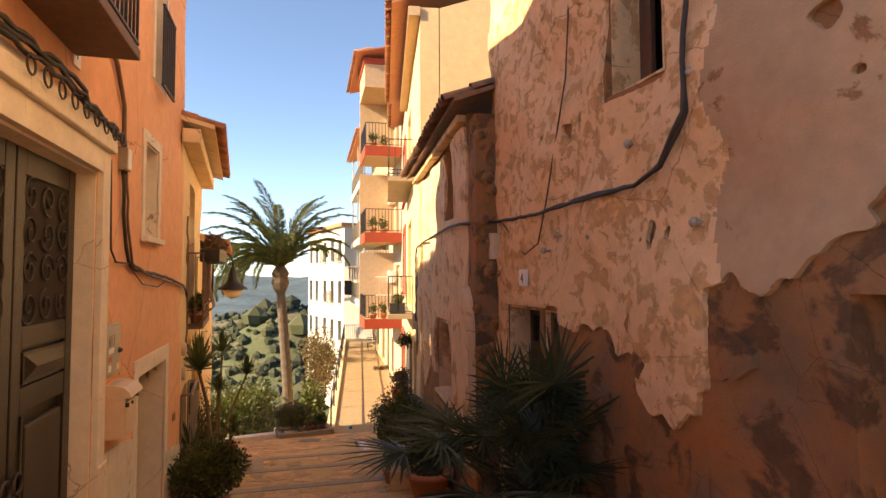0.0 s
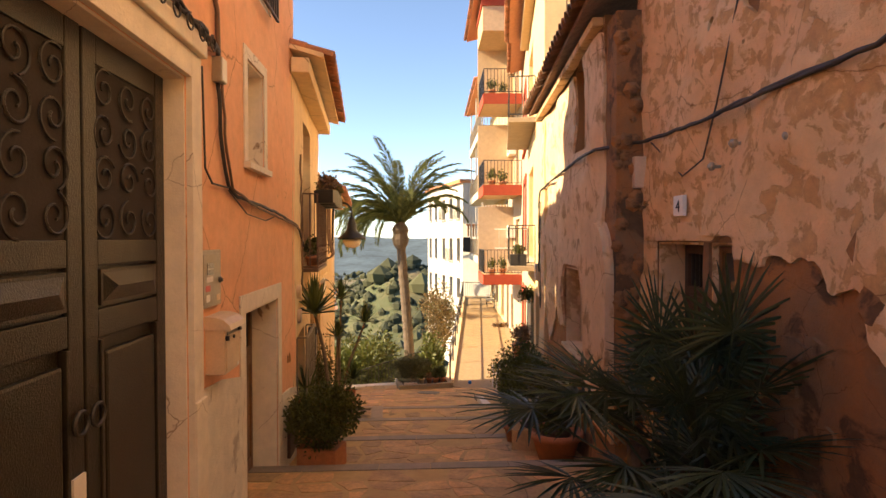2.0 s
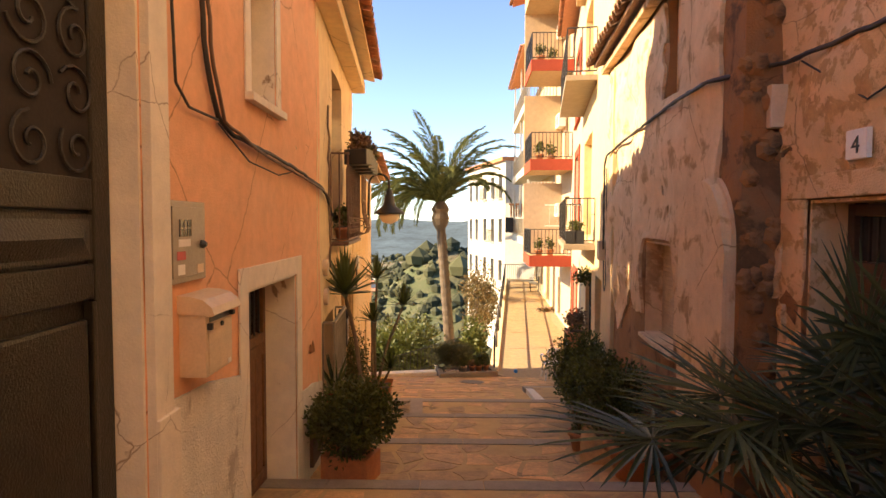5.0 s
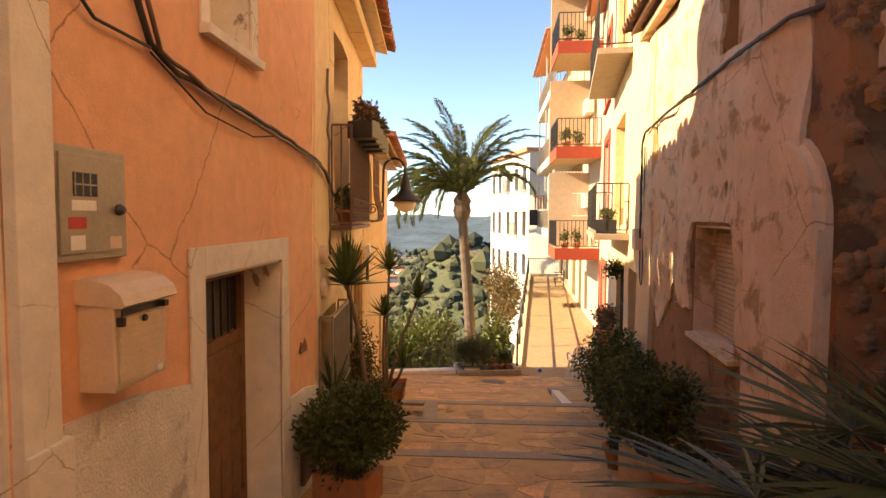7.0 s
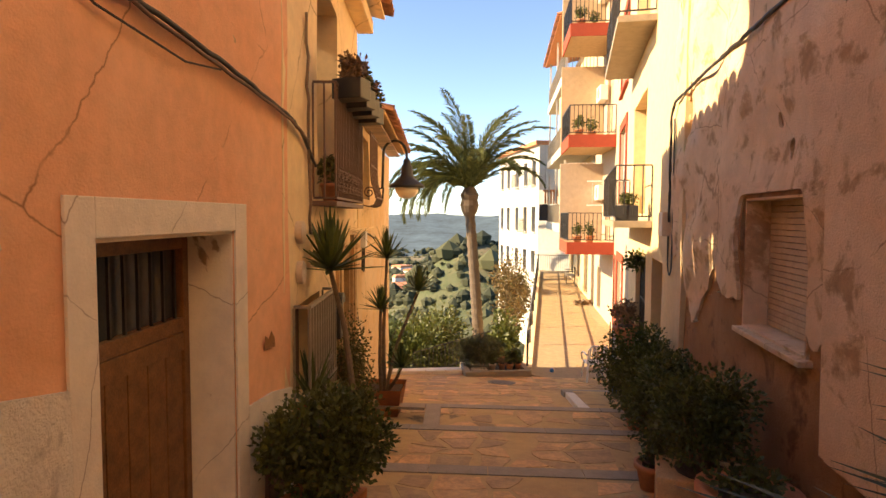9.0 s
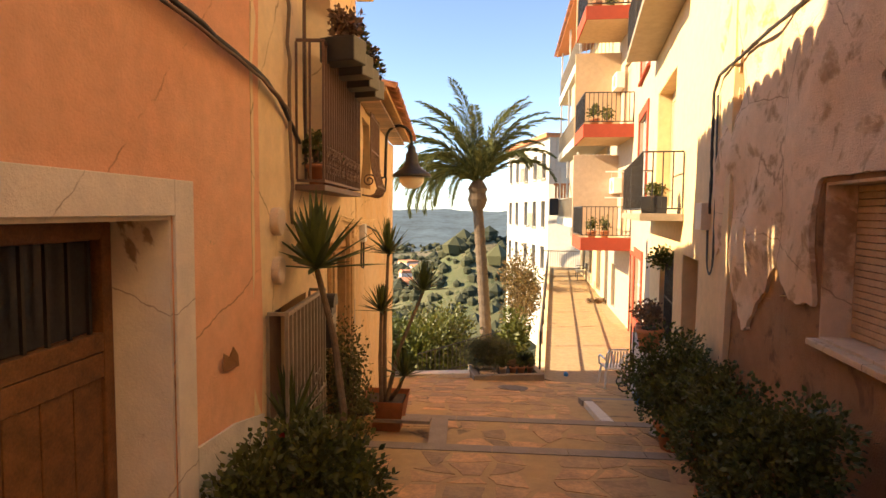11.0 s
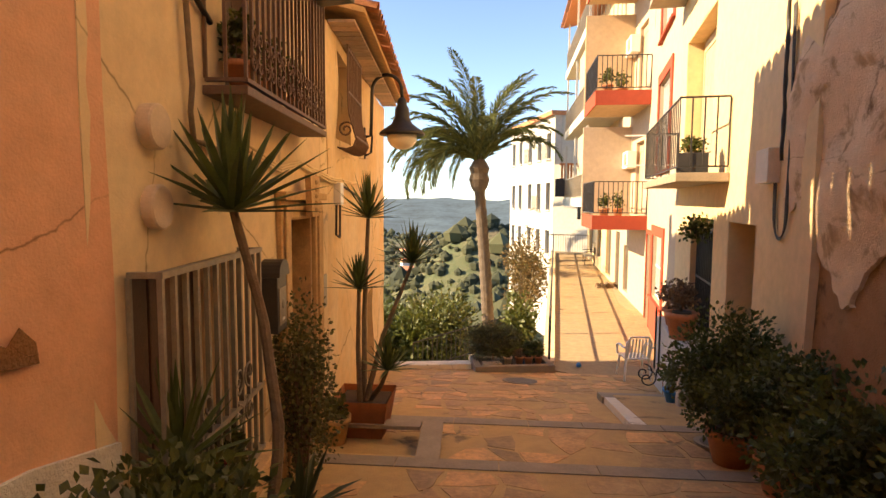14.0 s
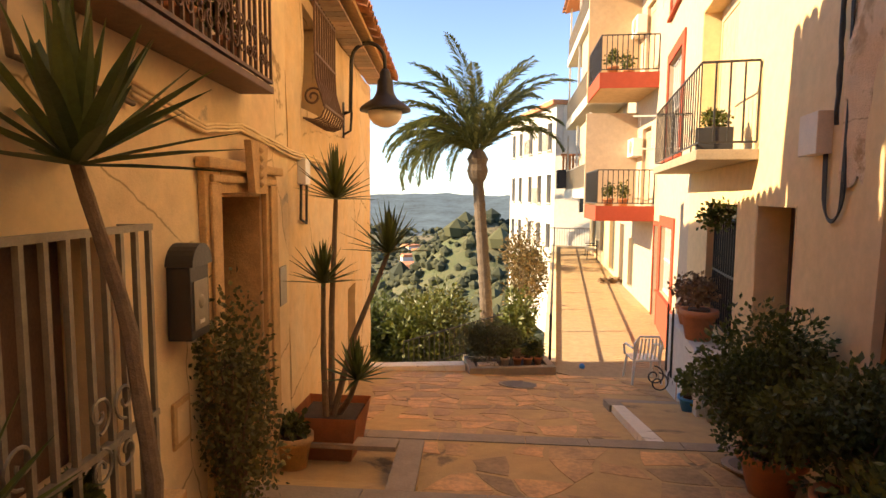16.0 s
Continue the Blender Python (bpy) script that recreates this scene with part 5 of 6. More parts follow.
# pink house with red trims
for s0, s1, z0, z1, lab in ((8.4, 10.3, -2.4, -0.75, "red painted window surround"), (8.0, 10.0, 0.85, 3.1, "red painted upper window surround"), (8.0, 10.0, 4.2, 6.3, "red painted upper window surround")):
    trim_frame(R2, "trim_red", s0, s1, z0, z1, 0.25, REDP, lab, 0.04, True)
    w = thing("window_6", R2.at(0, 0, -0.12), "white barred casement window in a red surround", "window", kind="structure")
    part("pane", bx(s0, s1, -0.02, -0.01, z0, z1), GLASSY, w)
    grating(w, s0 + 0.05, s1 - 0.05, z0 + 0.05, z1 - 0.05, 0.02, 0.3, 0.02, WHITEPL, 1, (0, 0.5, 1))
trim_frame(R2, "trim_red", 10.7, 11.7, -3.4, -0.8, 0.12, REDP, "red painted door surround", 0.04)
door_leaf(R2, "door_10", 10.72, 11.68, -3.4, -0.82, 0.15, DARKWOOD, "dark door in a red surround", 4)
R2.block("trim_red_base", 7.4, 10.55, 0.003, 0.03, -4.2, -2.48, REDP, "red painted wall base", cat="trim")
tiled_roof(R2, "roof_pink", 6.5, 11.9, 7.9, 0.5, 5, 16, TILE, "clay tiled roof", 2, board=TERRA)

# apartment house with red balconies
R3.wall("wall_apartments", 0.0, 5.2, -4, 11.0, PINKISH, "cream apartment house wall", [(0.8, 1.9, 3.4, 5.6), (0.8, 1.9, 7.1, 9.3), (0.8, 1.9, -0.3, 2.0), (2.6, 3.4, -3.0, -1.4), (4.2, 5.0, -3.2, -1.0)], amp=0.0, step=2)
R3.block("wall_apartments_end", 0.0, 0.3, -6, -0.42, 7, 11, PINKISH, "cream apartment gable wall")
R3.block("wall_inner", 0.3, 12, -1.2, -1.0, -4, 9, DARK, "added near-black sheet painting the unlit rooms behind the openings")
for n, z in enumerate((-0.5, 3.15, 6.85)):
    b = thing("red_balcony", R3.at(0, 0), "balcony with a red fascia, cream soffit and dark iron rail", "balcony", "stacked red balconies", "structure")
    part("slab", bx(0.12, 2.6, 0.003, 1.55, z - 0.2, z + 0.16), SOFFIT, b)
    part("fascia", box(box(bmesh.new(), 0.08, 0.12, 0.003, 1.59, z - 0.22, z + 0.2), 0.121, 2.6, 1.551, 1.59, z - 0.22, z + 0.2), REDP, b)
    grating(b, 0.12, 2.58, z + 0.28, z + 1.2, 1.55, 0.14, 0.014, IRON, 1)
    side_grating(b, 0.12, 0.02, 1.55, z + 0.28, z + 1.2, 0.14, 0.014, IRON, 1)
    part("divider", bx(2.61, 2.75, 0.003, 1.6, z - 0.2, z + 3.1), SOFFIT if n else PINKISH, b)
    door_leaf(R3, "door_11", 0.82, 1.88, z + 0.2, z + 2.4, 0.1, SHUTTER, "pale balcony door", 3, handle=False)
    for i in range(2):
        bush("balcony_pot", R3.at(0.4 + i * 0.5, z + 0.16, 1.2 - 0.5 * i).translation, (0.2, 0.2, 0.25), 70, 0.1, LEAF, "terracotta pot plant on a balcony", ("round", 0.16, 0.25, TERRA), 3, "pots on the red balconies", 8)
    ac = thing("air_conditioner", R3.at(2.2, z + 1.7, 0.0), "white air conditioner unit on the balcony wall", "air conditioner", "air conditioners")
    part("casing", bx(-0.4, 0.4, 0.003, 0.3, 0, 0.55, 0.02), WHITEPL, ac)
    part("fan_grille", lathe(bmesh.new(), [(0.2, 0), (0.2, 0.02), (0.05, 0.03)], 18), GREYBOX, ac).matrix_local = T(-0.1, 0.3, 0.28) @ Matrix.Rotation(-math.pi / 2, 4, "X")
rt = thing("roof_canopy", R3.at(0, 0), "projecting tiled canopy with a red and cream soffit", "roof", kind="structure")
part("soffit_box", bx(0.15, 2.7, 0.003, 1.6, 9.6, 10.6), SOFFIT, rt)
part("red_band", box(bmesh.new(), 0.1, 2.7, 0.003, 1.66, 10.602, 10.85), REDP, rt)
tiled_roof(R3, "roof_apartments", -0.3, 5.3, 10.95, 1.95, 5.0, 14, TILE, "clay tiled apartment roof", 2, board=TERRA, pitch=0.24)

# flats with glazed balconies further on
R3.wall("wall_flats", 5.2, 13.0, -4, 8.6, PEACH, "cream flats along the terrace walk", [(6.0, 7.2, -2.9, -0.7), (8.6, 9.6, -2.4, -1.0), (11.0, 12.0, -2.4, -1.0)], amp=0.0, step=2)
for n, z in enumerate((-0.1, 3.2, 6.2)):
    fb = thing("glazed_balcony", R3.at(0, 0), "cream balcony closed in with striped blinds", "balcony", "glazed balconies", "structure")
    part("slab", bx(4.3, 12.6, 0.003, 1.35, z, z + 0.22), WHITE, fb)
    part("parapet", box(box(bmesh.new(), 4.3, 4.36, 0.003, 1.35, z + 0.22, z + 0.35), 4.361, 12.6, 1.29, 1.35, z + 0.22, z + 0.35), WHITE, fb)
    grating(fb, 4.4, 12.5, z + 0.4, z + 1.25, 1.31, 0.16, 0.014, GREYIRON, 1)
    side_grating(fb, 4.33, 0.02, 1.3, z + 0.4, z + 1.25, 0.14, 0.014, GREYIRON, 1)
    if n < 2:
        part("blind", box(bmesh.new(), 4.4, 4.43, 0.05, 1.1, z + 0.36, z + 2.9), CURTAIN, fb, "striped beige blind")
        for i in range(8):
            part("mullion", bx(4.37, 4.398, 0.05 + i * 0.145, 0.08 + i * 0.145, z + 0.36, z + 2.9), WHITEPL, fb)
        part("blind", bx(4.44, 8.0, 1.15, 1.18, z + 0.36, z + 2.9), CURTAIN, fb, "striped beige blind")
    for i in range(3):
        part("post", bx(4.4 + 4 * i, 4.48 + 4 * i, 1.2, 1.28, z + 0.22, z + 3.0), WHITE, fb)
tiled_roof(R3, "roof_flats", 4.4, 13.0, 8.9, 1.5, 5.0, 12, TILE, "clay tiled roof of the flats", 1, board=TERRA, pitch=0.3)
tb = thing("terracotta_balustrade", R3.at(13.2, -0.1), "low terracotta balustrade on a terrace", "balustrade", kind="structure")
for i in range(8):
    part("baluster", bx(0.05, 0.2, 0.2 + i * 0.16, 0.3 + i * 0.16, 1.4, 2.1), TERRA, tb)
part("coping", bx(0, 0.25, 0.1, 1.5, 2.1, 2.2), TERRA, tb)
for i in range(4):
    bm = bx(0, 0.03, -0.15, 0.15, -0.9, 0, 0.01)
    solo("laundry", bm, DARKCLOTH, R3.at(11.8 + 0.3 * i, 1.25, 1.5 + 0.1 * (i % 2)), "dark laundry hanging on a line", "laundry", group="hanging laundry")
for s, z0, z1 in ((6.0, -2.9, -0.7), (8.6, -2.4, -1.0), (11.0, -2.4, -1.0)):
    w = thing("window_7", R3.at(0, 0, -0.15), "grey barred window in the cream flats", "window", kind="structure")
    part("pane", bx(s, s + 1.15, -0.03, -0.02, z0, z1), GLASSY, w)
    grating(w, s + 0.05, s + 0.95, z0, z1, 0.05, 0.15, 0.02, GREYIRON, 1)
for s, z0, z1 in ((2.6, -3.0, -1.4), (4.2, -3.2, -1.0)):
    w = thing("window_8", R3.at(0, 0, -0.15), "grey barred window in the apartment wall", "window", kind="structure")
    part("pane", bx(s, s + 0.8, -0.03, -0.02, z0, z1), GLASSY, w)
    grating(w, s + 0.05, s + 0.75, z0, z1, 0.05, 0.13, 0.02, GREYIRON, 1)

# white houses at the end
WH = Face((-7.0, 39.5), (-11.4, 47.4), 1)
cols = [0.6, 2.3, 4.1, 6.2, 7.8]
holes = [(c, c + 0.75, z, z + h) for c in cols for z, h in ((2.6, 1.5), (-0.4, 1.6), (-3.0, 1.4))]
WH.wall("wall_white_house", 0, 9.0, -8, 5.0, WHITE, "tall sunlit white house front", holes, amp=0.0, step=3)
WH.block("wall_white_side", 0.0, 0.3, -7, -0.42, -6, 5.0, WHITE, "white house side wall")
WH.block("roof_white_house", -0.1, 9.1, -7, 0.25, 5.0, 5.25, TILE, "flat clay coloured roof edge", cat="roof")
WH.block("wall_inner", 0.3, 8.9, -0.9, -0.7, -7, 4.8, DARK, "added near-black sheet painting the unlit rooms behind the openings")
for i, (s0, s1, z0, z1) in enumerate(holes):
    w = thing("window_9", WH.at(0, 0, -0.18), "dark shuttered window in the white house", "window", "white house windows", "structure")
    part("pane", bx(s0, s1, -0.02, 0, z0, z1), GLASSY, w)
    part("shutter", bx(s0, s0 + 0.3, 0.01, 0.04, z0, z1), BROWNWOOD if i % 3 else WHITEPL, w)
    part("sill", bx(s0 - 0.08, s1 + 0.08, 0.19, 0.28, z0 - 0.08, z0), WHITE, w)
for c, z in ((2.3, -0.4), (4.1, 2.6), (0.6, 2.6)):
    b = thing("window_balcony", WH.at(0, 0), "small iron balcony rail on the white house", "railing", "white house balconies", "structure")
    grating(b, c - 0.15, c + 0.9, z - 0.05, z + 0.85, 0.25, 0.13, 0.014, GREYIRON, 1)
WE = Face((-4.3, 39.2), (-7.0, 39.5), 1)
WE.wall("wall_end", -1.5, 2.7, -4, 2.2, WHITE, "white house wall closing the terrace walk", [(0.9, 1.35, -0.9, 0.3)], amp=0.01, step=1.5)
solo("window_10", bx(0.9, 1.35, -0.2, -0.25, -0.9, 0.3), GLASSY, WE.m, "small dark window in the end wall", "window", "structure")
tf = thing("terrace_fence", I(), "pale iron fence at the end of the walk", "fence")
for i in range(24):
    part("post", bx(-7.0 + i * 0.13, -6.98 + i * 0.13, 38.2, 38.22, -2.75, -1.75), GREYIRON, tf)
part("rail", bx(-7.0, -3.9, 38.19, 38.23, -1.75, -1.7), GREYIRON, tf)


def bench(m, label):
    b = thing("bench", m, label, "bench")
    for i in range(4):
        part("seat_slat", bx(-0.75, 0.75, 0.05 + i * 0.11, 0.14 + i * 0.11, 0.42, 0.45, 0.005), GREYIRON, b)
    for i in range(3):
        part("back_slat", bx(-0.75, 0.75, 0.5, 0.53, 0.52 + i * 0.12, 0.61 + i * 0.12, 0.005), GREYIRON, b)
    for x in (-0.65, 0.62):
        part("leg", bx(x, x + 0.04, 0.05, 0.09, 0, 0.42), IRON, b)
        part("leg", bx(x, x + 0.04, 0.46, 0.5, 0, 0.88), IRON, b)
        part("armrest", bx(x, x + 0.04, 0.05, 0.5, 0.62, 0.66), IRON, b)


bench(T(-4.75, 34.5, -2.89) @ Matrix.Rotation(radians(-80), 4, "Z"), "grey slatted bench on the terrace walk")

# ---- ramp edge: wall, rail ----
wl = Face((-3.75, 18.9), (-6.75, 38.2), 1)
bm = bmesh.new()
for z0, z1 in ((0, 1),):
    v = [bm.verts.new((s, y, z)) for s, zt in ((0, -3.42), (19.5, -2.62)) for y in (-0.12, 0.14) for z in (-8, zt)]
    for idx in ((0, 1, 3, 2), (4, 6, 7, 5), (0, 4, 5, 1), (2, 3, 7, 6), (0, 2, 6, 4), (1, 5, 7, 3)):
        bm.faces.new([v[i] for i in idx])
solo("wall_terrace", bm, CREAM, wl.m, "low cream retaining wall along the walk", "wall", "structure")
hr = thing("handrail", wl.m, "black iron handrail along the terrace walk", "handrail")
for i in range(9):
    s = 0.1 + i * 2.4
    z = -3.42 + s * 0.041
    part("post", tube(bmesh.new(), [(s, 0, z - 0.1), (s, 0, z + 0.95)], 0.028, 8), IRON, hr)
for h in (0.95, 0.5):
    part("rail", tube(bmesh.new(), [(0.1, 0, -3.42 + h), (19.3, 0, -2.62 + h)], 0.024, 8), IRON, hr)

# ---- garden beyond the landing ----
pl = thing("planter_bed", T(-5.06, 17.58, -3.5) @ Matrix.Rotation(radians(25.5), 4, "Z"), "raised stone planter bed on the landing", "planter")
part("front_kerb", bx(0, 1.7, 0, 0.14, -0.05, 0.16, 0.015), GREYSTONE, pl)
part("side_kerb", bx(0, 0.14, 0.141, 1.0, -0.05, 0.16, 0.015), GREYSTONE, pl)
part("side_kerb", bx(1.56, 1.7, 0.141, 1.0, -0.05, 0.16, 0.015), GREYSTONE, pl)
part("soil", bx(0.14, 1.56, 0.141, 1.0, -0.05, 0.1), SOIL, pl)
pm = pl.matrix_world
bush("planter_shrub", (pm @ Vector((0.5, 0.55, 0.1))), (0.64, 0.42, 0.42), 3600, 0.055, plain("shrub_leaf", (0.1, 0.115, 0.045), 0.6, rand=0.5, leafy=0.2), "rounded grey-green shrub in the planter", None, 9, clumps=30, narrow=0.3)
bush("planter_plant", (pm @ Vector((1.35, 0.6, 0.1))), (0.25, 0.2, 0.25), 300, 0.09, LEAF2, "bright leafy plant in the planter", None, 5)
for i, (x, r, m_) in enumerate(((0.75, 0.09, IVORY), (1.0, 0.09, TERRA), (1.2, 0.1, TERRA), (1.42, 0.08, TERRA))):
    bush("small_pot", (pm @ Vector((x, 0.3, 0.1))), (0.13, 0.12, 0.1), 90, 0.05, DRYTWIG if i == 1 else LEAF, "small pot plant standing in the planter", ("round", r, 0.18, m_), 3, "pots in the planter", 7)
solo("plant_tray", box(bmesh.new(), 0.2, 0.6, 0.17, 0.4, 0.1, 0.17, 0.01), IVORY, pm, "pale plastic plant tray in the planter", "tray")
mh = thing("manhole_cover", T(*street(17.3, 0.62, ground_z(17.3) + 0.002)) @ Matrix.Rotation(radians(-9), 4, "X"), "round dark iron manhole cover", "manhole cover")
part("rim", lathe(bmesh.new(), [(0.36, 0), (0.36, 0.014), (0.31, 0.014)], 28), GREYSTONE, mh)
part("lid", lathe(bmesh.new(), [(0.3, 0.0), (0.3, 0.018), (0.02, 0.018)], 28), plain("iron_lid", (0.16, 0.13, 0.1), 0.6, 0.3), mh)
mh2 = copy_thing(mh, T(*street(12.7, 2.55, ground_z(12.7) + 0.012)) @ Matrix.Rotation(radians(-9), 4, "X"))
# low wall and railing left of the landing
solo("wall_garden", bx(0, 2.2, 0, 0.3, -1.2, 0.03, 0.02), TRIM, T(-7.25, 17.0, -3.42) @ Matrix.Rotation(radians(25), 4, "Z"), "low pale wall at the edge of the landing", "wall", "structure")
gf = thing("garden_fence", T(-6.9, 18.6, -4.0) @ Matrix.Rotation(radians(40), 4, "Z"), "black iron garden railing beside steps", "fence")
for i in range(20):
    part("bar", bx(i * 0.12, i * 0.12 + 0.014, 0, 0.014, -0.5, 0.75 + i * 0.02), IRON, gf)
for h in (0.1, 0.76):
    part("rail", tube(bmesh.new(), [(0, 0, h), (2.4, 0, h + 0.46)], 0.018, 6), IRON, gf)
solo("grating_cover", bx(0, 1.0, 0, 0.5, 0, 0.04, 0.005), GREYIRON, T(-6.1, 17.55, -3.5) @ Matrix.Rotation(radians(25), 4, "Z"), "ribbed grey drain cover", "drain")


def tree(place, h, rad, count, size, mat, label, trunk=0.09, clumps=26):
    t = thing("tree", T(*place), label, "tree", "garden trees")
    part("trunk", tube(bmesh.new(), [(0, 0, -0.5), (0.05, 0.03, h * 0.4), (-0.03, 0.05, h * 0.8)], [trunk, trunk * 0.8, trunk * 0.4], 8), BARK, t)
    for i in range(6):
        d = rnd()
        part("limb", tube(bmesh.new(), [(0, 0, h * 0.45), (d.x * rad[0] * 0.4, d.y * rad[1] * 0.4, h * 0.65), (d.x * rad[0] * 0.8, d.y * rad[1] * 0.8, h * 0.8 + d.z * 0.3)], [trunk * 0.5, trunk * 0.35, trunk * 0.1], 6), BARK, t)
    part("crown", crown(bmesh.new(), (0, 0, h - rad[2] * 0.95), rad, count, size, clumps), mat, t, kind="stuff")


for x, y, zt, r, m_, lab in ((-7.6, 21.5, -2.6, 1.2, LEAF, "dark glossy citrus tree below the landing"), (-9.2, 21.0, -2.5, 1.3, LEAF2, "bushy green garden tree"), (-8.7, 25.0, -3.0, 1.4, LEAF, "dark green garden tree"), (-5.55, 24.0, -2.85, 0.72, LEAF, "round dark green garden tree"), (-10.8, 25.5, -3.2, 1.6, LEAF2, "bright green garden tree"), (-12.4, 24.0, -3.1, 1.5, OLIVE, "grey-green olive tree in the garden"), (-8.6, 19.3, -3.2, 0.8, LEAF2, "leafy green garden shrub"), (-13.5, 29.0, -3.9, 1.8, LEAF2, "spreading green garden tree"), (-11.5, 31.5, -4.2, 1.6, OLIVE, "pale dusty olive tree in the garden")):
    z0 = valley(x, y)
    tree((x, y, z0), zt - z0 - 0.1, (r, r, (zt - z0) * 0.42), 3600, 0.19, m_, lab)
tree((-6.85, 30.5, valley(-6.85, 30.5)), -1.5 - valley(-6.85, 30.5), (1.15, 1.1, 1.7), 3000, 0.16, plain("dry_shrub_leaf", (0.2, 0.15, 0.06), 0.7, rand=0.5, leafy=0.3), "sprawling dry reddish shrub by the terrace wall", 0.06)
tree((-7.3, 34.0, valley(-7.3, 34.0)), -2.0 - valley(-7.3, 34.0), (1.0, 1.0, 1.5), 1800, 0.18, OLIVE, "dusty green shrub by the terrace wall", 0.06)

# ---- the tall date palm ----
PB = Vector((-9.6, 33.7, valley(-9.6, 33.7)))
pt = thing("palm_tree", T(*PB), "tall date palm with a ringed trunk and arching fronds", "palm tree")
top = 0.9 - PB.z
path = [(0.6 - 0.75 * (i / 40) ** 1.3, 0, top * i / 40) for i in range(41)]
part("trunk", tube(bmesh.new(), path, [0.31 - 0.06 * i / 40 + 0.028 * (i % 2) for i in range(41)], 12), BARK, pt)
hx = path[-1][0]
part("boot", lathe(bmesh.new(), [(0.27, -0.35), (0.42, -0.1), (0.52, 0.25), (0.44, 0.55), (0.52, 0.8), (0.36, 1.1), (0.15, 1.35)], 14, (hx, 0, top)), BARK, pt, "shaggy bulge of old frond bases")


def frond(L, az, el, droop):
    bm = bmesh.new()
    n = 22
    d0 = Vector((math.cos(az), math.sin(az), 0))
    pts = []
    p, e = Vector((hx, 0, top + 1.15)) + d0 * 0.15, el
    for i in range(n + 1):
        pts.append(p.copy())
        p = p + (d0 * math.cos(e) + Vector((0, 0, math.sin(e)))) * L / n
        e -= droop / n * (0.4 + 1.2 * i / n)
    tube(bm, pts, [0.035 * (1 - 0.85 * i / n) for i in range(n + 1)], 5)
    sd = Vector((-d0.y, d0.x, 0))
    m = n * 4
    for i in range(5, m):
        t = i / m * n
        k = min(int(t), n - 1)
        c = pts[k].lerp(pts[k + 1], t - k)
        w = (pts[k + 1] - pts[k]).normalized()
        up = sd.cross(w) if sd.cross(w).z > 0 else w.cross(sd)
        ln = 0.62 * math.sin(math.pi * min(1, 0.14 + 0.84 * t / n)) ** 0.6 + 0.08
        for sg in (-1, 1):
            d = (w * 0.95 + sd * sg * 0.6 + up * rng.uniform(-0.1, 0.4) + Vector((0, 0, rng.uniform(-0.3, 0.02)))).normalized()
            leaf(bm, c, d, Vector((0, 0, 1)), ln * rng.uniform(0.85, 1.15), 0.03)
    return bm


for i in range(44):
    k = i / 44
    az = i * 2.39996 + rng.uniform(-0.25, 0.25)
    if k > 0.68:
        az = radians(200) + (az % 2.6) - 1.3
    part("frond", frond(rng.uniform(4.6, 5.4) + (0.5 if k < 0.3 else 0), az, radians(84 - 62 * k), 1.1 + 1.35 * k), FROND, pt)

# ---- far valley: scattered trees and houses ----
vr = random.Random(11)
bm = bmesh.new()
for i in range(5200):
    d = 60 + 580 * vr.random() ** 1.5
    a = radians(vr.uniform(92, 122))
    x, y = -3 + d * math.cos(a), 12 + d * math.sin(a)
    if x > -9 and y < 60:
        continue
    z, r = valley(x, y), vr.uniform(0.4, 1.3) * (1 + d / 400) * (2.0 if vr.random() < 0.08 else 1.0)
    ring = [(r * vr.uniform(0.75, 1.2) * math.cos(k * 1.047 + i), r * vr.uniform(0.75, 1.2) * math.sin(k * 1.047 + i)) for k in range(6)]
    low = [bm.verts.new((x + p * 0.8, y + q * 0.8, z - 0.3)) for p, q in ring]
    mid = [bm.verts.new((x + p, y + q, z + r * vr.uniform(0.45, 0.75))) for p, q in ring]
    tip = bm.verts.new((x, y, z + r * vr.uniform(1.1, 1.5)))
    for j in range(6):
        bm.faces.new((low[j], low[(j + 1) % 6], mid[(j + 1) % 6], mid[j]))
        bm.faces.new((mid[j], mid[(j + 1) % 6], tip))
solo("valley_trees", bm, plain("far_scrub", (0.06, 0.075, 0.035), 0.9, rand=0.6), I(), "scattered dark trees across the valley", "trees", "stuff")
for i in range(26):
    d, a = vr.uniform(170, 420), radians(vr.uniform(96, 114))
    x, y = -3 + d * math.cos(a), 12 + d * math.sin(a)
    h = thing("far_house", T(x, y, valley(x, y) - 0.3) @ Matrix.Rotation(vr.uniform(0, 3), 4, "Z"), "small pale farmhouse down in the valley", "house", "valley farmhouses")
    w, l = vr.uniform(3, 6), vr.uniform(4, 9)
    part("wall", bx(-l, l, -w, w, 0, 4.5), WHITE if i % 3 else CREAM, h)
    bm = prism(bmesh.new(), [(-l - 0.3, 4.5), (l + 0.3, 4.5), (l * 0.9, 5.8), (-l * 0.9, 5.8)], -w, w)
    part("roof", bm, TERRA, h)
    for k in (-0.5, 0.4):
        part("window", bx(l * k, l * k + 1, -w - 0.05, -w - 0.01, 1.2, 2.6), GLASSY, h)

# ---- plants in the street ----
def gp(u, v, dz=0.0):
    p = street(u, v, ground_z(u) + dz)
    return (p.x, p.y, p.z)


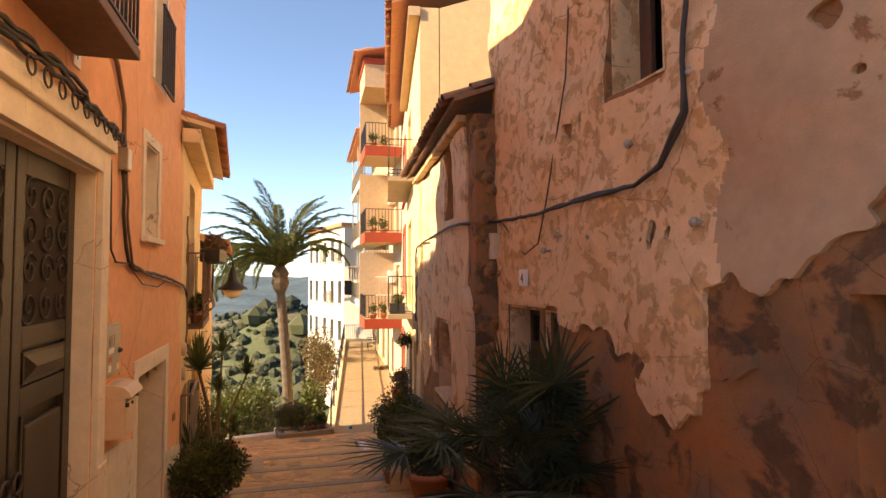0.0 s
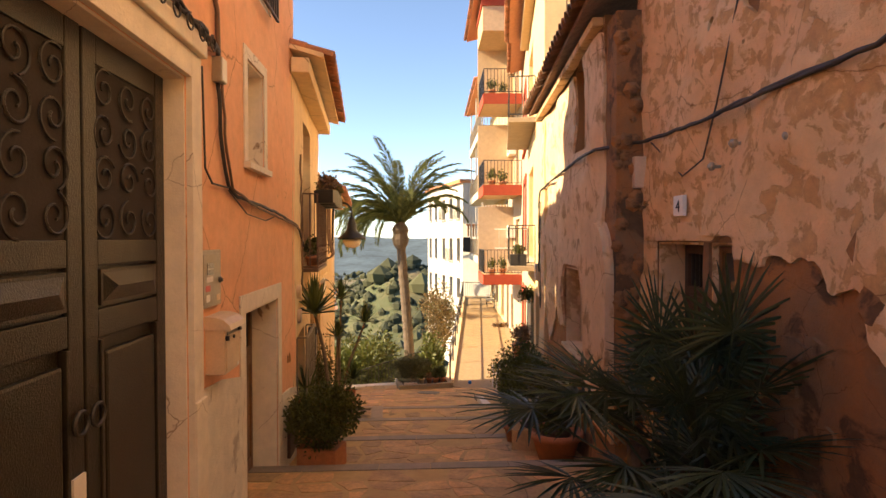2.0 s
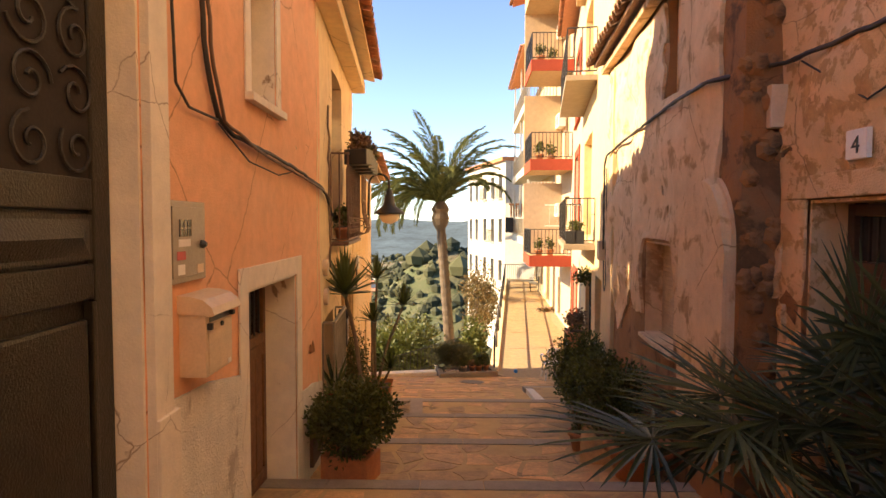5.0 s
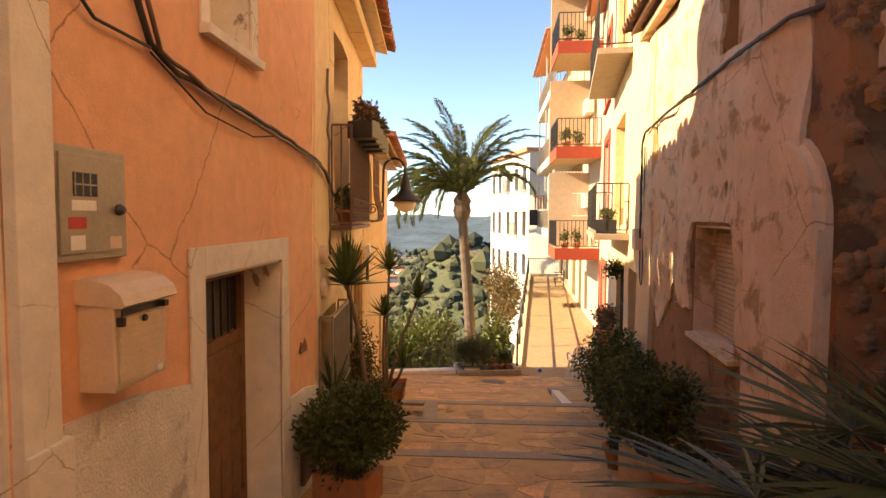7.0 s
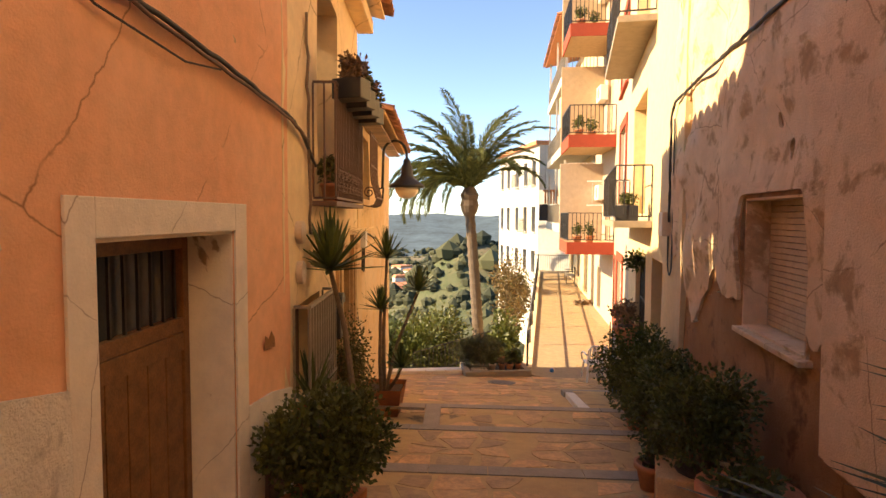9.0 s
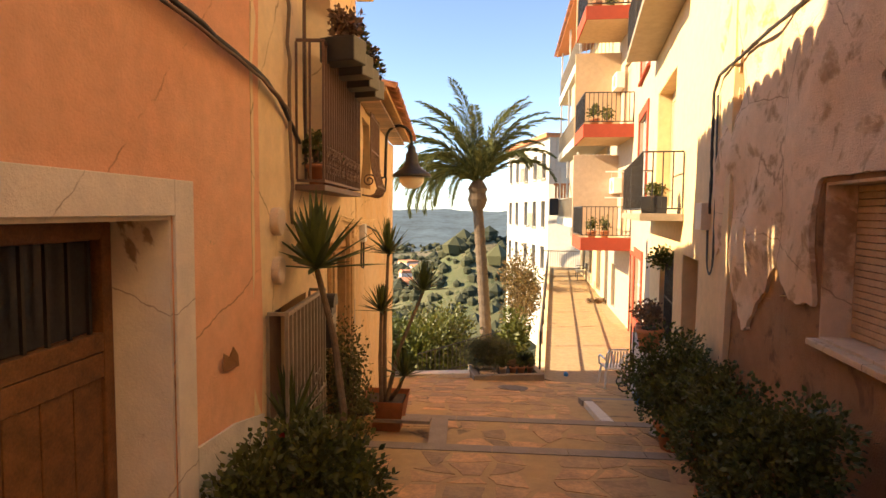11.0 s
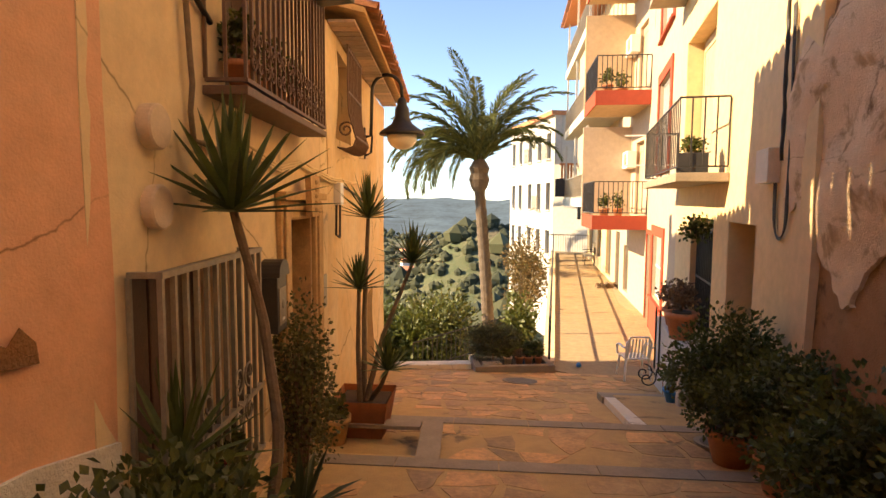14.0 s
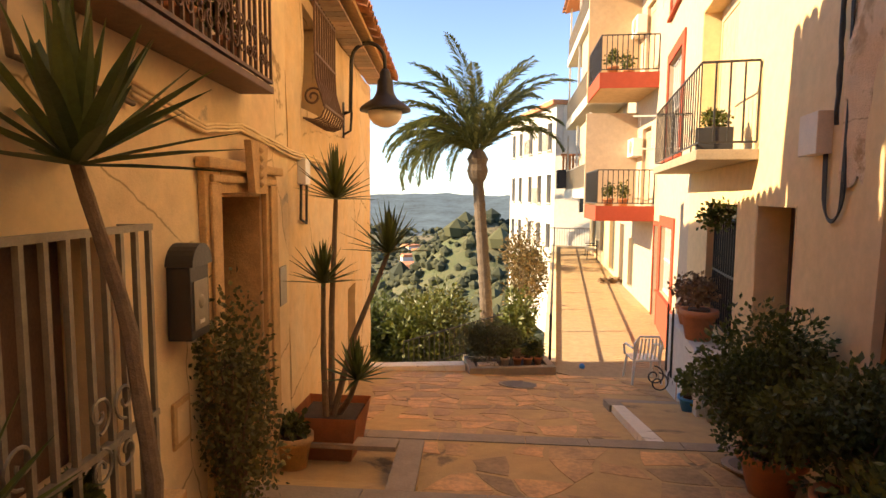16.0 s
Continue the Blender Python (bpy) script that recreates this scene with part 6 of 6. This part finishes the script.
def blade_fan(bm, c, d, L, n=26):
    """A fan palm leaf: narrow folded segments spreading from one hub."""
    d = d.normalized()
    sd = d.cross(Vector((0, 0, 1)))
    sd = sd.normalized() if sd.length > 0.05 else Vector((1, 0, 0))
    nn = sd.cross(d)
    for i in range(n):
        a = radians(-115 + 230 * i / (n - 1))
        w = (d * math.cos(a) + sd * math.sin(a) + nn * rng.uniform(-0.08, 0.12)).normalized()
        p = w.cross(nn).normalized()
        l = L * (1 - 0.25 * abs(a) / 2) * rng.uniform(0.9, 1.08)
        rows = []
        for k, ww in ((0.02, 0.15), (0.45, 1.0), (0.8, 0.6), (1.0, 0.06)):
            q = c + w * l * k - Vector((0, 0, 0.14 * l * k * k))
            rows.append((bm.verts.new(q - p * 0.016 * ww), bm.verts.new(q - nn * 0.008 * ww), bm.verts.new(q + p * 0.016 * ww)))
        for r, q in zip(rows, rows[1:]):
            bm.faces.new((r[0], r[1], q[1], q[0])), bm.faces.new((r[1], r[2], q[2], q[1]))


fp = thing("fan_palm", T(*gp(4.75, 2.0)), "big dark fan palm with stiff pleated leaves against the wall", "palm")
hub = []
for i in range(44):
    a, e = i * 2.39996, radians(rng.uniform(-5, 80) if i > 5 else 80)
    d = Vector((math.cos(a) * math.cos(e), math.sin(a) * math.cos(e), math.sin(e)))
    base = Vector((rng.uniform(-0.25, 0.25), rng.uniform(-0.25, 0.25), rng.uniform(0.2, 0.75)))
    c = base + d * rng.uniform(0.5, 1.05)
    wpt = street(4.75, 2.0, 0) + Vector((c.x, c.y, 0))
    over = (0.965 * wpt.x + 0.262 * wpt.y) - 2.25
    if over > 0:
        c -= Vector((0.965, 0.262, 0)) * over
    bm = bmesh.new()
    tube(bm, [base * 0.5, base, c], [0.012, 0.011, 0.007], 5)
    blade_fan(bm, c, (d + Vector((0, 0, -0.25))), rng.uniform(0.5, 0.68))
    part("leaf", bm, FANLEAF, fp)
for x, y in ((0, 0), (0.2, 0.15), (-0.2, 0.1)):
    part("trunk", tube(bmesh.new(), [(x, y, -0.1), (x * 1.2, y, 0.4), (x * 1.3, y, 0.75)], [0.1, 0.09, 0.08], 8), BARK, fp)

# right-hand pots and shrubs
bush("potted_shrub", gp(8.2, 2.0), (0.24, 0.24, 0.12), 200, 0.06, LEAF, "low plant in a big round terracotta pot", ("round", 0.33, 0.38, TERRA), 5, "potted shrubs by the old wall")
bush("potted_shrub", gp(8.8, 1.9), (0.45, 0.4, 0.42), 1500, 0.055, LEAF, "dark bushy shrub in a pale trough", ("box", 0.35, 0.3, SANDSTONE), 8, "potted shrubs by the old wall")
bush("small_pot", gp(9.15, 1.62), (0.12, 0.12, 0.1), 60, 0.06, LEAF, "small bare terracotta pot on the step", ("round", 0.15, 0.24, TERRA), 3, "potted shrubs by the old wall")
bush("potted_shrub", gp(9.7, 1.95), (0.5, 0.42, 0.5), 2000, 0.06, LEAF, "dense dark green shrub in a terracotta pot", ("round", 0.22, 0.3, TERRA), 9, "potted shrubs by the old wall", 24)
bush("potted_shrub", gp(11.1, 2.3), (0.55, 0.42, 0.45), 1700, 0.06, LEAF, "dense green shrub in a terracotta pot", ("round", 0.22, 0.3, TERRA), 9, "potted shrubs by the old wall", 24)
bush("potted_shrub", gp(12.2, 2.35), (0.62, 0.5, 0.58), 3200, 0.06, LEAF, "tall dense dark green shrub in a terracotta pot", ("round", 0.24, 0.35, TERRA), 10, "potted shrubs by the old wall", 30)
bush("potted_shrub", gp(13.0, 2.65), (0.35, 0.35, 0.42), 900, 0.07, LEAF2, "straggling shrub with a few yellow leaves", ("round", 0.2, 0.3, TERRA), 6, "potted shrubs by the old wall")
solo("metal_bowl", lathe(bmesh.new(), [(0.06, 0), (0.11, 0.06), (0.105, 0.06), (0.05, 0.012)], 18), GREYBOX, T(*gp(9.6, 1.55, 0.005)), "small shiny metal bowl on the paving", "bowl", smooth=True)
for u, v, m_, h in ((15.2, 2.75, BLUEPL, 0.2), (14.6, 2.85, GREYBOX, 0.24)):
    bush("small_pot", gp(u, v, 0.1), (0.16, 0.16, 0.22), 130, 0.1, LEAF2, "blue glazed pot plant by the wall" if m_ == BLUEPL else "grey pot plant by the wall", ("round", 0.15, h, m_), 4, "pots by the peach house")

# left-hand plants
bush("potted_shrub", gp(8.1, -1.02), (0.48, 0.42, 0.42), 2600, 0.055, LEAF, "dense dark leafy shrub in a square terracotta pot", ("box", 0.26, 0.28, TERRA), 9, "pots by the orange house", 26)
bush("thorn_bush", gp(10.95, -1.5), (0.36, 0.3, 0.78), 1500, 0.04, OLIVE, "upright twiggy bush with tiny leaves by the wall", None, 16, clumps=34, narrow=0.6)
yucca(gp(9.5, -1.2), [([(0, 0, 0), (0.06, 0.05, 0.7), (-0.02, 0.03, 1.35), (-0.12, -0.06, 1.9)], 1.15)], "tall yucca with one bare stem and a spiky head", nleaf=46, ln=0.52, w=0.032)
yucca(gp(9.0, -1.25), [([(0, 0, 0), (0.02, -0.05, 0.35), (-0.08, -0.1, 0.75)], 0.95)], "short young yucca by the grille", nleaf=34, ln=0.5, w=0.024)
yb = thing("square_planter", T(*gp(12.72, -1.38)) @ Matrix.Rotation(radians(15), 4, "Z"), "square terracotta planter with sloping sides", "planter")
bm = bmesh.new()
v = [bm.verts.new((sx * k, sy * k, z)) for z, k in ((0, 0.24), (0.44, 0.31)) for sx, sy in ((-1, -1), (1, -1), (1, 1), (-1, 1))]
for i in range(4):
    bm.faces.new((v[i], v[(i + 1) % 4], v[4 + (i + 1) % 4], v[4 + i]))
bm.faces.new(v[:4][::-1])
bmesh.ops.solidify(bm, geom=bm.faces[:], thickness=0.03)
part("pot", bm, TERRA, yb)
part("soil", bx(-0.26, 0.26, -0.26, 0.26, 0.34, 0.38), SOIL, yb)
yucca(gp(12.72, -1.38, 0.38), [([(0, 0, 0), (-0.05, 0.1, 0.9), (-0.02, 0.15, 2.0)], 1.0), ([(0.05, -0.05, 0), (0.18, 0.1, 0.7), (0.45, 0.3, 1.5)], 0.95), ([(0.0, -0.1, 0), (-0.02, -0.1, 0.6), (0.02, -0.15, 1.25)], 0.8), ([(0.08, 0, 0), (0.25, -0.1, 0.2), (0.38, -0.2, 0.42)], 0.75)], "yucca with four stems in a square planter", nleaf=46, ln=0.5, w=0.025)
ag = thing("agave", T(*gp(10.2, -1.25)), "dark agave with long curved leaves", "plant")
part("leaf_rosette", rosette(bmesh.new(), (0, 0, 0.05), 22, 0.55, 0.035, 0.3), FANLEAF, ag)
sp = bush("small_pot", gp(12.3, -1.6), (0.12, 0.12, 0.12), 60, 0.09, LEAF, "cream clay pot with an aloe on a saucer", ("round", 0.16, 0.3, SANDSTONE), 3, lift=0.08)
bush("wall_shrub", gp(9.4, -1.5), (0.3, 0.25, 0.35), 700, 0.06, OLIVE, "straggling shrub under the grille", None, 7)
br = thing("boiler_hatch", L1.at(2.2, -1.6), "dark broken opening with leaning boards in the wall base", "hatch")
part("board", bx(-0.28, 0.0, -0.02, -0.06, 0, 0.55, 0.006), DARKWOOD, br)
part("board", bx(0.02, 0.25, -0.02, -0.05, 0, 0.42, 0.006), DARKWOOD, br)

# chair, scroll stand
def plastic_chair(m, label):
    c = thing("garden_chair", m, label, "chair")
    part("seat", bx(-0.24, 0.24, -0.23, 0.23, 0.41, 0.44, 0.012), WHITEPL, c)
    bm = bmesh.new()
    for i in range(7):
        x = -0.2 + i * 0.067
        tube(bm, [(x, 0.2, 0.45), (x * 0.97, 0.26, 0.66), (x * 0.92, 0.29, 0.84)], 0.016, 6)
    part("backrest", bm, WHITEPL, c)
    part("back_frame", tube(bmesh.new(), [(-0.23, 0.2, 0.42), (-0.24, 0.27, 0.75), (-0.17, 0.3, 0.88), (0.17, 0.3, 0.88), (0.24, 0.27, 0.75), (0.23, 0.2, 0.42)], 0.02, 8), WHITEPL, c)
    for sx in (-1, 1):
        part("armrest", tube(bmesh.new(), [(sx * 0.25, -0.24, 0.42), (sx * 0.28, -0.22, 0.6), (sx * 0.28, -0.1, 0.66), (sx * 0.27, 0.25, 0.66)], 0.022, 8), WHITEPL, c)
        for sy in (-1, 1):
            part("leg", tube(bmesh.new(), [(sx * 0.22, sy * 0.2, 0.42), (sx * 0.26, sy * 0.25, 0)], [0.026, 0.02], 8), WHITEPL, c)


plastic_chair(T(-1.95, 18.1, -3.36) @ Matrix.Rotation(radians(200), 4, "Z"), "white plastic garden armchair on the landing")
sc = thing("scroll_stand", T(-1.55, 17.1, -3.2) @ Matrix.Rotation(radians(100), 4, "Z"), "black wrought iron scroll stand by the wall", "stand")
for x in (-0.18, 0.18):
    part("upright", tube(bmesh.new(), [(x - 0.035, 0, 0.3), (x - 0.035, 0, 1.35), (x, 0, 1.42), (x + 0.035, 0, 1.35), (x + 0.035, 0, 0.3)], 0.011, 6), IRON, sc)
    for sy in (-1, 1):
        p = [(0.0, y, z) for y, _, z in spiral(0.18 * sy, 0.2, 0.17, 0.03, math.pi / 2, 1.3 * sy)]
        part("scroll", tube(bmesh.new(), [(x, q[1], q[2]) for q in p], 0.012, 6), IRON, sc)
solo("clay_tile", prism(bmesh.new(), [(-0.2, 0), (0.2, 0), (0.22, 0.35), (-0.22, 0.4)], 0, 0.12), TERRA, T(-1.3, 16.7, -3.15) @ Matrix.Rotation(radians(80), 4, "Z"), "clay block leaning by the wall", "block")
solo("bottle_cap", lathe(bmesh.new(), [(0.05, 0), (0.06, 0.05), (0.03, 0.09)], 12), BLUEPL, T(-3.1, 18.9, -3.49), "small blue plastic cup on the ground", "cup")
solo("rubble_heap", crown(bmesh.new(), (0, 0, 0.04), (0.4, 0.3, 0.06), 60, 0.18, 8, 0.8), DRYTWIG, T(-3.2, 28.5, -3.1), "dry leaves and twigs on the walk", "debris", "stuff")

# ---- pieces of the pavement ----
def slab_part(poly, zf, th, mat, parent, name, m=None):
    bm = bmesh.new()
    a = [bm.verts.new(street(u, v, zf(u) + th)) for u, v in poly]
    b = [bm.verts.new(street(u, v, zf(u) - 0.03)) for u, v in poly]
    bm.faces.new(a)
    for i in range(len(poly)):
        j = (i + 1) % len(poly)
        bm.faces.new((a[i], a[j], b[j], b[i]))
    return bm


pr = random.Random(21)
for e in EDGES[4:]:
    v = -1.75
    while v < 2.9:
        w = pr.uniform(0.55, 0.95)
        bm = slab_part([(e - 0.21, v), (e + 0.012, v), (e + 0.012, min(2.95, v + w) - 0.008), (e - 0.21, min(2.95, v + w) - 0.008)], lambda u: ground_z(min(u, e - 1e-3)), 0.01, GREYSTONE, PAVE, "step_stone")
        part("step_stone", bm, GREYSTONE, PAVE)
        v += w
ext = lambda u: ground_z(11.549) - 0.07 * (u - 11.55)
bm = slab_part([(11.565, -2.3), (11.565, -0.45), (12.6, -0.5), (12.6, -2.3)], ext, 0.0, MORTAR, PAVE, "landing")
lows = sorted(bm.verts, key=lambda q: q.co.z)[:4]
for q in lows:
    q.co.z -= 0.35
part("raised_step", bm, MORTAR, PAVE)
for poly in ([(11.565, -0.66), (11.565, -0.44), (12.62, -0.49), (12.62, -0.71)], [(12.4, -1.5), (12.4, -0.72), (12.62, -0.72), (12.62, -1.5)], [(12.4, -2.3), (12.4, -1.51), (12.62, -1.51), (12.62, -2.3)]):
    part("step_stone", slab_part(poly, ext, 0.01, GREYSTONE, PAVE, "step_stone"), GREYSTONE, PAVE)
# raised strip before the peach house
strip = lambda u: ground_z(u) + 0.1
for poly, mat in (([(13.5, 1.95), (15.62, 1.95), (15.62, 3.6), (13.5, 3.2)], MORTAR), ([(13.5, 1.75), (15.4, 1.78), (15.4, 1.945), (13.5, 1.945)], TRIM), ([(15.625, 1.75), (15.82, 1.75), (15.82, 3.6), (15.625, 3.6)], GREYSTONE), ([(15.405, 1.75), (15.62, 1.75), (15.62, 1.945), (15.405, 1.945)], GREYSTONE)):
    bm = slab_part(poly, strip, 0.0, mat, PAVE, "kerb")
    bmv = [q for q in bm.verts]
    for q in bmv[len(bmv) // 2:]:
        q.co.z -= 0.25
    part("kerb_stone", bm, mat, PAVE)

rest, made = [], 0
treads = list(zip(EDGES[4:], EDGES[5:])) + [(EDGES[-1], 18.9)]
for a, b in treads:
    u0, u1 = a + 0.03, b - (0.24 if b < 18 else 0)
    nu, nv = max(2, round((u1 - u0) / 0.36)), 13
    grid = {}
    for i in range(nu + 1):
        for k in range(nv + 1):
            inner = 0 < i < nu
            grid[i, k] = (u0 + (u1 - u0) * i / nu + (pr.uniform(-0.15, 0.15) if inner else 0), -1.75 + 4.7 * k / nv + pr.uniform(-0.15, 0.15))
    for i in range(nu):
        for k in range(nv):
            if pr.random() < 0.2:
                continue
            q = [grid[i, k], grid[i + 1, k], grid[i + 1, k + 1], grid[i, k + 1]]
            poly = []
            for m_, n_ in zip(q, q[1:] + q[:1]):
                poly += [m_, ((m_[0] + n_[0]) / 2 + pr.uniform(-0.03, 0.03), (m_[1] + n_[1]) / 2 + pr.uniform(-0.03, 0.03))]
            cu, cv = sum(p[0] for p in poly) / 8, sum(p[1] for p in poly) / 8
            if cv < -0.35 and 11.4 < cu < 12.75 or cv > 1.6 and 13.4 < cu < 15.9:
                continue
            shrink = pr.uniform(0.74, 0.97)
            poly = [(min(u1, max(u0, cu + (u - cu) * shrink)), cv + (v - cv) * shrink) for u, v in poly]
            rest.append((cu, poly, a, b, pr.uniform(0.002, 0.006)))
near = [r for r in rest if 7.6 < r[0] < 15.5][:300]
ids = {id(r) for r in near}
clamp = lambda a, b: (lambda u: ground_z(min(max(u, a + 1e-3), b - 1e-3)))
for r in near:
    part("flagstone", slab_part(r[1], clamp(r[2], r[3]), r[4], STONE, PAVE, "flagstone"), STONE, PAVE)
big = bmesh.new()
for r in rest:
    if id(r) in ids:
        continue
    zf = clamp(r[2], r[3])
    a = [big.verts.new(street(u, v, zf(u) + r[4])) for u, v in r[1]]
    b = [big.verts.new(street(u, v, zf(u) - 0.03)) for u, v in r[1]]
    big.faces.new(a)
    for i in range(8):
        j = (i + 1) % 8
        big.faces.new((a[i], a[j], b[j], b[i]))
part("flagstones", big, STONE, PAVE, kind="stuff")

# bricks of the sunny walk
me, big, cnt = None, bmesh.new(), 0
for r in range(150):
    y = 19.35 + r * 0.125
    t = (y - 19) / 19
    xl, xr = -3.58 - 2.85 * t, -1.3 - 3.3 * t if y > 25 else -1.12 - 0.107 * (y - 19)
    z = -3.5 + 0.0395 * (y - 19)
    x = xl + (0.125 if r % 2 else 0.0)
    while x + 0.24 < xr:
        if cnt < 300:
            if me is None:
                me = finish("brick", bx(0, 0.238, 0, 0.112, -0.03, 0.008), BRICKP)
            ob = new("brick", me)
            ob.parent, ob.location = RAMP, (x, y, z + pr.uniform(0, 0.004))
        else:
            box(big, x, x + 0.238, y, y + 0.112, z - 0.03, z + 0.008 + pr.uniform(0, 0.004))
        cnt += 1
        x += 0.25
part("bricks", big, BRICKP, RAMP, kind="stuff")

# broken gap in the orange wall
hole = thing("wall_gap", L1.at(2.05, -0.42), "small broken gap in the orange render", "gap", kind="structure")
part("edge", prism(bmesh.new(), [(-0.1, 0.02), (0.1, 0.0), (0.09, 0.07), (0.03, 0.13), (-0.02, 0.08), (-0.09, 0.12)], -0.022, -0.026), RUBBLE, hole)
